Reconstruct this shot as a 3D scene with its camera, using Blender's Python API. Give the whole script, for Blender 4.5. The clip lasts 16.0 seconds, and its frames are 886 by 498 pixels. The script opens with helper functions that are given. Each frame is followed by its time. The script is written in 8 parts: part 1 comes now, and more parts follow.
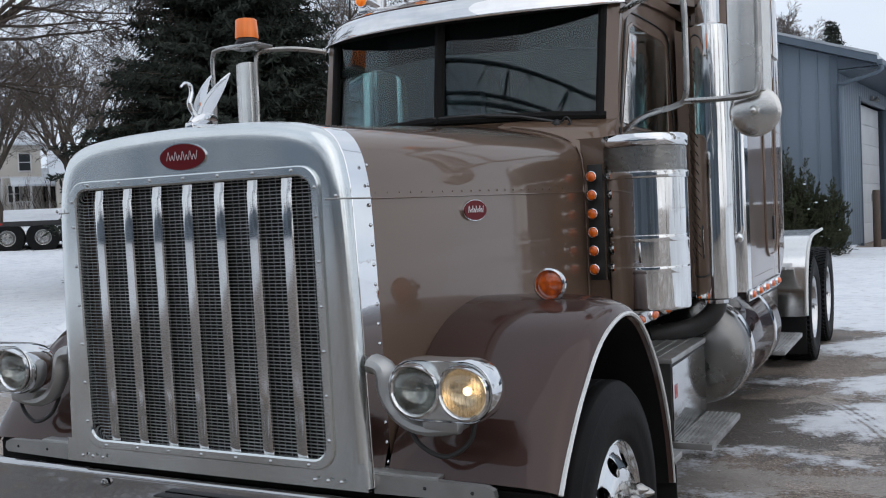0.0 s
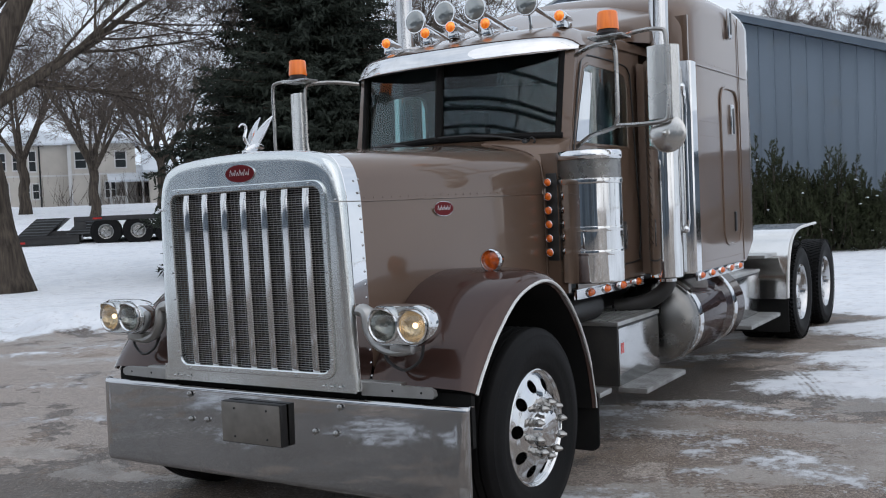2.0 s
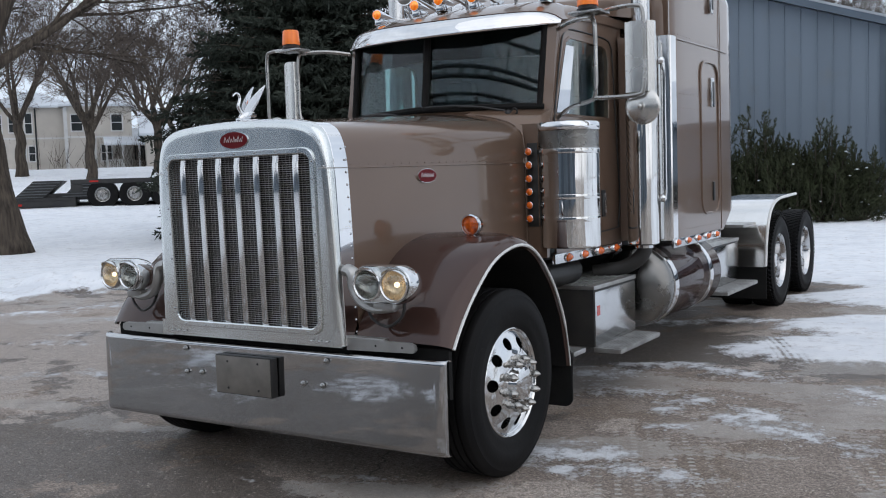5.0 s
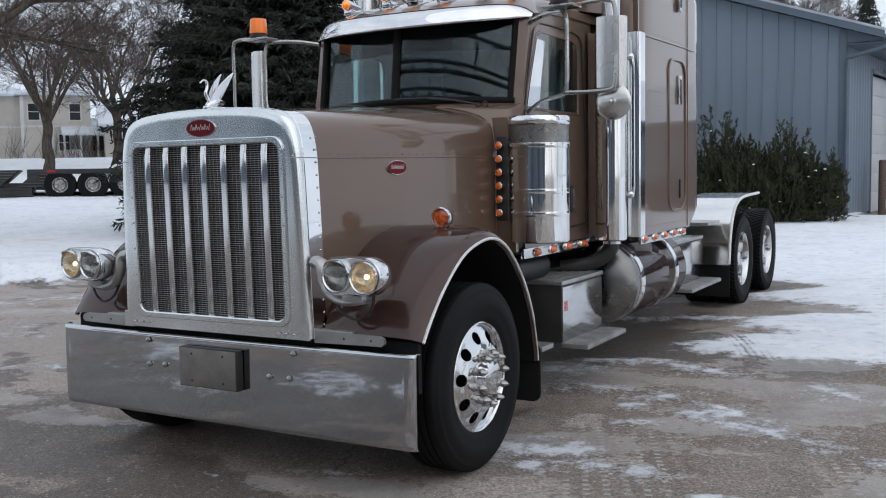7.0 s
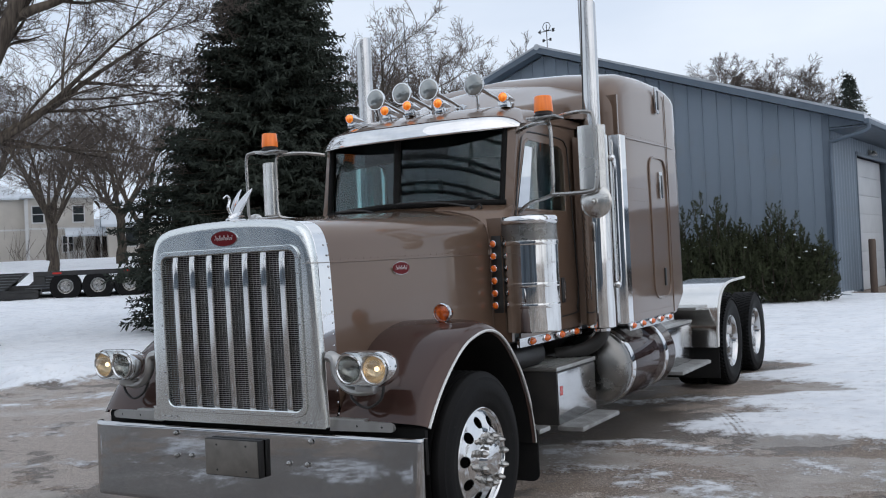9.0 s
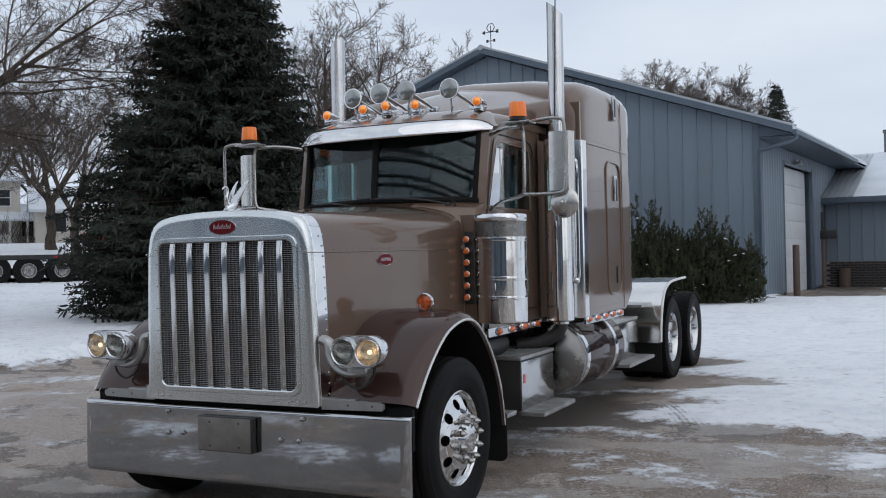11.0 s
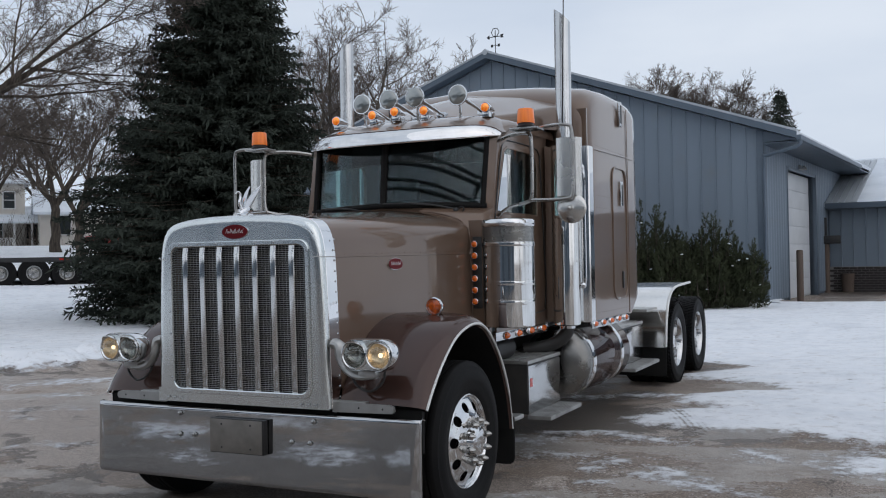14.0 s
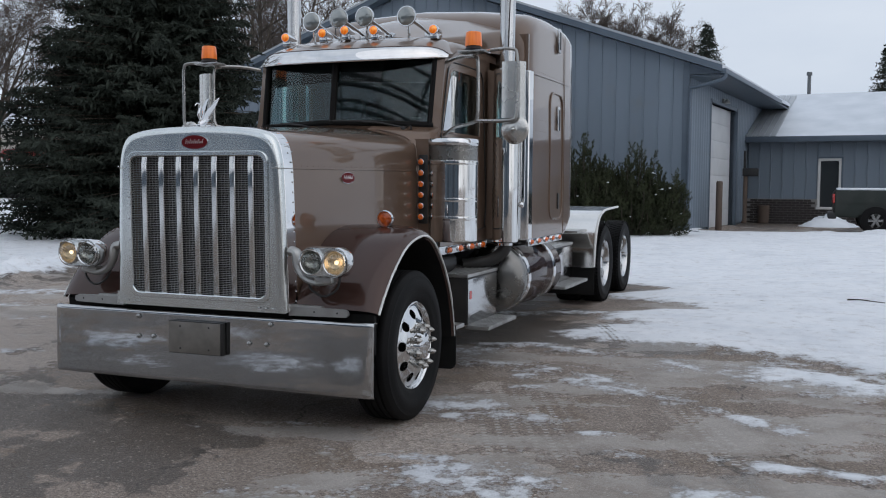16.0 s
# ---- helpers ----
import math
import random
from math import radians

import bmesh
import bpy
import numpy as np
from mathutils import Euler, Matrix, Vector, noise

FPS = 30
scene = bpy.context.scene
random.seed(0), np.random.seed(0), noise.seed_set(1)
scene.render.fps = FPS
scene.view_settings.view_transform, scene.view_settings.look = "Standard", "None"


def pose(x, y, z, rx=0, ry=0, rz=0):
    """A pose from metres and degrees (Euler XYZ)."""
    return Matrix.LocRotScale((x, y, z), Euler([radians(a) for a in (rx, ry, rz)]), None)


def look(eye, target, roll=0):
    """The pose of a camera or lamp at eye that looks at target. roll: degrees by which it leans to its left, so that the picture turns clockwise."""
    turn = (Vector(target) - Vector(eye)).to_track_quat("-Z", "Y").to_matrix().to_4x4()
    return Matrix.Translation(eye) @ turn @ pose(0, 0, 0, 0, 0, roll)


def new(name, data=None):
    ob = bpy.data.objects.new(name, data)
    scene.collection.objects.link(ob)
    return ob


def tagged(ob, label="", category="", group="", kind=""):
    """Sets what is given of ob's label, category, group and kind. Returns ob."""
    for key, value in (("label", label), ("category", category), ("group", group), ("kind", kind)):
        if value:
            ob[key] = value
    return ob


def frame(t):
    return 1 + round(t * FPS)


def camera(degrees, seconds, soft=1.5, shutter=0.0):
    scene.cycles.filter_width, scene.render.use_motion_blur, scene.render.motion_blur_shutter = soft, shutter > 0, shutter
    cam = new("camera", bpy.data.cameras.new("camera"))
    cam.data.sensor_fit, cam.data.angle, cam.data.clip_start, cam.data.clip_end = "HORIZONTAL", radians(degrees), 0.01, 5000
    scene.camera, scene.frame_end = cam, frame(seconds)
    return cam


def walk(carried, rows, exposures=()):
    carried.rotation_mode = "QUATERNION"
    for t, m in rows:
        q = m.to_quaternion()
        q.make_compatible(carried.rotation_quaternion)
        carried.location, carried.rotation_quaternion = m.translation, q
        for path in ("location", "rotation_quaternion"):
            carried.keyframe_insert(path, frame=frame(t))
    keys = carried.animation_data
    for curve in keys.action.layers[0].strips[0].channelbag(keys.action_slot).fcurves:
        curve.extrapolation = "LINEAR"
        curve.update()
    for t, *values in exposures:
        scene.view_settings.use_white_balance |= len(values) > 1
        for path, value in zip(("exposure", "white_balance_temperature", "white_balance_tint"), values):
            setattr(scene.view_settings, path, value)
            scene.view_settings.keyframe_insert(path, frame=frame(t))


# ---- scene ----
cam = camera(49.7, 16.0, soft=1.1)

PATH = [
    (0, (2.215, -2.481, 1.529), (1.3, -0.704, 1.457), -2.5),
    (0.5, (2.538, -2.79, 1.53), (1.573, -1.039, 1.472), -2.3),
    (1, (2.902, -3.032, 1.525), (1.872, -1.319, 1.468), -2.9),
    (1.5, (3.173, -3.293, 1.518), (2.099, -1.608, 1.443), -2.9),
    (2, (3.399, -3.565, 1.521), (2.335, -1.874, 1.444), -2.5),
    (2.5, (3.619, -3.705, 1.52), (2.515, -2.041, 1.412), -2.5),
    (3, (3.654, -3.777, 1.514), (2.526, -2.131, 1.374), -3.4),
    (3.5, (3.644, -3.784, 1.524), (2.54, -2.121, 1.402), -2.8),
    (4, (3.635, -3.783, 1.519), (2.551, -2.108, 1.387), -2.2),
    (6.5, (3.577, -3.755, 1.517), (2.566, -2.036, 1.363), -1.5),
    (7, (3.556, -3.753, 1.498), (2.567, -2.022, 1.342), -1.0),
    (7.5, (3.548, -3.822, 1.514), (2.563, -2.087, 1.363), -0.8),
    (8, (3.613, -3.908, 1.529), (2.611, -2.181, 1.409), -1.3),
    (8.5, (3.79, -4.051, 1.55), (2.747, -2.346, 1.472), -1.6),
    (8.7, (3.823, -4.114, 1.554), (2.795, -2.398, 1.569), -1.8),
    (10.8, (3.71, -4.703, 1.561), (2.878, -2.885, 1.57), -1.7),
    (11, (3.716, -4.725, 1.55), (2.857, -2.919, 1.566), -1.2),
    (11.5, (3.689, -4.7, 1.555), (2.86, -2.88, 1.55), -1.0),
    (12, (3.675, -4.714, 1.567), (2.874, -2.881, 1.577), -1.6),
    (12.5, (3.683, -4.738, 1.571), (2.848, -2.922, 1.656), -1.3),
    (13, (3.692, -4.759, 1.566), (2.829, -2.957, 1.656), -0.9),
    (13.5, (3.696, -4.787, 1.57), (2.823, -2.989, 1.649), -1.0),
    (14, (3.71, -4.81, 1.557), (2.846, -3.007, 1.581), -1.0),
    (14.5, (3.793, -4.869, 1.564), (2.929, -3.065, 1.552), -1.6),
    (15, (3.786, -5.003, 1.548), (2.918, -3.201, 1.516), -1.0),
    (15.5, (3.721, -5.203, 1.534), (2.881, -3.389, 1.491), -1.7),
    (16, (3.7, -5.19, 1.493), (2.98, -3.329, 1.36), 0.4),
]
walk(cam, [(t, look(eye, target, roll)) for t, eye, target, roll in PATH],
     [(t, stops, 6500, 12.5) for t, stops in ((0, 0.02), (1.5, 0.07), (2.2, 0.09), (3.0, 0.24), (3.6, 0.15), (8.5, 0.08), (11, -0.15), (14, -0.19), (15.4, -0.19), (16, -0.21))])

# ---- sky, sun and exposure ----
world = bpy.data.worlds.new("overcast_sky")
scene.world = world
world.use_nodes = True
wn, wl = world.node_tree.nodes, world.node_tree.links
wn.clear()
w_out, w_bg = wn.new("ShaderNodeOutputWorld"), wn.new("ShaderNodeBackground")
w_sky = wn.new("ShaderNodeTexSky")
w_sky.sky_type, w_sky.sun_disc = "NISHITA", False
w_sky.sun_elevation, w_sky.sun_rotation = radians(41), radians(120)
w_sky.dust_density, w_sky.air_density = 3.0, 1.0
w_co, w_no = wn.new("ShaderNodeTexCoord"), wn.new("ShaderNodeTexNoise")
w_map = wn.new("ShaderNodeMapping")
w_map.inputs["Scale"].default_value = (1.0, 1.0, 3.0)
w_no.inputs["Scale"].default_value, w_no.inputs["Detail"].default_value = 2.2, 5.0
w_ramp = wn.new("ShaderNodeValToRGB")
w_ramp.color_ramp.elements[0].position, w_ramp.color_ramp.elements[0].color = 0.3, (6.5, 7.55, 8.9, 1)
w_ramp.color_ramp.elements[1].position, w_ramp.color_ramp.elements[1].color = 0.75, (8.9, 9.75, 10.6, 1)
w_mix = wn.new("ShaderNodeMixRGB")
w_mix.inputs[0].default_value = 0.9
wl.new(w_co.outputs["Generated"], w_map.inputs["Vector"])
wl.new(w_map.outputs["Vector"], w_no.inputs["Vector"])
wl.new(w_no.outputs["Fac"], w_ramp.inputs["Fac"])
wl.new(w_sky.outputs["Color"], w_mix.inputs[1])
wl.new(w_ramp.outputs["Color"], w_mix.inputs[2])
wl.new(w_mix.outputs["Color"], w_bg.inputs["Color"])
w_bg.inputs["Strength"].default_value = 0.104
wl.new(w_bg.outputs["Background"], w_out.inputs["Surface"])
sun = new("sun", bpy.data.lights.new("sun", "SUN"))
sun.data.energy, sun.data.angle, sun.data.color = 0.6, radians(100), (1.0, 0.955, 0.90)
sun.matrix_world = look((12, -7, 12), (0, 0, 0))


# ---- materials ----
def material(name, colour, rough=0.5, metal=0.0, second=None, scale=6.0, detail=6.0, amount=0.5, bump=0.0, bump_scale=40.0,
             coat=0.0, coat_ior=1.5, spec=0.5, stretch=(1, 1, 1), rough2=None, streak=None, emit=0.0, random_amount=0.0, dirt=None, dirt_low=0.5, dirt_high=0.75, dirt_scale=1.3):
    """A surface with a base colour, a second colour mixed in by noise, uneven gloss, fine relief and an optional dirt layer."""
    m = bpy.data.materials.new(name)
    m.use_nodes = True
    n, l = m.node_tree.nodes, m.node_tree.links
    b = n["Principled BSDF"]
    b.inputs["Roughness"].default_value, b.inputs["Metallic"].default_value = rough, metal
    b.inputs["Coat Weight"].default_value, b.inputs["Specular IOR Level"].default_value = coat, spec
    b.inputs["Coat Roughness"].default_value, b.inputs["Coat IOR"].default_value = 0.04, coat_ior
    co, mp = n.new("ShaderNodeTexCoord"), n.new("ShaderNodeMapping")
    mp.inputs["Scale"].default_value = stretch
    l.new(co.outputs["Object"], mp.inputs["Vector"])
    no = n.new("ShaderNodeTexNoise")
    no.inputs["Scale"].default_value, no.inputs["Detail"].default_value = scale, detail
    l.new(mp.outputs["Vector"], no.inputs["Vector"])
    mix = n.new("ShaderNodeMixRGB")
    mix.inputs[1].default_value = (*colour, 1)
    mix.inputs[2].default_value = (*(second or [c * 0.8 for c in colour]), 1)
    ramp = n.new("ShaderNodeMapRange")
    ramp.inputs["From Min"].default_value, ramp.inputs["From Max"].default_value = 0.35, 0.7
    ramp.inputs["To Max"].default_value = amount
    l.new(no.outputs["Fac"], ramp.inputs["Value"])
    l.new(ramp.outputs["Result"], mix.inputs[0])
    last = mix.outputs["Color"]
    if random_amount:
        info, hsv, rr = n.new("ShaderNodeObjectInfo"), n.new("ShaderNodeHueSaturation"), n.new("ShaderNodeMapRange")
        rr.inputs["To Min"].default_value, rr.inputs["To Max"].default_value = 1 - random_amount, 1 + random_amount
        l.new(info.outputs["Random"], rr.inputs["Value"])
        l.new(rr.outputs["Result"], hsv.inputs["Value"])
        l.new(last, hsv.inputs["Color"])
        last = hsv.outputs["Color"]
    rough_socket = None
    if rough2 is not None:
        r = n.new("ShaderNodeMapRange")
        r.inputs["From Min"].default_value, r.inputs["From Max"].default_value = 0.35, 0.7
        r.inputs["To Min"].default_value, r.inputs["To Max"].default_value = rough, rough2
        l.new(no.outputs["Fac"], r.inputs["Value"])
        rough_socket = r.outputs["Result"]
    if dirt:
        dn, dr, dm = n.new("ShaderNodeTexNoise"), n.new("ShaderNodeMapRange"), n.new("ShaderNodeMixRGB")
        dn.inputs["Scale"].default_value, dn.inputs["Detail"].default_value = dirt_scale, 8
        dr.inputs["From Min"].default_value, dr.inputs["From Max"].default_value = dirt_low, dirt_high
        dr.inputs["To Max"].default_value = 0.8
        l.new(co.outputs["Object"], dn.inputs["Vector"])
        l.new(dn.outputs["Fac"], dr.inputs["Value"])
        l.new(dr.outputs["Result"], dm.inputs[0])
        l.new(last, dm.inputs[1])
        dm.inputs[2].default_value = (*dirt, 1)
        last = dm.outputs["Color"]
    l.new(last, b.inputs["Base Color"])
    if rough_socket:
        l.new(rough_socket, b.inputs["Roughness"])
    if bump:
        bn, bu = n.new("ShaderNodeTexNoise"), n.new("ShaderNodeBump")
        bn.inputs["Scale"].default_value, bn.inputs["Detail"].default_value = bump_scale, 4
        bu.inputs["Strength"].default_value, bu.inputs["Distance"].default_value = bump, 0.01
        l.new(mp.outputs["Vector"], bn.inputs["Vector"])
        l.new(bn.outputs["Fac"], bu.inputs["Height"])
        l.new(bu.outputs["Normal"], b.inputs["Normal"])
    if emit:
        l.new(last, b.inputs["Emission Color"])
        b.inputs["Emission Strength"].default_value = emit
    return m


def glass_material(name, tint, gloss=1.0, rough=0.0):
    """A clear pane: what lies behind shows through the tint, and the surface reflects by Fresnel."""
    m = bpy.data.materials.new(name)
    m.use_nodes = True
    n, l = m.node_tree.nodes, m.node_tree.links
    n.clear()
    out, mix = n.new("ShaderNodeOutputMaterial"), n.new("ShaderNodeMixShader")
    tr, gl, lw = n.new("ShaderNodeBsdfTransparent"), n.new("ShaderNodeBsdfGlossy"), n.new("ShaderNodeLayerWeight")
    tr.inputs["Color"].default_value = (*tint, 1)
    gl.inputs["Roughness"].default_value = rough
    gl.inputs["Color"].default_value = (gloss, gloss, gloss, 1)
    lw.inputs["Blend"].default_value = 0.5
    power, lift = n.new("ShaderNodeMath"), n.new("ShaderNodeMath")
    power.operation, lift.operation = "POWER", "MULTIPLY_ADD"
    power.inputs[1].default_value, lift.inputs[1].default_value, lift.inputs[2].default_value = 4.0, 0.93, 0.055
    l.new(lw.outputs["Facing"], power.inputs[0])
    l.new(power.outputs[0], lift.inputs[0])
    l.new(lift.outputs[0], mix.inputs[0])
    l.new(tr.outputs["BSDF"], mix.inputs[1])
    l.new(gl.outputs["BSDF"], mix.inputs[2])
    l.new(mix.outputs["Shader"], out.inputs["Surface"])
    return m


PAINT = material("brown_paint", (0.150, 0.097, 0.068), 0.36, 0.25, (0.128, 0.083, 0.058), 0.8, 5, 0.6, spec=0.15, coat=1.0, coat_ior=1.5, bump=0.022, bump_scale=2.0,
                 dirt=(0.15, 0.105, 0.078), dirt_low=0.6, dirt_high=1.0)
PAINT_DARK = material("maroon_brown_paint", (0.058, 0.031, 0.025), 0.32, 0.3, (0.044, 0.025, 0.021), 0.9, 5, 0.6, spec=0.0, coat=0.8, bump=0.012, bump_scale=2.2,
                      dirt=(0.13, 0.1, 0.09), dirt_low=0.55, dirt_high=0.95)
CHROME = material("chrome", (0.76, 0.765, 0.77), 0.03, 1.0, (0.58, 0.58, 0.58), 3, 6, 0.6, rough2=0.08, bump=0.02, bump_scale=2.6)
# upright streaks in this colour stand in for what the canister reflects
CANISTER = material("chrome_with_painted_reflections", (0.80, 0.80, 0.79), 0.025, 1.0, (0.46, 0.455, 0.44), 5, 8, 0.75, rough2=0.07, bump=0.11, bump_scale=2.6, stretch=(5, 5, 0.45))
STEEL = material("polished_steel", (0.62, 0.625, 0.63), 0.06, 1.0, (0.46, 0.46, 0.46), 2.2, 8, 0.7, rough2=0.15, bump=0.025, bump_scale=2.2)
BAR_STEEL = material("grille_bar_steel", (0.70, 0.70, 0.69), 0.06, 1.0, (0.50, 0.49, 0.475), 4, 8, 0.8, rough2=0.14, bump=0.05, bump_scale=3.0)
# cloudy tones painted in for the ground that the clean chrome reflects
BUMPER = material("cloudy_chrome_bumper", (0.55, 0.555, 0.56), 0.025, 1.0, (0.40, 0.405, 0.41), 1.8, 9, 0.8, rough2=0.06, bump=0.07, bump_scale=1.7,
                  dirt=(0.46, 0.45, 0.44), dirt_low=0.62, dirt_high=0.9, dirt_scale=3.0)
BAND = material("mirror_bright_steel", (0.84, 0.845, 0.85), 0.02, 1.0, (0.66, 0.66, 0.665), 3, 6, 0.6, rough2=0.06, bump=0.06, bump_scale=5)
VISOR = material("polished_visor_steel", (0.78, 0.78, 0.78), 0.012, 1.0, (0.66, 0.655, 0.65), 9, 9, 0.6, rough2=0.03, bump=0.05, bump_scale=4.0)
SATIN = material("brushed_aluminium", (0.76, 0.785, 0.775), 0.14, 1.0, (0.62, 0.645, 0.635), 3, 8, 0.7, rough2=0.27, bump=0.02, bump_scale=30,
                 stretch=(1, 1, 0.2))
ALUMINIUM = material("dull_aluminium", (0.5, 0.5, 0.49), 0.42, 1.0, (0.33, 0.32, 0.3), 5, 8, 0.8, rough2=0.55, bump=0.05, bump_scale=60)
TREAD = material("tread_plate", (0.42, 0.42, 0.41), 0.5, 0.8, (0.2, 0.19, 0.18), 9, 8, 0.8, bump=0.2, bump_scale=80)
RUBBER = material("tyre_rubber", (0.0065, 0.0065, 0.007), 0.62, 0, (0.013, 0.0125, 0.012), 4, 8, 0.6, bump=0.1, bump_scale=50, spec=0.12, dirt=(0.04, 0.0385, 0.037), dirt_low=0.66, dirt_high=0.9, dirt_scale=30.0)
BLACK = material("black_plastic", (0.012, 0.012, 0.013), 0.45, 0, (0.025, 0.024, 0.023), 5, 6, 0.6, bump=0.05)
BLACK_DULL = material("black_rubber_liner", (0.008, 0.008, 0.008), 0.85, 0, (0.016, 0.015, 0.014), 6, 6, 0.6, bump=0.1, spec=0.2)
FRAME_BLACK = material("frame_black_paint", (0.014, 0.014, 0.014), 0.55, 0, (0.04, 0.036, 0.032), 5, 8, 0.7, bump=0.1)
AMBER = material("amber_lens", (0.80, 0.15, 0.008), 0.15, 0, (0.40, 0.05, 0.004), 45, 3, 0.9, coat=0.8, emit=0.07)
AMBER_LIT = material("lit_amber_lens", (0.75, 0.12, 0.005), 0.18, 0, (1.0, 0.40, 0.05), 26, 2, 1.0, coat=0.6, emit=0.5)
# lamp is off; a faint glow is added to the lens colour
AMBER_OFF = material("amber_lens_unlit_with_glow", (0.60, 0.10, 0.006), 0.12, 0, (0.14, 0.018, 0.003), 30, 3, 1.0, coat=0.9, emit=0.03)
BEACON = material("orange_beacon", (0.86, 0.20, 0.012), 0.3, 0, (0.62, 0.11, 0.008), 40, 3, 0.6, coat=0.3, stretch=(1, 1, 0.05), emit=0.13)
RED_LENS = material("red_lens", (0.5, 0.03, 0.02), 0.25, 0, (0.4, 0.02, 0.02), 10, 3, 0.5, coat=0.5)
TANK_PAINT = material("dark_brown_tank_paint", (0.034, 0.017, 0.016), 0.3, 0.1, (0.026, 0.013, 0.012), 0.9, 5, 0.6, coat=0.55, coat_ior=1.45, spec=0.0, bump=0.012, bump_scale=2.2)
TANK_END = material("dull_grey_tank_end", (0.27, 0.265, 0.255), 0.22, 1.0, (0.18, 0.178, 0.17), 4, 8, 0.8, rough2=0.36, bump=0.04, bump_scale=30)
GRILLE_WIRE = material("grey_grille_wire", (0.42, 0.425, 0.43), 0.38, 0.7, (0.24, 0.245, 0.25), 9, 6, 0.8)
TUBE_STEEL = material("weathered_steel_tube", (0.46, 0.455, 0.44), 0.2, 1.0, (0.26, 0.255, 0.245), 8, 8, 0.8, rough2=0.4, bump=0.03)
MIRROR_BACK = material("pale_mirror_back", (0.66, 0.655, 0.63), 0.2, 0.9, (0.52, 0.51, 0.49), 3, 7, 0.7, rough2=0.3, bump=0.02, bump_scale=20)
RED_ENAMEL = material("red_enamel", (0.12, 0.009, 0.012), 0.4, 0.0, (0.13, 0.007, 0.01), 10, 3, 0.5, coat=0.0, spec=0.12)
SCRIPT = material("silver_script", (0.75, 0.75, 0.75), 0.3, 0.6, (0.6, 0.6, 0.6), 10, 3, 0.5)
RIM_ALU = material("polished_rim_aluminium", (0.76, 0.76, 0.755), 0.06, 1.0, (0.62, 0.62, 0.615), 5, 7, 0.7, rough2=0.14, bump=0.02, bump_scale=4)
FENDER_ALU = material("pale_fender_aluminium", (0.80, 0.79, 0.77), 0.13, 1.0, (0.70, 0.69, 0.67), 3, 7, 0.7, rough2=0.22, bump=0.02)
WHITE_TRIM = material("white_trim", (0.72, 0.72, 0.7), 0.35, 0.2, (0.5, 0.5, 0.48), 12, 5, 0.6)
BRONZE = material("bronze_plate", (0.27, 0.25, 0.225), 0.35, 0.7, (0.16, 0.148, 0.132), 6, 8, 0.8, rough2=0.65, bump=0.04)
GLASS = glass_material("tinted_glass", (0.74, 0.88, 0.89), gloss=0.62)
GLASS_SIDE = glass_material("side_glass", (0.72, 0.82, 0.81))
LENS = glass_material("clear_lens", (0.82, 0.82, 0.80))
INTERIOR = material("dark_interior", (0.075, 0.095, 0.098), 0.8, 0, (0.11, 0.135, 0.14), 3, 5, 0.6, spec=0.2)
INTERIOR_LIGHT = material("grey_seat_cloth", (0.12, 0.13, 0.135), 0.9, 0, (0.08, 0.085, 0.09), 5, 5, 0.6, bump=0.1, spec=0.2)
BULB_WARM = material("lit_lamp_reflector", (0.80, 0.66, 0.46), 0.2, 0.95, (0.42, 0.33, 0.22), 45, 6, 1.0, emit=0.16)
BULB_GLOW = material("glowing_bulb", (1.0, 0.80, 0.54), 0.4, 0, (1.0, 0.85, 0.6), 10, 3, 0.5, emit=2.2)
BULB_COLD = material("lamp_reflector", (0.56, 0.58, 0.56), 0.18, 0.95, (0.22, 0.23, 0.225), 45, 6, 1.0)
HORN_LENS = material("grey_lamp_cover", (0.36, 0.38, 0.37), 0.08, 0.6, (0.22, 0.235, 0.23), 7, 3, 0.8, coat=1.0)


# ---- mesh helpers ----
def V(*a):
    return Vector(a)


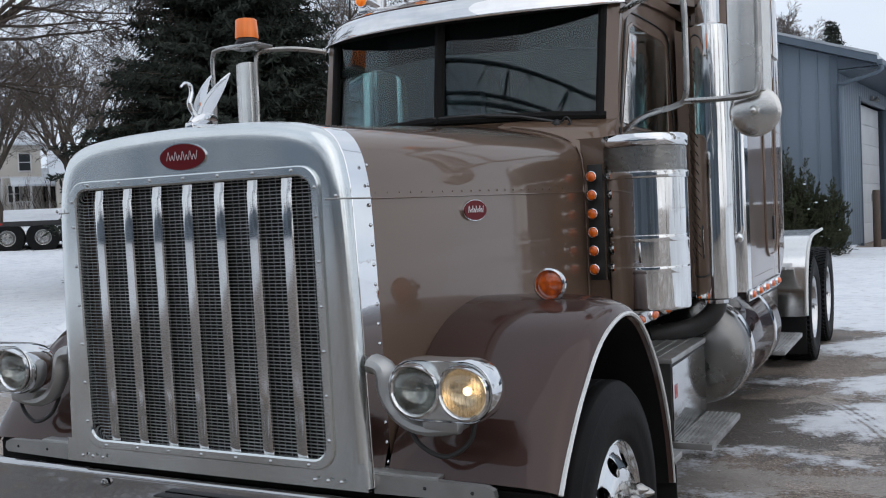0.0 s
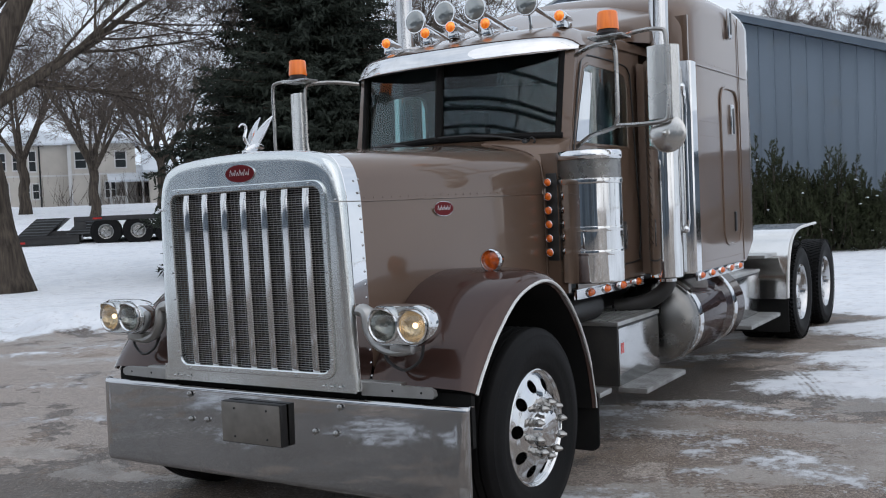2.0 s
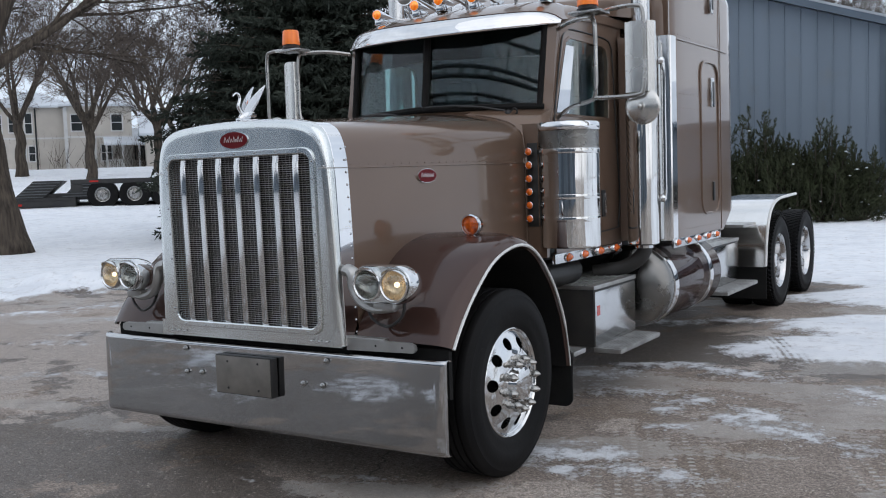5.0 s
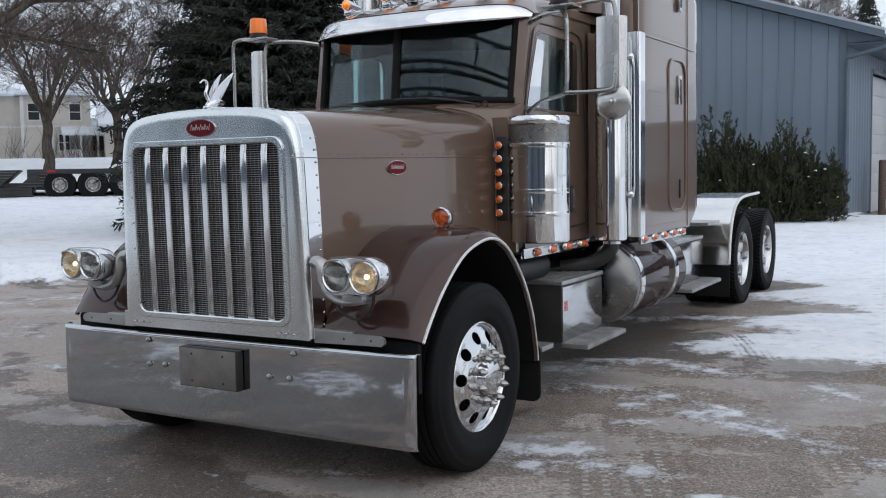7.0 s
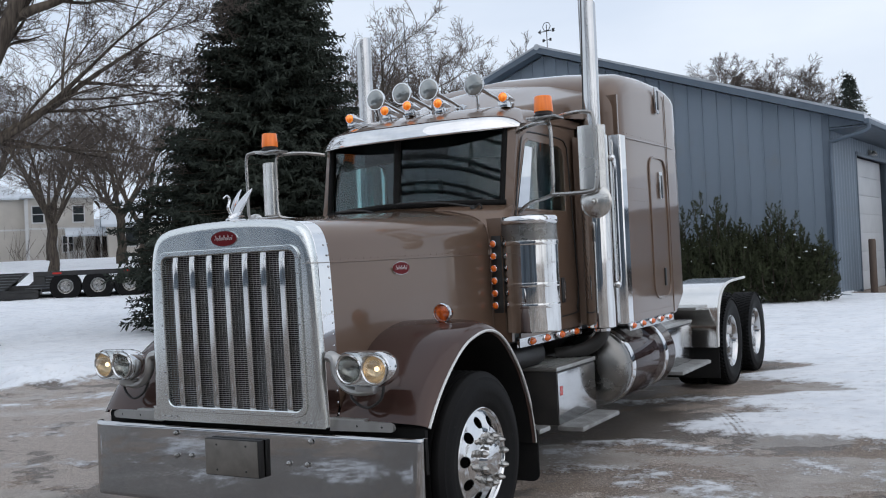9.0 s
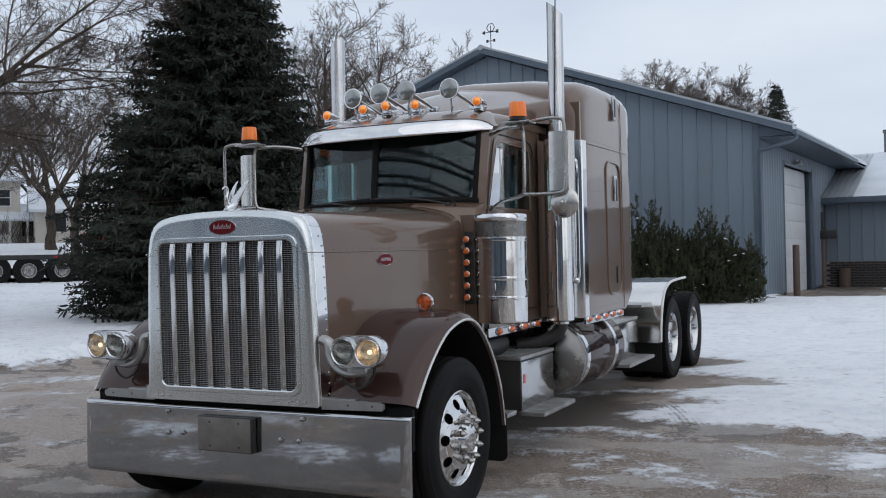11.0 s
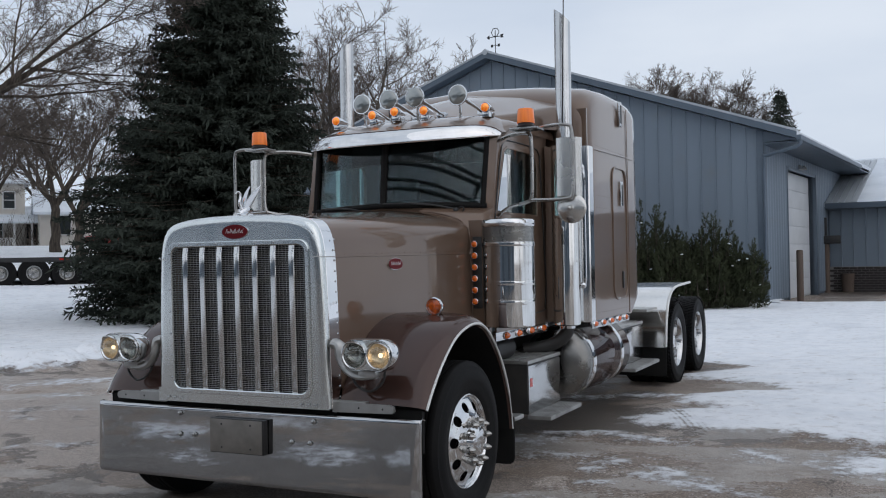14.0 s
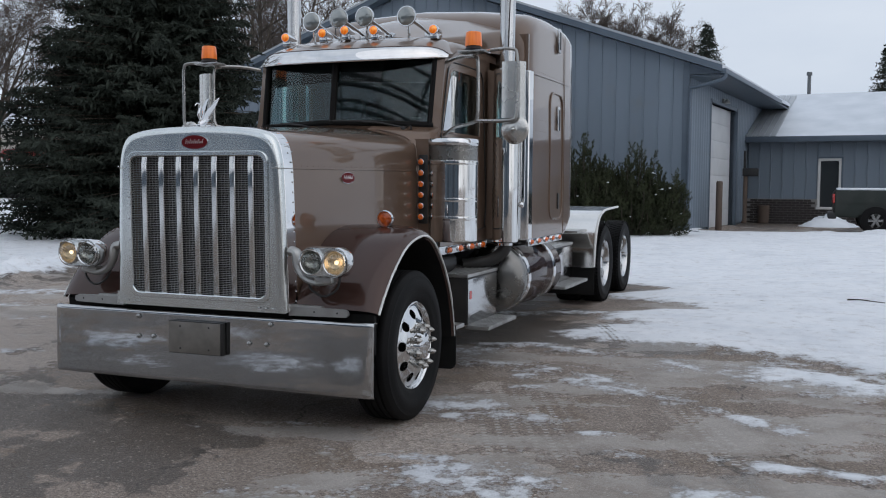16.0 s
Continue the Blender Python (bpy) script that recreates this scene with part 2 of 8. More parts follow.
class Geo:
    """Collects vertices and faces for one mesh."""

    def __init__(self):
        self.v, self.f, self.flat = [], [], set()

    def add(self, verts, faces, flat=False):
        k = len(self.v)
        self.v.extend([tuple(p) for p in verts])
        if flat:
            self.flat.update(range(len(self.f), len(self.f) + len(faces)))
        self.f.extend([tuple(i + k for i in f) for f in faces])
        return self

    def box(self, lo, hi, bevel=0.0, m=None):
        bm = bmesh.new()
        bmesh.ops.create_cube(bm, size=1)
        c = (Vector(lo) + Vector(hi)) / 2
        s = Vector(hi) - Vector(lo)
        for v in bm.verts:
            v.co = Vector((v.co.x * s.x, v.co.y * s.y, v.co.z * s.z)) + c
        if bevel:
            bmesh.ops.bevel(bm, geom=bm.edges, offset=min(bevel, 0.45 * min(abs(a) for a in s)), segments=2, affect="EDGES", profile=0.6)
        bm.verts.index_update()
        self.add([(m @ v.co) if m else v.co for v in bm.verts], [[v.index for v in f.verts] for f in bm.faces], flat=not bevel)
        bm.free()
        return self

    def grid(self, rows, close_u=False, close_v=False, cap0=False, cap1=False, flat=False):
        """Rows of points, equal in number, joined by quads."""
        nr, nc = len(rows), len(rows[0])
        verts = [p for r in rows for p in r]
        faces = []
        for i in range(nr if close_v else nr - 1):
            for j in range(nc if close_u else nc - 1):
                a, b = i * nc + j, i * nc + (j + 1) % nc
                c, d = ((i + 1) % nr) * nc + (j + 1) % nc, ((i + 1) % nr) * nc + j
                faces.append((a, b, c, d))
        if cap0:
            faces.append(tuple(reversed(range(nc))))
        if cap1:
            faces.append(tuple(range((nr - 1) * nc, nr * nc)))
        return self.add(verts, faces, flat)

    def tube(self, pts, r, seg=10, caps=True, r_end=None, flat_ratio=1.0):
        """A round bar along a line of points; r may be one radius or a list."""
        pts = [Vector(p) for p in pts]
        n = len(pts)
        rad = r if isinstance(r, (list, tuple)) else [r + ((r_end if r_end is not None else r) - r) * i / max(1, n - 1) for i in range(n)]
        rows, side = [], None
        for i, p in enumerate(pts):
            d = (pts[min(i + 1, n - 1)] - pts[max(i - 1, 0)]).normalized()
            if side is None:
                side = d.cross(V(0, 0, 1) if abs(d.z) < 0.9 else V(1, 0, 0)).normalized()
            side = (side - d * side.dot(d)).normalized()
            up = d.cross(side)
            rows.append([p + (side * math.cos(a) + up * (math.sin(a) * flat_ratio)) * rad[i] for a in [2 * math.pi * k / seg for k in range(seg)]])
        return self.grid(rows, close_u=True, cap0=caps, cap1=caps)

    def lathe(self, profile, m=None, seg=32, arc=1.0):
        """Spins a profile of (radius, height) about the local z axis."""
        rows = []
        for r, h in profile:
            row = [V(r * math.cos(2 * math.pi * arc * k / seg), r * math.sin(2 * math.pi * arc * k / seg), h) for k in range(seg if arc == 1 else seg + 1)]
            rows.append([m @ p for p in row] if m else row)
        return self.grid(rows, close_u=arc == 1)

    def prism(self, outline, a, b, m=None, flat=True):
        """An outline in the local xy plane raised from height a to b."""
        lo = [V(x, y, a) for x, y in outline]
        hi = [V(x, y, b) for x, y in outline]
        if m:
            lo, hi = [m @ p for p in lo], [m @ p for p in hi]
        return self.grid([lo, hi], close_u=True, cap0=True, cap1=True, flat=flat)

    def ball(self, c, r, seg=12, rings=8, squash=(1, 1, 1)):
        c = Vector(c)
        rows = [[c + V(r * squash[0] * math.sin(t) * math.cos(2 * math.pi * k / seg), r * squash[1] * math.sin(t) * math.sin(2 * math.pi * k / seg), -r * squash[2] * math.cos(t))
                 for k in range(seg)] for t in [0.02 + (math.pi - 0.04) * i / rings for i in range(rings + 1)]]
        return self.grid(rows, close_u=True, cap0=True, cap1=True)

    def mesh(self, name, mat, angle=38):
        me = bpy.data.meshes.new(name)
        me.from_pydata(self.v, [], self.f)
        bm = bmesh.new()
        bm.from_mesh(me)
        bmesh.ops.recalc_face_normals(bm, faces=bm.faces)
        bm.to_mesh(me)
        bm.free()
        me.shade_smooth()
        me.set_sharp_from_angle(angle=radians(angle))
        me.materials.append(mat)
        return me


def part(name, geo, mat, parent=None, label="", angle=38):
    """Links the geometry as one mesh object, under a thing or a part."""
    ob = new(name, geo if isinstance(geo, bpy.types.Mesh) else geo.mesh(name, mat, angle))
    if parent:
        ob.parent = parent
        ob.matrix_parent_inverse = Matrix()
    if label:
        ob["label"] = label
    return ob


def thing(name, label, category, at=(0, 0, 0), group="", kind=""):
    ob = new(name)
    ob.empty_display_size = 0.1
    ob.location = at
    return tagged(ob, label, category, group, kind)


def flip(geo):
    """The same geometry mirrored across the truck's middle."""
    g = Geo()
    g.v = [(-x, y, z) for x, y, z in geo.v]
    g.f = [tuple(reversed(f)) for f in geo.f]
    g.flat = geo.flat
    return g


def rounded(w, h, r, seg=6, cx=0.0, cy=0.0):
    """The outline of a rounded rectangle."""
    pts = []
    for sx, sy, a0 in ((1, 1, 0), (-1, 1, 90), (-1, -1, 180), (1, -1, 270)):
        for k in range(seg + 1):
            a = radians(a0 + 90 * k / seg)
            pts.append((cx + sx * (w / 2 - r) + r * math.cos(a), cy + sy * (h / 2 - r) + r * math.sin(a)))
    return pts


def ellipse(rx, ry, seg=32):
    return [(rx * math.cos(2 * math.pi * k / seg), ry * math.sin(2 * math.pi * k / seg)) for k in range(seg)]


def smooth_line(pts, n=6):
    """More points along a smooth curve through the given ones."""
    p = [Vector(a) for a in pts]
    out = []
    for i in range(len(p) - 1):
        a, b, c, d = p[max(i - 1, 0)], p[i], p[i + 1], p[min(i + 2, len(p) - 1)]
        for k in range(n):
            t = k / n
            out.append(0.5 * (2 * b + (c - a) * t + (2 * a - 5 * b + 4 * c - d) * t * t + (3 * b - a - 3 * c + d) * t ** 3))
    return out + [p[-1]]


def mix(a, b, t):
    return a + (b - a) * t


def step(t):
    t = min(1.0, max(0.0, t))
    return t * t * (3 - 2 * t)


FRONT = pose(0, 0, 0, 90, 0, 0)          # local xy plane stands up as the world's xz plane, local z looks to -y
SIDE = Matrix(((0, 0, 1, 0), (1, 0, 0, 0), (0, 1, 0, 0), (0, 0, 0, 1)))   # local x along y, local y up, local z to +x


def plate_with_holes(g, outline, holes, m, thick):
    """A panel with openings that go right through it; outline and holes are loops in the local xy plane."""
    from mathutils.geometry import delaunay_2d_cdt
    loops = [outline] + list(holes)
    pts, edges = [], []
    for lp in loops:
        k = len(pts)
        pts += [Vector(p) for p in lp]
        edges += [(k + i, k + (i + 1) % len(lp)) for i in range(len(lp))]
    vs, es, fs, *_ = delaunay_2d_cdt(pts, edges, [], 1, 1e-6)

    def inside(p, poly):
        c, j = False, len(poly) - 1
        for i in range(len(poly)):
            (xi, yi), (xj, yj) = poly[i], poly[j]
            if (yi > p[1]) != (yj > p[1]) and p[0] < (xj - xi) * (p[1] - yi) / (yj - yi) + xi:
                c = not c
            j = i
        return c
    keep = []
    for f in fs:
        c = sum((vs[i] for i in f), Vector((0, 0))) / len(f)
        if inside(c, outline) and not any(inside(c, h) for h in holes):
            keep.append(tuple(f))
    for z in (0, -thick):
        g.add([m @ V(v.x, v.y, z) for v in vs], keep, flat=True)
    for lp in loops:
        g.grid([[m @ V(x, y, 0) for x, y in lp], [m @ V(x, y, -thick) for x, y in lp]], close_u=True, flat=True)
    return g

# ---- the truck ----
truck = thing("semi_truck", "long-nosed brown semi truck with chrome grille on wet concrete", "truck")


def both(name, geo, mat, parent=truck, label=""):
    """A part on the driver's side and its mirror image."""
    return part(name, geo, mat, parent, label), part(name, flip(geo), mat, parent, label)


def at_places(name, geo, mat, parent, poses, label=""):
    """Alike pieces that share one mesh."""
    me = geo.mesh(name, mat)
    made = []
    for m in poses:
        ob = part(name, me, mat, parent, label)
        ob.matrix_basis = m
        made.append(ob)
    return made


RIVET = Geo().lathe([(0.0065, 0), (0.006, 0.003), (0.003, 0.0055), (0.0005, 0.006)], seg=8)
RIVET_SMALL = Geo().lathe([(0.0038, 0), (0.0034, 0.0014), (0.0018, 0.0023), (0.0005, 0.0025)], seg=8)
BOLT = Geo().lathe([(0.016, 0), (0.016, 0.004), (0.011, 0.006), (0.011, 0.014), (0.0005, 0.017)], seg=8)


# grille shell and hood share one family of cross-sections, from the front (0) to the cowl (1)
FRONT_HALF = [(0.650, 0.690), (0.640, 1.00), (0.630, 1.30), (0.618, 1.57), (0.606, 1.67), (0.585, 1.745), (0.545, 1.800), (0.470, 1.830), (0.360, 1.846), (0.200, 1.856), (0.0, 1.860)]
REAR_HALF = [(0.745, 0.690), (0.742, 1.00), (0.740, 1.30), (0.737, 1.60), (0.732, 1.72), (0.720, 1.790), (0.685, 1.840), (0.600, 1.885), (0.450, 1.925), (0.250, 1.955), (0.0, 1.965)]


def section(t, y, inset=0.0, low=None):
    half = []
    for (x0, z0), (x1, z1) in zip(FRONT_HALF, REAR_HALF):
        half.append((mix(x0, x1, t), mix(z0, z1, t)))
    if low is not None:
        half[0] = (half[0][0], low)
    right = smooth_line([(x, 0, z) for x, z in half], 3)
    pts = [V(p.x, y, p.z) for p in right]
    if inset:
        c = V(0, y, 1.27)
        pts = [V(p.x - math.copysign(min(inset, abs(p.x)), p.x), y, p.z - inset * max(0.0, min(1.0, (p.z - 1.55) / 0.25))) for p in pts]
    return pts + [V(-p.x, p.y, p.z) for p in reversed(pts[:-1])]


# shell: a ring face round the grille opening, a rolled edge and the bright side band
OPEN_W, OPEN_LO, OPEN_HI = 0.505, 0.775, 1.668
outer = section(0, 0)
ring = []
n_ring = len(outer)
inner = []
for p in outer:
    # the opening's edge that faces each point of the outline
    x = max(-OPEN_W - 0.004, min(OPEN_W + 0.004, p.x))
    z = max(OPEN_LO - 0.004, min(OPEN_HI + 0.004, p.z))
    if p.z > 1.6:
        x = max(-OPEN_W - 0.004, min(OPEN_W + 0.004, p.x))
        z = OPEN_HI + 0.004
    inner.append(V(x, 0, z))
shell = Geo()
FACE_Y = lambda z: -0.012 - 0.02 * (z - 0.69)
rows = []
for k, (inset, y) in enumerate(((0.0, 0.125), (0.0, 0.044), (0.003, 0.027), (0.009, 0.014), (0.018, 0.006), (0.030, 0.0015), (0.042, 0.0), (0.06, 0.0))):
    rows.append([V(p.x, y + FACE_Y(p.z) * (1 if k > 1 else 0.6 if k else 0), p.z) for p in section(0, y, inset)])
rows.append([V(p.x, FACE_Y(p.z), p.z) for p in inner])
shell.grid(rows)
# lower strip of the face
for a, b in (((-0.65, 0.685), (0.65, OPEN_LO - 0.004)),):
    shell.grid([[V(a[0], FACE_Y(0.69), a[1]), V(b[0], FACE_Y(0.69), a[1])], [V(a[0] + 0.005, FACE_Y(0.745), b[1]), V(b[0] - 0.005, FACE_Y(0.745), b[1])]])
    shell.grid([[V(a[0], FACE_Y(0.69), a[1]), V(b[0], FACE_Y(0.69), a[1])], [V(a[0], 0.1, a[1]), V(b[0], 0.1, a[1])]])
grille_shell = part("grille_shell", shell, SATIN, truck, "brushed aluminium radiator shell", angle=30)
band = Geo()
band.grid([section(0.0, 0.022), [p + V(math.copysign(0.002, p.x), 0, 0.002) for p in section(0.0, 0.024)], [p + V(math.copysign(0.002, p.x), 0, 0.002) for p in section(0.02, 0.128)],
           [p for p in section(0.02, 0.131)]])
part("side_band", band, BAND, grille_shell, "mirror-bright polished side band", angle=30)

# raised frame round the opening with its screws
rim = Geo()
rows = []
for grow, y in ((0.032, 0.0), (0.032, -0.008), (0.028, -0.011), (0.006, -0.011), (0.0, -0.006), (0.0, 0.03)):
    pts = rounded(2 * (OPEN_W + grow), OPEN_HI - OPEN_LO + 2 * grow, 0.05 + grow * 0.6, 6, 0, (OPEN_HI + OPEN_LO) / 2)
    rows.append([V(x, FACE_Y(z) + y, z) for x, z in pts])
rim.grid(rows, close_u=True)
part("grille_surround", rim, SATIN, grille_shell, angle=30)
spots = [(x, OPEN_HI + 0.018) for x in (-0.44, -0.29, -0.147, 0.0, 0.147, 0.29, 0.44)] + [(x, OPEN_LO - 0.018) for x in (-0.44, -0.29, -0.147, 0.0, 0.147, 0.29, 0.44)]
spots += [(s * (OPEN_W + 0.018), z) for s in (-1, 1) for z in (0.84, 0.98, 1.12, 1.26, 1.40, 1.54, 1.63)]
spots += [(s * x, 0.712) for s in (-1, 1) for x in (0.46, 0.51, 0.56)] + [(s * 0.60, 1.60) for s in (-1, 1)]
at_places("screw", RIVET, STEEL, grille_shell, [pose(x, FACE_Y(z) - 0.010, z, 90, 0, 0) for x, z in spots])
for s in (-1, 1):
    part("shell_seam", Geo().tube([(s * 0.555, FACE_Y(1.59) - 0.001, 1.592), (s * 0.6, FACE_Y(1.59) - 0.002, 1.592), (s * 0.622, 0.01, 1.592), (s * 0.624, 0.125, 1.592)], 0.003, 6), ALUMINIUM, grille_shell)

at_places("screw", RIVET, STEEL, grille_shell, [pose(s * (mix(0.65, 0.62, (z - .69) / .9) + 0.003), 0.112, z, 0, 90 * s, 0) for s in (-1, 1) for z in [0.75 + 0.063 * k for k in range(16)]])

# grille insert: dark back, fine louvres and seven upright bars
back = Geo().box((-OPEN_W, 0.06, OPEN_LO - 0.02), (OPEN_W, 0.07, OPEN_HI + 0.02))
part("grille_back", back, BLACK_DULL, grille_shell)
mesh_geo = Geo()
count = 78
for k in range(count):
    z = OPEN_LO + (OPEN_HI - OPEN_LO) * (k + 0.5) / count
    y = FACE_Y(z) + 0.024
    mesh_geo.grid([[V(x, y + dy, z + dz) for x in (-OPEN_W, OPEN_W)] for dy, dz in ((0.005, 0.0015), (0.0005, 0.0013), (0.0, 0.0), (0.0005, -0.0013), (0.005, -0.0015))])
for k in range(8 * 5 + 1):
    x = -OPEN_W + 2 * OPEN_W * k / 40
    mesh_geo.grid([[V(x - 0.0011, FACE_Y(OPEN_LO) + 0.0225, OPEN_LO), V(x + 0.0011, FACE_Y(OPEN_LO) + 0.0225, OPEN_LO)], [V(x - 0.0011, FACE_Y(OPEN_HI) + 0.0225, OPEN_HI), V(x + 0.0011, FACE_Y(OPEN_HI) + 0.0225, OPEN_HI)]], flat=True)
tagged(part("grille_mesh", mesh_geo, GRILLE_WIRE, grille_shell, "fine dark wire mesh"), kind="stuff")
bar = Geo()
rows = []
for z, w, d in ((OPEN_LO - 0.005, 0.0205, 0.006), (OPEN_LO + 0.02, 0.0205, 0.012), (OPEN_LO + 0.2, 0.0205, 0.014), (OPEN_HI - 0.2, 0.0205, 0.015), (OPEN_HI - 0.045, 0.0205, 0.015), (OPEN_HI - 0.030, 0.0205, 0.010), (OPEN_HI - 0.002, 0.0205, 0.006)):
    y = FACE_Y(z) + 0.012
    rows.append([V(-w, y + 0.006, z), V(-w, y - d * 0.7, z), V(-w * 0.78, y - d, z), V(0, y - d * 1.04, z), V(w * 0.78, y - d, z), V(w, y - d * 0.7, z), V(w, y + 0.006, z)])
bar.grid(rows, cap0=True, cap1=True, flat=True)
at_places("grille_bar", bar, BAR_STEEL, grille_shell, [pose(x, 0, 0) for x in (-0.405, -0.27, -0.135, 0.0, 0.137, 0.272, 0.407)], "polished upright bar")


def badge(parent, m, rx, ry):
    """A red oval badge with a bright rim and a flowing silver wave."""
    rimg = Geo().prism(ellipse(rx, ry), -0.012, 0.004, m)
    b = part("badge", rimg, CHROME, parent, "oval red enamel badge with a silver wave")
    part("badge_face", Geo().prism(ellipse(rx * 0.972, ry * 0.94), 0.0, 0.0056, m), RED_ENAMEL, b, "deep red enamel")
    s = Geo()
    w = rx * 0.7
    pts = [(-0.95 + 0.112 * k, (0.42 if k % 4 == 1 else 0.16) if k % 2 else -0.22) for k in range(18)]
    pts = [(x * w, y * ry) for x, y in pts]
    s.tube([m @ V(x, y, 0.0060) for x, y in [tuple(p)[:2] for p in smooth_line([(x, y, 0) for x, y in pts], 4)]], 0.010 * rx + 0.0002, 5)
    part("badge_stroke", s, SCRIPT, b)
    return b


badge(grille_shell, pose(0, FACE_Y(1.757) - 0.002, 1.757, 91, 0, 0), 0.100, 0.046)

# hood
hood_geo = Geo()
rows = []
for k in range(15):
    t = k / 14
    y = mix(0.131, 1.88, t)
    rows.append(section(0.02 + 0.98 * t, y))
hood_geo.grid(rows)
hood = part("hood", hood_geo, PAINT, truck, "long brown painted hood", angle=50)
for s in (1, -1):
    hs = Geo()
    hs.tube([(s * (mix(0.618, 0.737, t) + 0.003), mix(0.135, 1.86, t), mix(1.590, 1.606, t)) for t in [k / 12 for k in range(13)]], 0.0026, 6)
    part("hood_seam", hs, PAINT, hood)
    at_places("rivet", RIVET_SMALL, PAINT, hood, [pose(s * (mix(0.618, 0.737, t) + 0.001), mix(0.16, 1.83, t), mix(1.608, 1.625, t), 0, 90 * s, 0) for t in [k / 24 for k in range(25)]])
    badge(hood, Matrix.Translation((s * 0.6720, 0.79, 1.540)) @ Matrix.Rotation(radians(-3.9 * s), 4, "Z") @ (SIDE if s > 0 else pose(0, 0, 0, 0, 0, 180) @ SIDE), 0.088, 0.040)
edge = Geo()
edge.tube([p + V(math.copysign(0.004, p.x), 0, 0.004) for p in section(1.0, 1.876)], 0.005, 6)
part("hood_edge", edge, PAINT, hood, "rolled hood edge")

# front fenders with their bright lip, liner and flap
ARCH = smooth_line([(0, 0.125, 0.690), (0, 0.20, 0.79), (0, 0.33, 0.925), (0, 0.52, 1.065), (0, 0.70, 1.128), (0, 0.87, 1.142), (0, 1.02, 1.095), (0, 1.16, 0.985), (0, 1.29, 0.83), (0, 1.39, 0.64), (0, 1.44, 0.46), (0, 1.455, 0.37)], 4)


def arch_normal(i):
    a, b = ARCH[max(i - 1, 0)], ARCH[min(i + 1, len(ARCH) - 1)]
    d = (b - a).normalized()
    return V(0, -d.z, d.y)


fend = Geo()
rows = []
for i, p in enumerate(ARCH):
    n = arch_normal(i)
    t = i / (len(ARCH) - 1)
    swell = 0.075 * math.sin(math.pi * min(1, max(0.02, t * 1.25)) ** 0.75) if t < 0.8 else 0.03
    row = []
    for x, o in ((1.205, -0.012), (1.222, 0.0), (1.224, 0.012), (1.212, 0.032), (1.18, 0.052), (1.12, 0.068), (1.0, 0.078), (0.86, 0.08), (0.72, 0.075), (0.66, 0.072)):
        w = o * (0.55 + swell / 0.075 * 0.45)
        x2 = x if t < 0.62 or x > 1.0 else mix(x, 1.0, step((t - 0.62) / 0.2) * (1.0 - x) / 0.4)
        row.append(V(x2, p.y + n.y * w, p.z + n.z * w))
    rows.append(row)
fend.grid(rows)
fender_pair = both("front_fender", fend, PAINT_DARK, truck, "glossy maroon-brown wheel fender")
lip = Geo().tube([(1.226, p.y + arch_normal(i).y * 0.004, p.z + arch_normal(i).z * 0.004) for i, p in enumerate(ARCH)], [0.0085 if p.z > 0.62 or p.y < 0.8 else 0.0045 for p in ARCH], 6)
liner = Geo()
rows = [[V(x, p.y - arch_normal(i).y * 0.016, p.z - arch_normal(i).z * 0.016) for x in (1.205, 0.95, 0.66)] for i, p in enumerate(ARCH)]
liner.grid(rows)
flap = Geo().prism(rounded(0.53, 0.36, 0.05, 5, 0.965, 0.295), -0.007, 0.007, pose(0, 1.475, 0, 90, 0, 0))
innerw = Geo().box((0.60, 0.16, 0.40), (0.61, 1.46, 1.10))
for ob, s in zip(fender_pair, (1, -1)):
    part("fender_lip", lip if s > 0 else flip(lip), WHITE_TRIM, ob, "bright white edge trim")
    part("fender_liner", liner if s > 0 else flip(liner), BLACK_DULL, ob, "black rubber liner")
    part("mud_flap", flap if s > 0 else flip(flap), BLACK_DULL, ob, "black rubber mud flap with rounded corners")
    part("inner_wall", innerw if s > 0 else flip(innerw), BLACK_DULL, ob)
apron = Geo().box((-0.64, 0.08, 0.50), (0.64, 0.12, 0.70)).box((-1.19, 0.13, 0.44), (1.19, 0.16, 0.688))
part("front_apron", apron, BLACK_DULL, truck)
engine = Geo().box((-0.5, 0.2, 0.55), (0.5, 1.7, 1.2))
part("engine_bay", engine, BLACK_DULL, truck)

# signal lamps on the fenders
for s in (1, -1):
    m = pose(s * 0.985, 0.745, 1.262, 90, 0, 0)
    bowl = Geo().lathe([(0.001, -0.060), (0.03, -0.056), (0.048, -0.036), (0.056, -0.004), (0.060, 0.002), (0.061, 0.012), (0.060, 0.022), (0.053, 0.025), (0.049, 0.018), (0.048, 0.006)], m, 28)
    bowl.tube([(s * 0.985, 0.755, 1.20), (s * 0.985, 0.758, 1.185), (s * 0.985, 0.76, 1.150)], [0.016, 0.020, 0.036], 12)
    sig = part("signal_lamp", bowl, CHROME, truck, "round chrome signal lamp with amber lens on a stalk")
    part("lens", Geo().lathe([(0.050, 0.010), (0.042, 0.016), (0.025, 0.021), (0.001, 0.023)], m, 24), AMBER_OFF, sig, "amber lens")

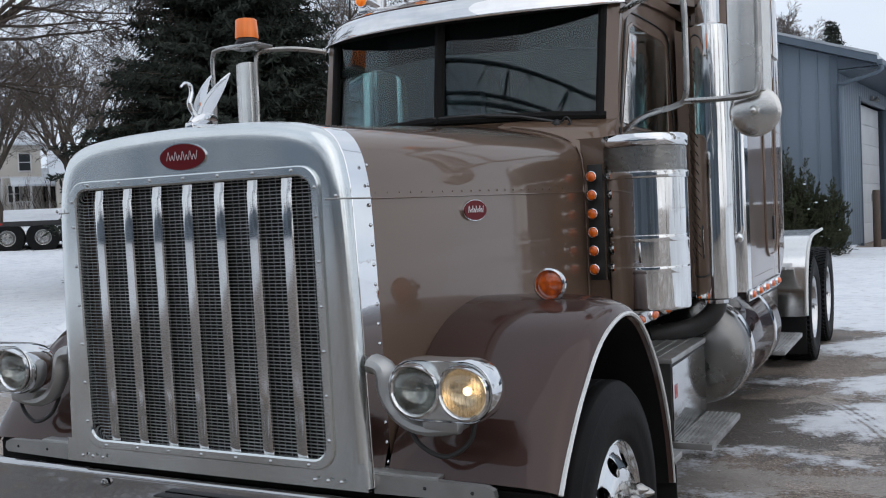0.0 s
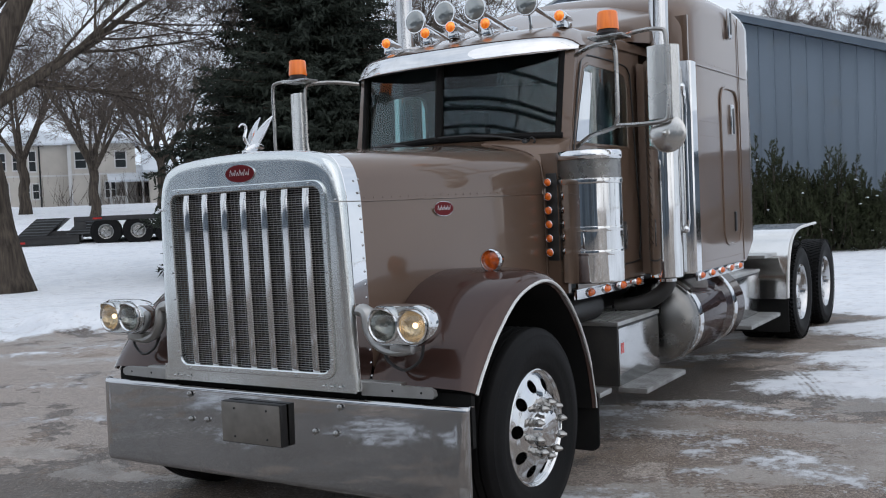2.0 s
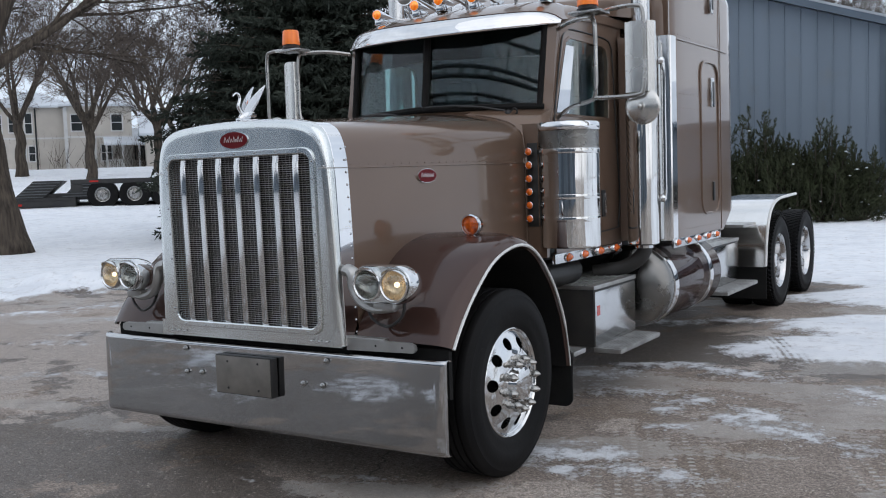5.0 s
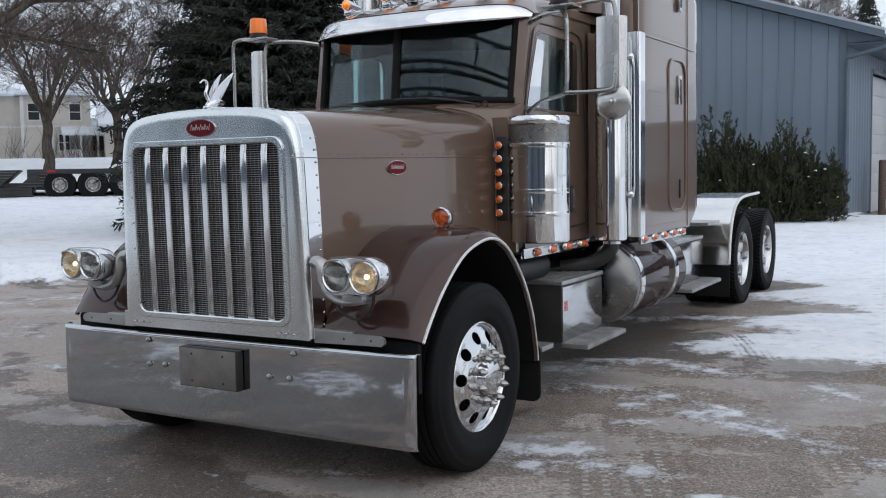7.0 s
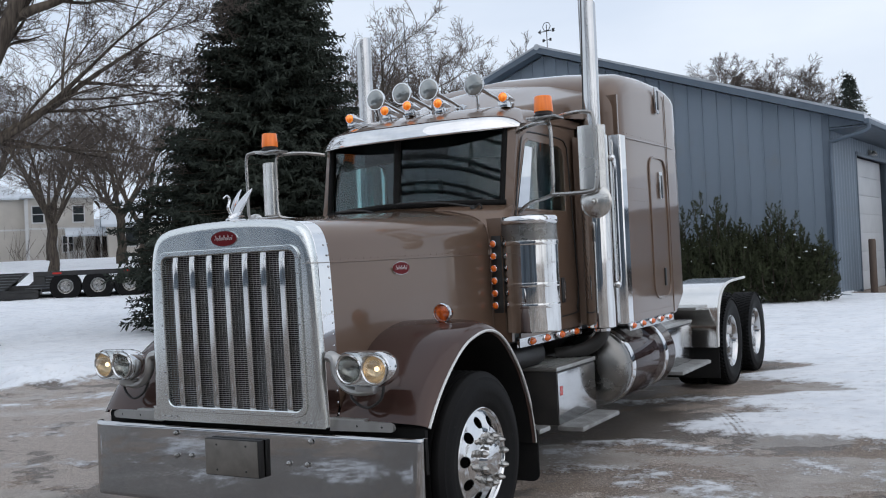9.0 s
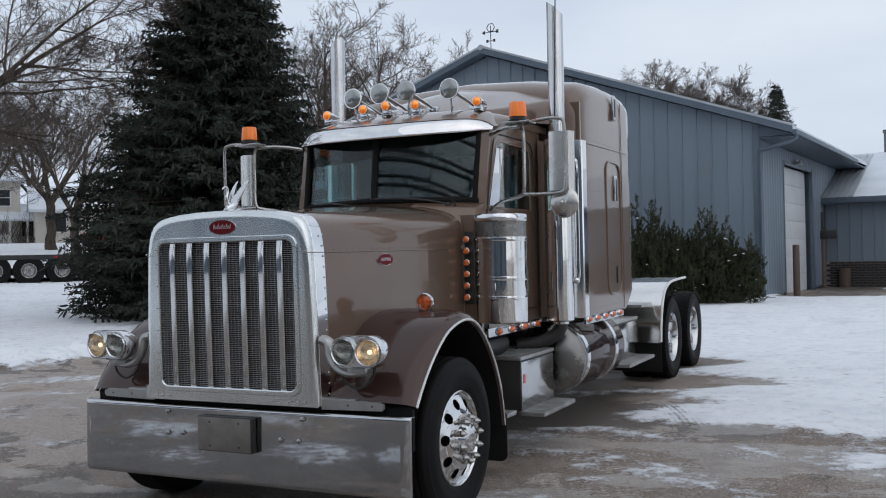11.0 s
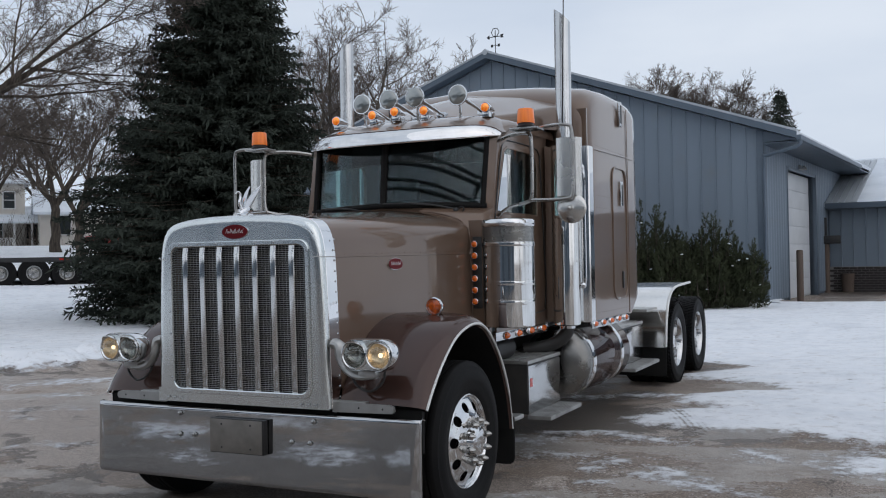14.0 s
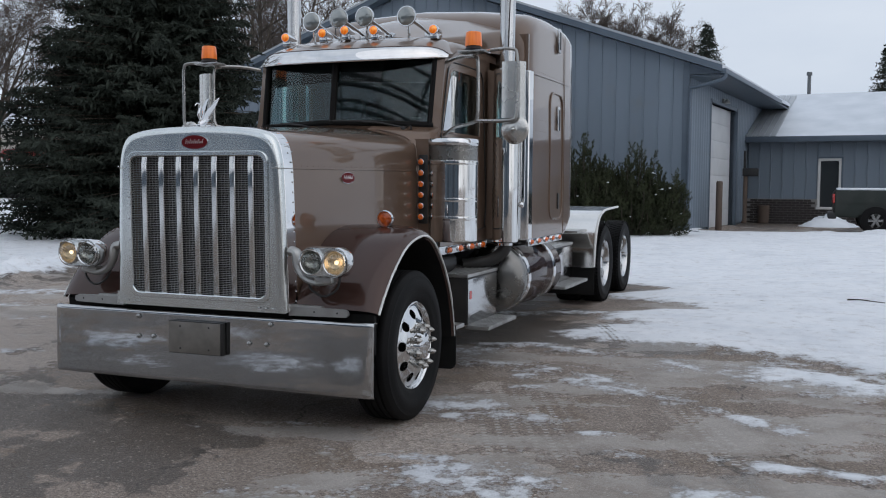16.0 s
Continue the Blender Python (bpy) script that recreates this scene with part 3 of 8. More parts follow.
# twin headlamps
for s in (1, -1):
    cx, cz = 0.935, 1.020
    rows = []
    for y, grow in ((-0.055, -0.004), (-0.06, 0.0), (-0.045, 0.006), (0.015, 0.004), (0.06, -0.010), (0.10, -0.035), (0.125, -0.07), (0.13, -0.085)):
        pts = rounded(0.338 + 2 * grow, 0.178 + 2 * grow, max(0.02, 0.088 + grow), 8, s * cx, cz)
        rows.append([V(x, y, z) for x, z in pts])
    house = Geo().grid(rows, close_u=True, cap1=True)
    lamp = part("headlamp", house, CHROME, truck, "twin round headlamp in a chrome pod, outer beam lit")
    plate = plate_with_holes(Geo(), rounded(0.337, 0.177, 0.088, 8, s * cx, cz), [[(s * cx + off + 0.0715 * math.cos(a), cz + 0.0715 * math.sin(a)) for a in [2 * math.pi * k / 28 for k in range(28)]] for off in (-0.079, 0.079)], FRONT @ pose(0, 0, 0.052), 0.006)
    part("bezel_plate", plate, SATIN, lamp)
    for off, mat, lab in ((-0.079, BULB_COLD, "unlit clear lamp"), (0.079, BULB_WARM, "lit warm lamp")):
        m = pose(s * (cx + off), -0.052, cz, 90, 0, 0)
        ring_g = Geo().lathe([(0.082, 0.0), (0.082, 0.014), (0.076, 0.018), (0.070, 0.012), (0.070, 0.0)], m, 28)
        part("lamp_ring", ring_g, CHROME, lamp)
        part("reflector", Geo().lathe([(0.070, 0.008), (0.062, -0.012), (0.045, -0.03), (0.02, -0.042), (0.001, -0.044)], m, 24), mat, lamp, lab)
        part("bulb", Geo().ball(m @ V(0, 0, -0.018), 0.012 if mat is BULB_COLD else 0.014, 10, 6), BULB_COLD if mat is BULB_COLD else BULB_GLOW, lamp)
        flutes = Geo()
        for q in range(-5, 6):
            hh = math.sqrt(max(0.0, 0.066 ** 2 - (q * 0.012) ** 2))
            flutes.tube([m @ V(q * 0.012, -hh, 0.012 + 0.012 * (1 - (hh / 0.066) ** 2)), m @ V(q * 0.012, 0, 0.026 - abs(q) * 0.0016), m @ V(q * 0.012, hh, 0.012 + 0.012 * (1 - (hh / 0.066) ** 2))], 0.0008, 4, caps=False)
        part("lens_flutes", flutes, LENS, lamp)
        part("lamp_lens", Geo().lathe([(0.071, 0.010), (0.062, 0.02), (0.04, 0.028), (0.02, 0.031), (0.001, 0.032)], m, 24), LENS, lamp, "clear domed glass")
        eyelid = Geo()
        rows = []
        for d, r in ((0.0, 0.081), (0.035, 0.083), (0.05, 0.081), (0.05, 0.077), (0.02, 0.077)):
            rows.append([m @ V(r * math.cos(a), r * math.sin(a), d * math.sin(max(0.0, (a - 0.35) / (math.pi - 0.7) * math.pi)) if 0.35 < a < math.pi - 0.35 else 0) for a in [math.pi * k / 20 for k in range(21)]])
        eyelid.grid(rows)
        part("lamp_hood", eyelid, CHROME, lamp)
    arm = Geo()
    path = smooth_line([(s * 0.655, 0.045, 1.075), (s * 0.70, 0.035, 1.06), (s * 0.715, 0.03, 0.985), (s * 0.76, 0.03, 0.92), (s * 0.84, 0.03, 0.89), (s * 0.95, 0.035, 0.90)], 5)
    arm.tube(path, [0.042 - 0.012 * k / (len(path) - 1) for k in range(len(path))], 10, flat_ratio=0.75)
    arm.box((s * 0.90 - 0.06, 0.0, 0.885), (s * 0.90 + 0.06, 0.09, 0.925), 0.012)
    part("lamp_bracket", arm, ALUMINIUM, lamp, "cast aluminium bracket arm")
    cable = Geo().tube(smooth_line([(s * 0.76, 0.06, 0.905), (s * 0.80, 0.05, 0.835), (s * 0.89, 0.05, 0.80), (s * 0.97, 0.06, 0.85), (s * 0.985, 0.07, 0.93)], 8), 0.0075, 8)
    part("cable", cable, FRAME_BLACK, lamp)
    foot = Geo()
    foot.prism([(0.0, 0.0), (0.40, 0.008), (0.415, 0.022), (0.41, 0.045), (0.385, 0.056), (0.0, 0.062)], -0.012, 0.012, pose(0.64, 0.05, 0.668, 90, 0, 0))
    foot.box((0.64, 0.05, 0.722), (0.86, 0.13, 0.734), 0.003)
    f = part("support_bar", foot if s > 0 else flip(foot), ALUMINIUM, truck, "flat aluminium support bar")
    at_places("bolt", RIVET, BLACK, f, [pose(s * x, 0.040, 0.70, 90, 0, 0) for x in (0.82, 0.98)])

# bumper
bump = Geo()
rows = []
BUMP = [(0.075, 0.640), (0.06, 0.648), (0.045, 0.650), (0.034, 0.645), (0.0295, 0.636), (0.0285, 0.632), (0.0283, 0.622), (0.0262, 0.45), (0.0248, 0.30), (0.0240, 0.212), (0.0245, 0.204), (0.027, 0.196), (0.032, 0.184), (0.05, 0.180)]
xs = [-1.222, -1.221, -1.215, -1.20, -1.16, -0.9, -0.5, 0, 0.5, 0.9, 1.16, 1.20, 1.215, 1.221, 1.222]
for x in xs:
    a = abs(x)
    back_off = 0.0 if a < 1.16 else 0.014 * ((a - 1.16) / 0.062) ** 3 if a < 1.2215 else 0.03
    rows.append([V(x, y + back_off - 0.006 * (1 - (x / 1.2) ** 2), z) for y, z in BUMP])
bump.grid(rows)
bumper = part("bumper", bump, BUMPER, truck, "wide polished chrome bumper, cloudy reflected tones put into its colour", angle=60)
part("bumper_core", Geo().box((-1.15, 0.07, 0.30), (1.15, 0.12, 0.63)), BLACK_DULL, bumper)
at_places("bolt", BOLT, TUBE_STEEL, bumper, [pose(x, 0.017, z, 90, 0, 0) for x, z in ((-0.50, 0.605), (0.52, 0.605), (-0.50, 0.47), (-0.38, 0.475), (0.36, 0.475), (0.49, 0.475))])
plate = Geo().box((-0.225, -0.028, 0.385), (0.185, 0.016, 0.598), 0.004)
holder = part("plate_holder", plate, BLACK, bumper, "blank bronze-toned plate holder with black edge")
part("plate_face", Geo().box((-0.220, -0.033, 0.390), (0.175, -0.028, 0.594), 0.002), BRONZE, holder, "dull bronze plate")
at_places("screw", RIVET, BLACK, holder, [pose(x, -0.034, z, 90, 0, 0) for x, z in ((-0.13, 0.565), (0.09, 0.565), (-0.13, 0.42), (0.09, 0.42))])

# hood ornament: a bird with raised wings
bird = Geo()
bird.tube(smooth_line([(0, 0.01, 1.872), (0, 0.045, 1.885), (0, 0.09, 1.898), (0, 0.145, 1.893)], 4), [0.010, 0.013, 0.017, 0.02, 0.023, 0.025, 0.026, 0.026, 0.024, 0.02, 0.016, 0.010, 0.004], 10)
bird.tube(smooth_line([(0, 0.040, 1.895), (0, 0.010, 1.935), (0, 0.022, 1.972), (0, 0.016, 2.0), (0, -0.008, 2.004), (0, -0.03, 1.988)], 4), 0.011, 8, r_end=0.004)
for s in (-1, 1):
    rows = []
    for k in range(8):
        t = k / 7
        c = V(s * (0.012 + 0.030 * t ** 1.2), 0.060 + 0.085 * t + 0.03 * t * t, 1.90 + 0.150 * t)
        w = 0.030 * math.sin(math.pi * min(1.0, 0.3 + 0.7 * t)) ** 0.8 + 0.001
        rows.append([c + V(0, -w, 0.006), c + V(0.004 * s, -0.3 * w, 0.002), c + V(0.002 * s, w, -0.012 * (1 - t)), c + V(-0.004 * s, 0, 0)])
    bird.grid(rows, close_u=True, cap0=True, cap1=True)
bird.box((-0.016, 0.0, 1.852), (0.016, 0.14, 1.874), 0.004)
part("hood_ornament", bird, CHROME, truck, "chrome bird ornament with raised wings", angle=60)


# wheels
def tyre_geo(r_rim=0.287, r=0.508, w=0.275, drive=False):
    h = w / 2
    g = Geo()
    g.lathe([(r_rim, -h * 0.82), (r_rim + 0.03, -h * 0.95), (r_rim + 0.10, -h * 1.04), (r - 0.06, -h * 1.0), (r - 0.02, -h * 0.90), (r - 0.004, -h * 0.80)], seg=56)
    prof = []
    n = 5
    for k in range(n):
        a, b = -h * 0.80 + 1.6 * h * k / n, -h * 0.80 + 1.6 * h * (k + 1) / n
        prof += [(r, a + 0.004), (r + 0.002, (a + b) / 2), (r, b - 0.007), (r - 0.014, b - 0.005), (r - 0.014, b + 0.001)]
    g.lathe([(r - 0.004, -h * 0.80)] + prof[:-2] + [(r - 0.004, h * 0.80)], seg=56)
    g.lathe([(r - 0.004, h * 0.80), (r - 0.02, h * 0.90), (r - 0.035, h * 0.965), (r - 0.04, h * 0.965), (r - 0.06, h * 1.0), (r_rim + 0.14, h * 1.04), (r_rim + 0.10, h * 1.05), (r_rim + 0.095, h * 1.035), (r_rim + 0.05, h * 1.0), (r_rim + 0.03, h * 0.95), (r_rim, h * 0.82)], seg=56)
    blocks = 64 if drive else 0
    for k in range(blocks):
        a = 2 * math.pi * k / blocks
        for s in (-1, 1):
            m = Matrix.Rotation(a, 4, "Z") @ Matrix.Translation((r - 0.012, 0, s * h * 0.86)) @ Matrix.Rotation(radians(20 * s), 4, "Y")
            g.box((-0.010, -0.008 if not drive else -0.014, -0.02), (0.012, 0.008 if not drive else 0.014, 0.02), 0, m)
        if drive:
            for j in range(4):
                z = -h * 0.6 + h * 1.2 * j / 3
                m = Matrix.Rotation(a + (j % 2) * 0.05, 4, "Z") @ Matrix.Translation((r + 0.003, 0, z)) @ Matrix.Rotation(0.25, 4, "X")
                g.box((-0.01, -0.015, -0.026), (0.007, 0.015, 0.026), 0, m)
    return g


def disc_with_holes(r_in, r_out, holes, r_hole, ring_r, height, depth=0.02):
    """A dished wheel disc with round hand holes cut through it; height(r) gives its dish."""
    from mathutils.geometry import delaunay_2d_cdt
    pts, edges, faces = [], [], []
    def loop(c, r, n, rx=None):
        k = len(pts)
        for i in range(n):
            a = 2 * math.pi * i / n
            pts.append(Vector((c[0] + r * math.cos(a), c[1] + r * math.sin(a))))
        for i in range(n):
            edges.append((k + i, k + (i + 1) % n))
    loop((0, 0), r_in, 40)
    loop((0, 0), r_out, 60)
    loop((0, 0), (r_in + ring_r - r_hole) / 2, 40)
    loop((0, 0), (r_out + ring_r + r_hole) / 2, 60)
    centres = [(ring_r * math.cos(2 * math.pi * (k + 0.5) / holes), ring_r * math.sin(2 * math.pi * (k + 0.5) / holes)) for k in range(holes)]
    for c in centres:
        loop(c, r_hole, 16)
    vs, es, fs, *_ = delaunay_2d_cdt(pts, edges, [], 1, 1e-6)
    keep = []
    for f in fs:
        c = sum((vs[i] for i in f), Vector((0, 0))) / len(f)
        if r_in < c.length < r_out and all((c - Vector(q)).length > r_hole * 0.97 for q in centres):
            keep.append(tuple(f))
    g = Geo()
    g.add([(v.x, v.y, height(v.length)) for v in vs], keep)
    for c in centres:
        top = [V(c[0] + r_hole * math.cos(2 * math.pi * i / 16), c[1] + r_hole * math.sin(2 * math.pi * i / 16), 0) for i in range(16)]
        g.grid([[V(p.x, p.y, height(p.xy.length)) for p in top], [V(p.x, p.y, height(p.xy.length) - depth) for p in top]], close_u=True)
    return g


LUG = Geo().lathe([(0.024, 0.0), (0.024, 0.010), (0.018, 0.014), (0.018, 0.036), (0.022, 0.038), (0.022, 0.048), (0.016, 0.060), (0.0055, 0.078), (0.0005, 0.080)], seg=6)
LUG_SHORT = Geo().lathe([(0.018, 0.0), (0.018, 0.012), (0.014, 0.016), (0.014, 0.035), (0.0005, 0.045)], seg=8)
ME_TYRE, ME_DRIVE = tyre_geo().mesh("tyre", RUBBER, 30), tyre_geo(0.287, 0.496, 0.26, True).mesh("tyre", RUBBER, 30)
front_disc = disc_with_holes(0.095, 0.278, 10, 0.033, 0.222, lambda r: 0.152 - 0.050 * step((r - 0.150) / 0.135))
front_disc.lathe([(0.278, 0.102), (0.283, 0.104), (0.287, 0.116), (0.293, 0.122), (0.300, 0.118), (0.301, 0.10), (0.289, 0.09), (0.28, -0.1)], seg=60)
ME_RIM_F = front_disc.mesh("rim", RIM_ALU, 30)
rear_disc = disc_with_holes(0.09, 0.255, 10, 0.028, 0.205, lambda r: -0.07 + 0.02 * step((r - 0.1) / 0.12))
rear_disc.lathe([(0.255, -0.05), (0.262, -0.03), (0.268, 0.06), (0.280, 0.10), (0.294, 0.115), (0.300, 0.112), (0.300, 0.10), (0.287, 0.09), (0.28, -0.1)], seg=60)
ME_RIM_R = rear_disc.mesh("rim", STEEL, 30)
ME_DRUM = Geo().lathe([(0.001, -0.03), (0.25, -0.03), (0.25, -0.14), (0.001, -0.14)], seg=32).mesh("brake_drum", BLACK_DULL, 30)
ME_HUB_F = Geo().lathe([(0.104, 0.146), (0.103, 0.158), (0.098, 0.166), (0.094, 0.188), (0.088, 0.197), (0.07, 0.203), (0.03, 0.206), (0.0005, 0.207)], seg=32).mesh("hub", CHROME, 30)
ME_HUB_R = Geo().lathe([(0.12, -0.07), (0.115, -0.045), (0.085, -0.04), (0.08, 0.06), (0.07, 0.075), (0.0005, 0.078)], seg=32).mesh("hub", STEEL, 30)
ME_LUG, ME_LUG_S = LUG.mesh("lug_nut", TUBE_STEEL), LUG_SHORT.mesh("lug_nut", STEEL)


def wheel(x, y, side, drive=False, bare=False):
    w = new("wheel")
    w.empty_display_size = 0.1
    w.parent = truck
    w.matrix_basis = pose(x, y, 0.5 if drive else 0.406, 0, 90 * side, 0) @ pose(0, 0, 0, 0, 0, random.uniform(0, 36))
    if drive:
        w["label"] = "dual drive wheel with lugged tyre"
    else:
        w["label"] = "front wheel with polished ten-hole rim"
    part("tyre", ME_DRIVE if drive else ME_TYRE, None, w, "black ribbed rubber tyre")
    part("brake_drum", ME_DRUM, None, w)
    if bare:
        return
    part("rim", ME_RIM_R if drive else ME_RIM_F, None, w, "polished aluminium rim")
    part("hub", ME_HUB_R if drive else ME_HUB_F, None, w)
    for k in range(10):
        a = 2 * math.pi * k / 10
        r, h = (0.142, -0.068) if drive else (0.134, 0.150)
        ob = part("lug_nut", ME_LUG_S if drive else ME_LUG, None, w)
        ob.matrix_basis = pose(r * math.cos(a), r * math.sin(a), h)


for s in (1, -1):
    wheel(s * 1.078, 0.756, s)
    for y in (7.17, 8.50):
        wheel(s * 1.065, y, s, True)
        wheel(s * 0.735, y, s, True, True)

# frame, axles
rails = Geo()
for s in (-1, 1):
    rails.box((s * 0.43 - 0.04, 1.0, 0.72), (s * 0.43 + 0.04, 9.4, 0.99))
rails.box((-0.4, 9.3, 0.74), (0.4, 9.38, 0.97)).box((-0.4, 5.6, 0.76), (0.4, 5.7, 0.97))
part("chassis_rail", rails, FRAME_BLACK, truck)
for y, z in ((0.785, 0.41), (7.17, 0.5), (8.50, 0.5)):
    part("axle", Geo().tube([(-1.0, y, z), (1.0, y, z)], 0.065 if y < 1 else 0.085, 12), FRAME_BLACK, truck)
part("fifth_wheel", Geo().prism([(-0.45, 7.2), (0.45, 7.2), (0.5, 7.6), (0.42, 8.2), (0.12, 8.3), (0.05, 7.95), (-0.05, 7.95), (-0.12, 8.3), (-0.42, 8.2), (-0.5, 7.6)], 1.03, 1.09), FRAME_BLACK, truck, "greasy black coupling plate")

# ---- cab ----
CAB_X = 0.864
# cab shell as stations along the truck: (y, half width low, half width high, roof height at the side, roof height in the middle)
def cab_section(y, w, z0, z1, zc, r=0.10):
    pts = [V(w, y, z0), V(w, y, (z0 + z1) / 2), V(w - 0.012, y, z1 - r)]
    for k in range(1, 5):
        a = radians(90 * k / 5)
        pts.append(V(w - 0.012 - r * 1.3 * (1 - math.cos(a)), y, z1 - r + r * math.sin(a)))
    pts += [V(w * 0.6, y, mix(z1, zc, 0.55)), V(w * 0.3, y, mix(z1, zc, 0.9)), V(0, y, zc)]
    return pts + [V(-p.x, p.y, p.z) for p in reversed(pts[:-1])]


# side walls with door window openings; local x is y, local y is z
WIN = [(2.10, 1.935), (3.02, 1.935), (3.03, 2.36), (2.99, 2.43), (2.92, 2.45), (2.36, 2.45), (2.29, 2.42), (2.255, 2.33)]
side_out = [(2.07, 0.99), (3.30, 0.99), (3.30, 2.64), (2.52, 2.62), (2.36, 2.575), (2.21, 2.50), (2.09, 2.02), (2.05, 1.9)]
cab = part("cab", Geo().box((-0.88, 1.89, 0.98), (0.88, 1.93, 1.86)), PAINT, truck, "brown painted cab with split windshield", angle=50)
for s in (1, -1):
    m = Matrix.Translation((s * CAB_X, 0, 0)) @ SIDE
    if s < 0:
        m = Matrix.Translation((s * (CAB_X - 0.03), 0, 0)) @ SIDE
    part("side_wall", plate_with_holes(Geo(), side_out, [WIN], m, 0.03), PAINT, cab, "brown painted cab side")
# roof from the visor line back to the sleeper
rows = []
for y, w, z1, zc, yo in ((2.17, 0.850, 2.54, 2.59, 0.24), (2.23, 0.870, 2.585, 2.630, 0.20), (2.34, 0.88, 2.645, 2.675, 0.13), (2.5, 0.88, 2.71, 2.755, 0.05), (2.9, 0.88, 2.735, 2.81, 0.0), (3.45, 0.88, 2.745, 2.83, 0.0)):
    row = []
    for p in cab_section(y, w, z1 - 0.12, z1, zc, 0.09):
        row.append(V(p.x, p.y - yo * max(0.0, 1 - (p.x / 0.86) ** 2), p.z))
    rows.append(row)
part("cab_roof", Geo().grid(rows), PAINT, cab, angle=50)
# cowl under the windshield
WS_LO = [(-0.80, 2.075, 1.965), (-0.55, 1.985, 1.975), (-0.3, 1.905, 1.98), (0.0, 1.845, 1.985), (0.3, 1.905, 1.98), (0.55, 1.985, 1.975), (0.80, 2.075, 1.965)]
WS_HI = [(-0.80, 2.16, 2.56), (-0.55, 2.07, 2.565), (-0.3, 1.99, 2.57), (0.0, 1.92, 2.575), (0.3, 1.99, 2.57), (0.55, 2.07, 2.565), (0.80, 2.16, 2.56)]
cow = [[V(-0.735, 1.86, 1.60), V(-0.69, 1.86, 1.83), V(-0.3, 1.86, 1.945), V(0, 1.86, 1.96), V(0.3, 1.86, 1.945), V(0.69, 1.86, 1.83), V(0.735, 1.86, 1.60)],
       [V(-0.80, 1.95, 1.64), V(-0.76, 1.93, 1.885), V(-0.35, 1.87, 1.962), V(0, 1.83, 1.972), V(0.35, 1.87, 1.962), V(0.76, 1.93, 1.885), V(0.80, 1.95, 1.64)],
       [V(-0.87, 2.06, 1.70), V(-0.85, 2.06, 1.955), V(-0.5, 1.965, 1.975), V(0, 1.842, 1.985), V(0.5, 1.965, 1.975), V(0.85, 2.06, 1.955), V(0.87, 2.06, 1.70)],
       [V(-0.88, 2.10, 1.72), V(-0.872, 2.10, 1.965), V(-0.5, 2.01, 1.985), V(0, 1.88, 1.99), V(0.5, 2.01, 1.985), V(0.872, 2.10, 1.965), V(0.88, 2.10, 1.72)]]
part("cowl", Geo().grid(cow), PAINT, cab, angle=50)
# front corner posts beside the glass
for s in (1, -1):
    post = [[V(s * 0.765, 2.045, 1.96), V(s * 0.80, 2.055, 1.95), V(s * 0.857, 2.07, 1.94), V(s * 0.864, 2.11, 1.94), V(s * 0.80, 2.13, 1.94)],
            [V(s * 0.775, 2.10, 2.30), V(s * 0.80, 2.11, 2.30), V(s * 0.854, 2.13, 2.30), V(s * 0.861, 2.18, 2.30), V(s * 0.80, 2.19, 2.30)],
            [V(s * 0.785, 2.14, 2.54), V(s * 0.81, 2.15, 2.54), V(s * 0.860, 2.18, 2.54), V(s * 0.868, 2.25, 2.54), V(s * 0.80, 2.24, 2.54)]]
    part("corner_post", Geo().grid(post, close_u=True, cap0=True, cap1=True), PAINT, cab, angle=50)
# rubber gasket round both panes, centre post
gasket = Geo()
gasket.tube([V(*p) + V(0, -0.006, 0.014) for p in smooth_line(WS_LO, 4)], 0.023, 8)
gasket.tube([V(*p) + V(0, -0.004, -0.03) for p in smooth_line(WS_HI, 4)], 0.016, 6)
gasket.tube([V(0, 1.838, 1.985), V(0, 1.905, 2.57)], 0.027, 8)
for s in (1, -1):
    gasket.tube([V(s * 0.772, 2.052, 1.975), V(s * 0.782, 2.147, 2.56)], 0.022, 8)
part("windshield_gasket", gasket, BLACK_DULL, cab, "black rubber gasket and centre post")
for s in (1, -1):
    lo = [mix(V(*WS_LO[3]), V(*WS_LO[6 if s > 0 else 0]), k / 8) + V(0, -0.055 * (k / 8) * (1 - k / 8), 0) for k in range(9)]
    hi = [mix(V(*WS_HI[3]), V(*WS_HI[6 if s > 0 else 0]), k / 8) + V(0, -0.055 * (k / 8) * (1 - k / 8), 0) for k in range(9)]
    pane = Geo()
    face = [[mix(a, b, t) for a, b in zip(lo, hi)] for t in (0, 0.33, 0.66, 1)]
    pane.grid([[p + V(0, 0.006, 0) for p in face[0]]] + face + [[p + V(0, 0.006, 0) for p in row] for row in reversed(face)])
    ob = part("windshield_pane", pane, GLASS, cab, "dark tinted windshield pane")
    ob.visible_shadow = False
# black strip along the top edge inside the glass: sun strip plus painted visor shade
strip = Geo()
strip.grid([[V(*p) + V(0, 0.012, -0.005) for p in smooth_line(WS_HI, 4)], [V(*p) + V(0, -0.019, -0.24) for p in smooth_line(WS_HI, 4)]])
part("sun_strip_with_shade", strip, BLACK_DULL, cab)

# visor: polished strip swept round the front, with its dark underside
vis = Geo()
base = [V(0.885 * u, 1.76 + 0.41 * abs(u) ** 2.2, 2.475 + 0.05 * abs(u) ** 2 + 0.008 * u * u * u) for u in [k / 24 - 1 for k in range(49)]]


def visor_row(up, back, pull):
    row = []
    for p in base:
        u = abs(p.x) / 0.885
        row.append(V(p.x * pull, p.y + back * (1 - 0.25 * u ** 6), p.z + up * (1 - 0.12 * u ** 4 - 0.62 * u ** 14)))
    return row


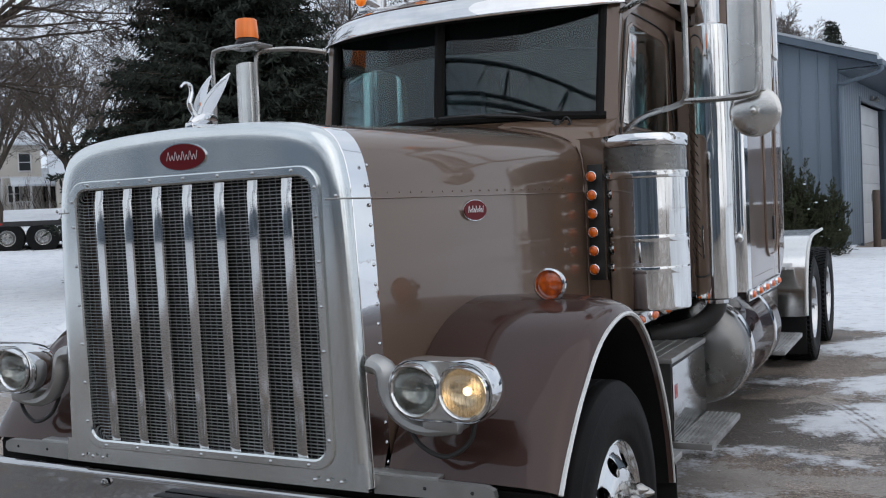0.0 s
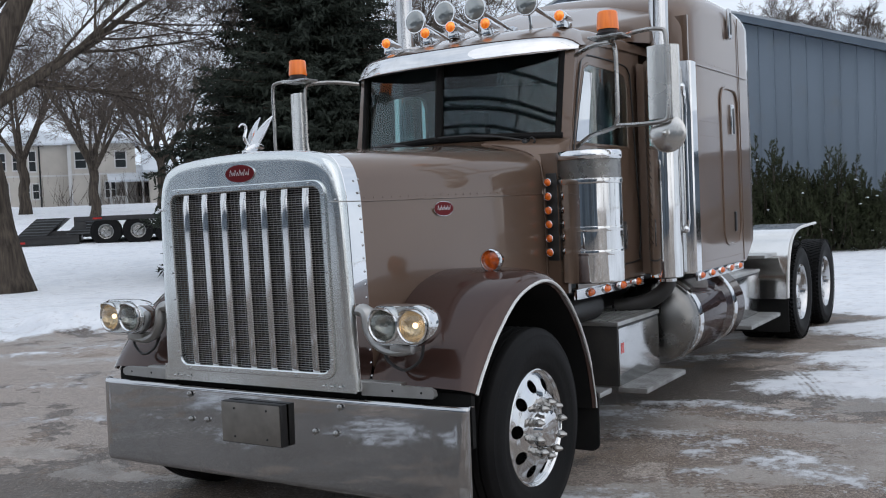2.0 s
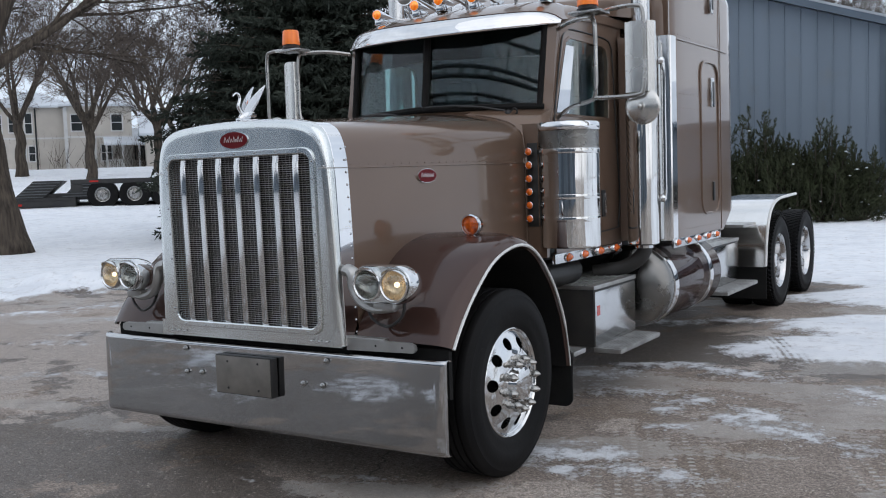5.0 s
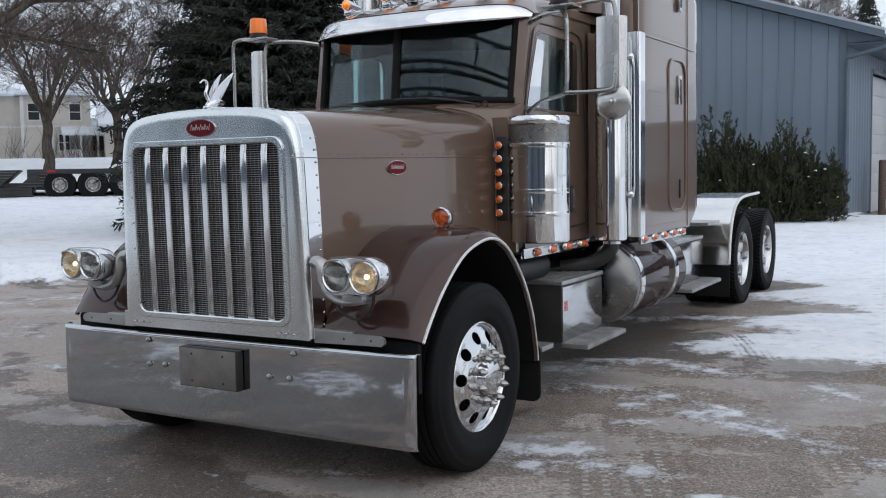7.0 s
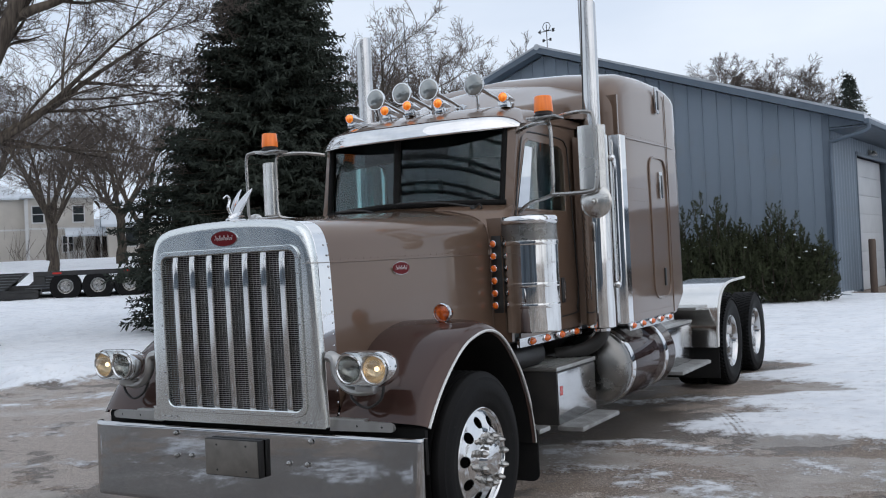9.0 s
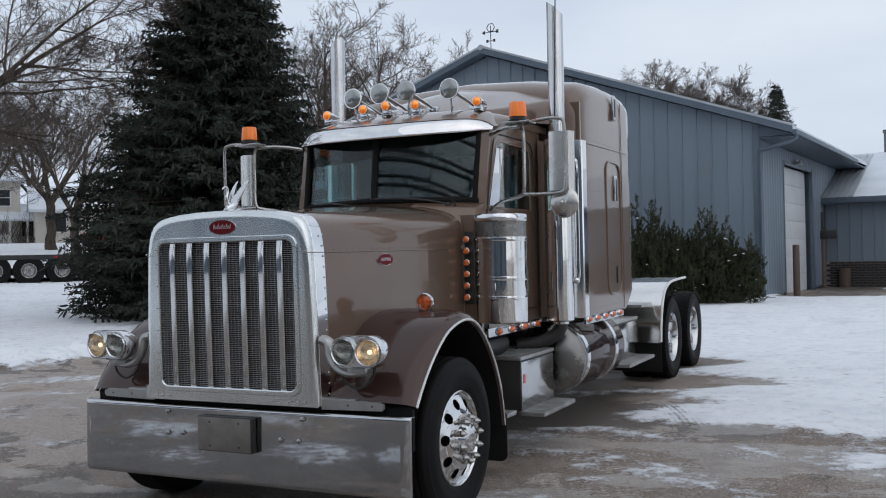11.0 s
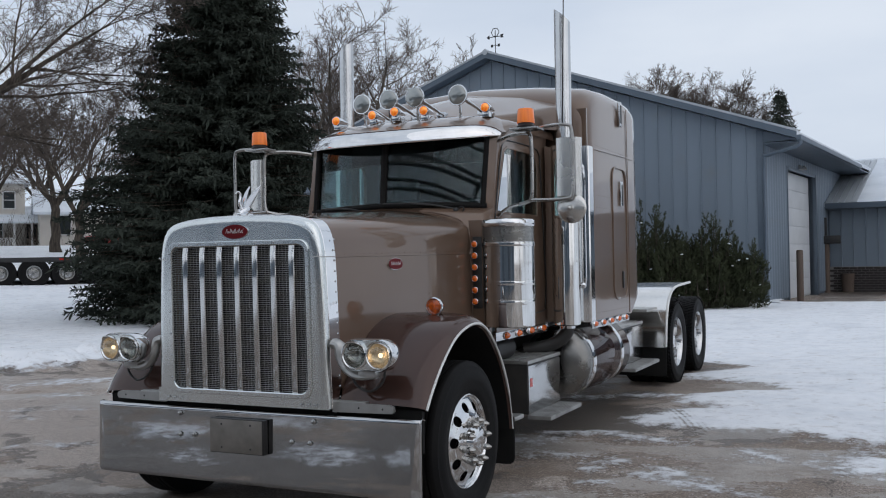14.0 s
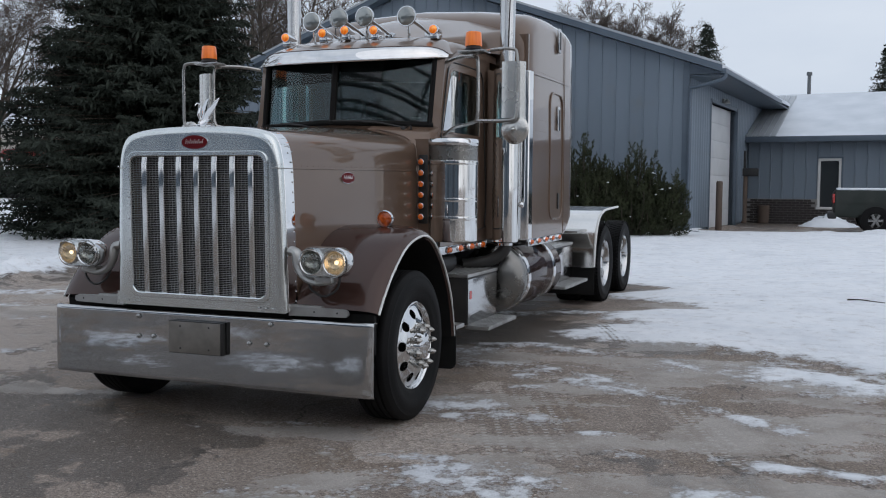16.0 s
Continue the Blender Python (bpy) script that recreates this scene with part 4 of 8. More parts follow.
# steep polished lip that rolls back into a flat top
PROFILE = [(0.0, 0.004, 1.0), (0.004, -0.001, 1.0), (0.012, -0.001, 1.0), (0.045, 0.008, 0.999), (0.075, 0.020, 0.998), (0.097, 0.036, 0.996), (0.113, 0.058, 0.994), (0.130, 0.092, 0.991), (0.148, 0.132, 0.987), (0.166, 0.176, 0.983), (0.184, 0.224, 0.978), (0.201, 0.274, 0.972), (0.217, 0.326, 0.966)]
vis.grid([visor_row(*r) for r in PROFILE[:7]])
visor = part("sun_visor", vis, VISOR, cab, "polished steel sun visor above the windshield", angle=60)
part("visor_seam", Geo().tube([p + V(0, 0, 0.001) for p in visor_row(*PROFILE[6])], 0.0035, 6), PAINT_DARK, visor)
# the upper rows of the same profile, in brown
part("upper_sweep", Geo().grid([visor_row(*r) for r in PROFILE[6:] + [(.229, .366, .960), (.240, .42, .955), (.246, .48, .95)]]), PAINT, cab, "brown upper sweep above the visor lip", angle=60)
under = Geo().grid([[p + V(0, 0.006, 0.004) for p in base], [V(p.x * 0.95, p.y + 0.25, p.z + 0.03) for p in base]])
part("visor_underside", under, BLACK_DULL, visor)

# lamps and markers on the roof
MARK = Geo().lathe([(0.035, -0.02), (0.037, 0.0), (0.035, 0.012), (0.026, 0.028), (0.012, 0.035), (0.0005, 0.037)], FRONT, 18)
MARK_BODY = Geo()
rows = []
for y, w, h in ((-0.012, 0.040, 0.040), (0.0, 0.042, 0.042), (0.05, 0.036, 0.034), (0.13, 0.022, 0.018), (0.19, 0.008, 0.006)):
    rows.append([V(w * math.cos(a), y, max(-0.045, h * math.sin(a))) for a in [2 * math.pi * k / 16 for k in range(16)]])
MARK_BODY.grid(rows, close_u=True, cap0=True, cap1=True)
MARK_BODY.box((-0.03, 0.0, -0.075), (0.03, 0.13, -0.03), 0.005)
me_mark, me_body = MARK.mesh("marker_lens", AMBER_LIT), MARK_BODY.mesh("roof_marker", CHROME)
for x, y, z in ((-0.703, 2.28, 2.785), (-0.241, 2.10, 2.775), (0.0, 2.045, 2.778), (0.241, 2.10, 2.775), (0.703, 2.28, 2.787)):
    ob = part("roof_marker", me_body, None, cab, "bullet-shaped chrome marker with lit amber lens")
    ob.location = (x, y + 0.02, z)
    ln = part("marker_lens", me_mark, None, ob, "lit amber lens")
    ln.location = (0, -0.004, 0)
for x, y, z in ((-0.453, 2.314, 2.913), (-0.123, 2.187, 2.905), (0.123, 2.187, 2.905), (0.453, 2.314, 2.913)):
    m = pose(x, y, z, 90, 0, 0)
    g = Geo().lathe([(0.075, -0.03), (0.084, -0.012), (0.087, 0.0), (0.085, 0.008), (0.078, 0.008)], m, 28)
    g.lathe([(0.075, -0.03), (0.055, -0.06), (0.022, -0.075), (0.0005, -0.078)], m, 20)
    ob = part("roof_lamp", g, CHROME, cab, "round roof lamp with grey glass cover")
    part("lamp_cover", Geo().lathe([(0.080, 0.006), (0.07, 0.016), (0.04, 0.024), (0.0005, 0.027)], m, 24), HORN_LENS, ob, "smoky grey lens")
    rod = Geo().tube([V(x, y + 0.06, z - 0.005), V(x + 0.02, y + 0.35, z - 0.06), V(x + 0.03, y + 0.5, z - 0.10)], [0.02, 0.012, 0.012], 10)
    rod.box((x - 0.01, y + 0.42, 2.76), (x + 0.07, y + 0.5, z - 0.07), 0.008)
    rod.tube([V(x, y + 0.04, z - 0.05), V(x, y + 0.06, 2.72)], 0.012, 8)
    part("lamp_stalk", rod, STEEL, ob)

# wipers
for lo, tip, far in ((V(0.585, 1.975, 1.955), V(0.25, 1.872, 2.005), V(-0.02, 1.832, 2.012)), (V(-0.17, 1.865, 1.950), V(-0.42, 1.915, 1.992), V(-0.62, 1.985, 2.0))):
    wp = Geo()
    wp.tube([lo, mix(lo, tip, 0.5) + V(0, -0.03, 0.012), tip + V(0, -0.016, 0)], 0.010, 6, r_end=0.006)
    wp.tube([mix(lo, tip, 0.6) + V(0, -0.02, 0.012), tip + V(0, -0.012, 0.006), far + V(0, -0.012, 0)], 0.008, 6)
    wp.ball(lo + V(0, -0.02, -0.01), 0.026, 8, 5)
    wp.tube(smooth_line([lo + V(0.03, -0.03, 0), lo + V(0.055, -0.03, 0.02), lo + V(0.07, -0.02, -0.01), lo + V(0.03, -0.02, -0.03)], 3), 0.006, 5)
    part("wiper", wp, BLACK, cab)

# doors with window frame, glass and handle
for s in (1, -1):
    g = Geo()
    X = CAB_X + 0.004
    loop = smooth_line([(0, 2.075, 1.20), (0, 2.075, 1.75), (0, 2.085, 1.95), (0, 2.21, 2.40), (0, 2.27, 2.485), (0, 2.39, 2.515), (0, 2.95, 2.515), (0, 3.08, 2.47), (0, 3.115, 2.35), (0, 3.19, 1.6), (0, 3.22, 1.35), (0, 3.18, 1.16), (0, 3.09, 1.10), (0, 2.17, 1.10), (0, 2.075, 1.20)], 4)
    g.tube([V(s * X, p.y, p.z) for p in loop], 0.006, 6)
    door = part("door_seal", g, BLACK, cab, "black seal round the cab door")
    fr = Geo()
    rows = [[V(s * (CAB_X + o), 2.56 + (y - 2.56) * k, 2.19 + (z - 2.19) * k) for y, z in WIN] for k, o in ((1.07, 0.0), (1.06, 0.005), (1.01, 0.006), (0.995, 0.0))]
    fr.grid(rows, close_u=True)
    part("window_frame", fr, PAINT, cab, "brown window surround")
    pane = Geo().prism(WIN, -0.004, 0.0, Matrix.Translation((s * (CAB_X + 0.003), 0, 0)) @ SIDE)
    ob = part("side_window", pane, GLASS_SIDE, cab, "tinted door window")
    ob.visible_shadow = False
    vent = Geo()
    vent.grid([[V(s * (CAB_X + 0.009), y0, z) for y0 in (a, b)] for a, b, z in ((2.11, 2.30, 1.94), (2.18, 2.345, 2.15), (2.275, 2.41, 2.40))])
    part("vent_window", vent, CHROME, cab, "quarter window reflecting the pale sky")
    h = Geo().box((s * CAB_X - 0.008, 2.86, 1.20), (s * CAB_X + 0.012, 2.93, 1.40), 0.01)
    hd = part("door_handle", h, BLACK, cab, "recessed black door handle")
    part("handle_grip", Geo().box((s * (CAB_X + 0.018) - 0.008, 2.885, 1.225), (s * (CAB_X + 0.018) + 0.008, 2.905, 1.375), 0.006), CHROME, hd)
    # lower strip with four amber markers
    st = Geo().box((s * 0.875 - 0.012, 2.0, 0.925), (s * 0.875 + 0.012, 3.20, 0.992), 0.004)
    stp = part("marker_strip", st, STEEL, truck, "polished strip with amber markers below the door")
    for y in (2.20, 2.47, 2.76, 3.06):
        m = Matrix.Translation((s * 0.887, y, 0.958)) @ pose(0, 0, 0, 0, 90 * s, 0) @ Matrix.Diagonal((0.70, 1.35, 1, 1))
        bz = part("marker_bezel", Geo().lathe([(0.047, 0.0), (0.046, 0.008), (0.042, 0.013), (0.037, 0.010), (0.036, 0.0)], m, 20), CHROME, stp)
        part("marker_lens", Geo().lathe([(0.037, 0.006), (0.033, 0.020), (0.02, 0.030), (0.0005, 0.034)], m, 18), AMBER, bz, "oval amber lens")

# interior: dashboard, wheel, two seats, back wall
inn = Geo().box((-0.84, 2.08, 1.55), (0.84, 2.40, 1.90), 0.05)
inn.box((-0.85, 1.94, 1.0), (0.85, 3.3, 1.06))
part("dashboard", inn, INTERIOR, cab)
for s in (1, -1):
    st = Geo().box((s * 0.42 - 0.25, 2.62, 1.35), (s * 0.42 + 0.25, 3.1, 1.52), 0.05).box((s * 0.42 - 0.24, 2.98, 1.48), (s * 0.42 + 0.24, 3.12, 2.12), 0.05).box((s * 0.42 - 0.13, 3.0, 2.10), (s * 0.42 + 0.13, 3.1, 2.30), 0.05).box((s * 0.42 - 0.2, 2.7, 1.06), (s * 0.42 + 0.2, 3.0, 1.36), 0.03)
    part("seat", st, INTERIOR_LIGHT, cab, "grey cloth seat")
sw = Geo().tube([V(0.42 + 0.22 * math.cos(a), 2.47 + 0.10 * math.sin(a), 1.86 + 0.19 * math.sin(a)) for a in [2 * math.pi * k / 24 for k in range(25)]], 0.014, 8)
sw.tube([(0.42, 2.36, 1.75), (0.42, 2.47, 1.86)], 0.03, 8).tube([(0.21, 2.47, 1.86), (0.63, 2.47, 1.86)], 0.014, 6)
part("steering_wheel", sw, BLACK, cab)
part("cab_lining", Geo().box((-0.86, 3.26, 1.0), (0.86, 3.29, 2.7)), INTERIOR_LIGHT, cab)

# ---- sleeper ----
SLX = 1.205
sl = Geo()
rows = []


def sleeper_half(y, w, z0, zs, zc, r):
    pts = [V(w, y, z0), V(w, y, mix(z0, zs, 0.5)), V(w - 0.01, y, zs - r)]
    for k in range(1, 7):
        a = radians(90 * k / 6)
        pts.append(V(w - 0.01 - r * (1 - math.cos(a)), y, zs - r + r * math.sin(a)))
    pts += [V((w - r) * 0.6, y, mix(zs, zc, 0.6)), V(0, y, zc)]
    return pts + [V(-p.x, p.y, p.z) for p in reversed(pts[:-1])]


for y, w, z0, zs, zc, r in ((3.42, 0.93, 2.60, 2.74, 2.84, 0.08), (3.44, 1.06, 1.5, 2.86, 2.95, 0.14), (3.46, 1.16, 1.0, 2.95, 3.03, 0.18), (3.50, 1.195, 0.985, 3.00, 3.08, 0.2), (3.62, SLX, 0.985, 3.09, 3.17, 0.2), (3.85, SLX, 0.985, 3.15, 3.23, 0.19), (4.3, SLX, 0.985, 3.18, 3.27, 0.18), (4.85, SLX, 0.985, 3.185, 3.275, 0.18), (4.86, SLX, 0.99, 3.185, 3.275, 0.18), (5.02, 1.205, 1.09, 3.165, 3.25, 0.16), (5.14, 1.20, 1.165, 3.12, 3.20, 0.13), (5.19, 1.185, 1.20, 3.08, 3.15, 0.11), (5.21, 1.15, 1.24, 3.02, 3.08, 0.1)):
    rows.append(sleeper_half(y, w, z0, zs, zc, r))
sl.grid(rows, cap1=True)
sl.box((-1.19, 3.46, 0.98), (1.19, 3.49, 2.9))
sl.grid([[V(-1.19, y, z) for y, z in ((3.47, 0.99), (4.85, 0.99), (5.19, 1.22))], [V(1.19, y, z) for y, z in ((3.47, 0.99), (4.85, 0.99), (5.19, 1.22))]], flat=True)
sleeper = part("sleeper", sl, PAINT, truck, "tall brown sleeper box with raised roof", angle=50)
# fairing that climbs from the cab roof to the sleeper roof
fair = Geo()
rows = []
for y, w, zs, zc in ((2.62, 0.55, 2.77, 2.80), (2.8, 0.70, 2.80, 2.89), (3.0, 0.80, 2.84, 2.98), (3.25, 0.92, 2.90, 3.06), (3.5, 1.06, 2.96, 3.11), (3.62, 1.12, 3.0, 3.15)):
    rows.append(sleeper_half(y, w, 2.70, zs, zc, 0.10))
fair.grid(rows, cap0=True)
part("roof_fairing", fair, PAINT, sleeper, angle=60)
for s in (1, -1):
    X = s * (SLX + 0.002)
    sm = Geo()
    sm.tube([V(X, y, z) for y, z in ((3.52, 2.545), (4.78, 2.565), (5.0, 2.56))], 0.005, 6)
    sm.tube([V(s * 1.2, 4.80, 3.06), V(X, 4.79, 2.60), V(X, 4.79, 1.0)], 0.004, 6)
    part("panel_seam", sm, PAINT, sleeper)
    riv = [pose(s * SLX, y, 2.585, 0, 90 * s, 0) for y in [3.56 + 0.075 * k for k in range(16)]]
    riv += [pose(s * SLX, y, z, 0, 90 * s, 0) for z in (2.02, 2.13) for y in [3.58 + 0.09 * k for k in range(7)] + [4.86 + 0.09 * k for k in range(4)]]
    riv += [pose(s * SLX, y, 1.055, 0, 90 * s, 0) for y in [3.52 + 0.06 * k for k in range(22)]]
    at_places("rivet", RIVET_SMALL, PAINT, sleeper, riv)
    # luggage door with its rounded frame and vents
    fr = Geo()
    pts = rounded(0.50, 1.28, 0.13, 6, 4.46, 1.795)
    fr.tube([V(s * (SLX + 0.003), y, z) for y, z in pts] + [V(s * (SLX + 0.003), *pts[0])], 0.011, 6)
    dr = part("sleeper_door", fr, PAINT, sleeper, "rounded luggage door outline on the sleeper")
    for z, h in ((2.185, 0.25), (2.975, 0.25)):
        vg = Geo().box((s * (SLX + 0.008) - 0.014, 4.47, z - h / 2), (s * (SLX + 0.008) + 0.014, 4.55, z + h / 2), 0.012)
        vv = part("side_vent", vg, STEEL, sleeper, "narrow upright chrome-framed vent")
        part("vent_slot", Geo().box((s * (SLX + 0.02) - 0.006, 4.488, z - h * 0.36), (s * (SLX + 0.02) + 0.006, 4.532, z + h * 0.36), 0.004), BLACK, vv)
    part("door_latch", Geo().box((s * (SLX + 0.004) - 0.01, 4.53, 1.255), (s * (SLX + 0.004) + 0.01, 4.575, 1.42), 0.008), BLACK, sleeper, "recessed black latch")
    # bright strip on the front corner
    cs = Geo().grid([[V(s * x, y, z) for x, y in ((1.10, 3.425), (1.19, 3.43), (1.213, 3.45), (1.214, 3.56), (1.207, 3.565))] for z in (0.985, 1.4, 1.9, 2.4, 2.56)])
    part("corner_strip", cs, CHROME, sleeper, "bright chrome strip on the sleeper corner")
    mk = Geo().box((s * 1.208 - 0.010, 3.44, 0.925), (s * 1.208 + 0.010, 4.72, 0.995), 0.004)
    stp = part("marker_strip", mk, STEEL, truck, "polished strip with amber markers below the sleeper")
    for k in range(5):
        y = 3.52 + 0.262 * k
        m = Matrix.Translation((s * 1.218, y, 0.965)) @ pose(0, 0, 0, 0, 90 * s, 0) @ Matrix.Diagonal((0.72, 1.3, 1, 1))
        bz = part("marker_bezel", Geo().lathe([(0.044, 0.0), (0.043, 0.008), (0.039, 0.013), (0.034, 0.010), (0.033, 0.0)], m, 20), CHROME, stp)
        part("marker_lens", Geo().lathe([(0.034, 0.006), (0.030, 0.018), (0.02, 0.028), (0.0005, 0.031)], m, 18), AMBER, bz, "oval amber lens")
    # slotted cover panel between door and stack
    cov = Geo().grid([[V(s * x, y, z) for x, y in ((0.882, 3.20), (0.90, 3.30), (0.93, 3.40), (0.955, 3.43))] for z in (1.0, 1.5, 2.0, 2.55)])
    cp = part("side_cover", cov, PAINT, sleeper, "brown panel behind the door")

# exhaust stacks with heat shields and grab bars
for s in (1, -1):
    cx, cy = (1.08 if s > 0 else -1.115), 3.16
    TOP = 3.56 if s > 0 else 3.50
    g = Geo().lathe([(0.068, 0.95), (0.068, 2.5), (0.070, 3.3), (0.070, TOP)], Matrix.Translation((cx, cy, 0)), 24)
    top = []
    for zc in (TOP, TOP + 0.04):
        top.append([V(cx + 0.070 * math.cos(a), cy + 0.070 * math.sin(a), zc + (0.07 + 0.06 * math.cos(a - radians(200 if s > 0 else -20)) if zc > TOP + 0.01 else 0)) for a in [2 * math.pi * k / 24 for k in range(24)]])
    g.grid(top, close_u=True)
    top2 = [[V(cx + 0.062 * math.cos(a), cy + 0.062 * math.sin(a), z + (0.068 + 0.06 * math.cos(a - radians(200 if s > 0 else -20)) if z > TOP + 0.01 else 0)) for a in [2 * math.pi * k / 24 for k in range(24)]] for z in (3.3, TOP + 0.04)]
    g.grid(top2, close_u=True)
    stack = part("exhaust_pipe", g, STEEL, truck, "tall chrome exhaust stack with slant-cut top", angle=40)
    sh = Geo().lathe([(0.10, 0.975), (0.118, 0.985), (0.118, 2.53), (0.10, 2.545), (0.07, 2.55)], Matrix.Translation((cx, cy - 0.01, 0)), 28)
    part("heat_shield", sh, CANISTER, stack, "bright chrome heat shield")
    me_slot = Geo().tube([V(0.0, -0.012, 0.014), V(0.0, 0.012, -0.014)], 0.0042, 5).mesh("slot", BLACK_DULL)
    for deg in (-158, -140, -122):
        for k in range(22):
            a = radians(deg if s > 0 else -180 - deg)
            ob = part("slot", me_slot, None, stack)
            ob.matrix_basis = Matrix.Translation((cx + 0.1150 * math.cos(a), cy - 0.01 + 0.1150 * math.sin(a), 1.20 + 0.052 * k + 0.0011 * (deg + 158))) @ Matrix.Rotation(a, 4, "Z")
    gb = Geo().tube(smooth_line([(s * 1.15, 3.25, 2.36), (s * 1.215, 3.25, 2.33), (s * 1.22, 3.25, 2.0), (s * 1.22, 3.25, 1.5), (s * 1.215, 3.25, 1.34), (s * 1.15, 3.25, 1.31)], 4), 0.014, 8)
    gb.ball((s * 1.20, 3.25, 1.32), 0.03, 10, 6).ball((s * 1.20, 3.25, 2.35), 0.03, 10, 6)
    part("grab_bar", gb, CHROME, stack)
    el = Geo().tube(smooth_line([(cx, cy, 1.0), (cx, cy, 0.93), (cx - s * 0.05, cy - 0.02, 0.86), (cx - s * 0.16, cy - 0.06, 0.80), (s * 0.72, 3.02, 0.77)], 5), 0.056, 14)
    part("exhaust_elbow", el, FRAME_BLACK, stack, "dark exhaust elbow")

# air cleaners
for s in (1, -1):
    c = Matrix.Translation((s * 0.988, 2.02, 0)) @ Matrix.Diagonal((1.066, 1.066, 1, 1))
    g = Geo().lathe([(0.05, 1.045), (0.183, 1.045), (0.188, 1.048), (0.190, 1.054), (0.190, 1.06), (0.190, 1.69)], c, 48)
    ac = part("air_cleaner", g, CANISTER, truck, "large chrome air cleaner canister beside the hood")
    part("intake_screen", Geo().lathe([(0.188, 1.675), (0.188, 1.81)], c, 48), TUBE_STEEL, ac, "fine perforated intake screen")
    wires = Geo()
    for k in range(22):
        wires.lathe([(0.1885, 1.69 + 0.0055 * k), (0.1905, 1.692 + 0.0055 * k), (0.1885, 1.694 + 0.0055 * k)], c, 40)
    tagged(part("screen_wire", wires, TUBE_STEEL, ac), kind="stuff")
    part("canister_cap", Geo().lathe([(0.192, 1.805), (0.196, 1.812), (0.196, 1.848), (0.188, 1.86), (0.10, 1.872), (0.0005, 1.876)], c, 48), CHROME, ac, "flat chrome cap")
    for z, r in ((1.672, 0.195), (1.378, 0.1902), (1.232, 0.1902)):
        part("clamp_band", Geo().lathe([(0.1898, z - 0.017), (r, z - 0.015), (r + 0.0004, z - 0.012), (r + 0.0004, z + 0.012), (r, z + 0.015), (0.1898, z + 0.017)], c, 48), CANISTER, ac)
    # lamp board beside the hood
    bd = Geo().box((s * 0.79 - 0.038, 1.885, 1.185), (s * 0.79 + 0.038, 1.90, 1.735), 0.006)
    board = part("lamp_board", bd, FRAME_BLACK, truck, "black board with six amber lamps beside the hood")
    for k in range(6):
        z = 1.240 + 0.0872 * k
        m = pose(s * 0.787, 1.885, z, 90, 0, 0) @ Matrix.Diagonal((0.80, 0.80, 0.62, 1))
        bz = part("lamp_bezel", Geo().lathe([(0.018, 0.0), (0.023, 0.020), (0.028, 0.045), (0.031, 0.070), (0.032, 0.078), (0.029, 0.081), (0.026, 0.078)], m, 18), CHROME, board)
        part("lens", Geo().lathe([(0.0275, 0.076), (0.023, 0.087), (0.014, 0.093), (0.0005, 0.095)], m, 16), AMBER, bz, "amber lens")

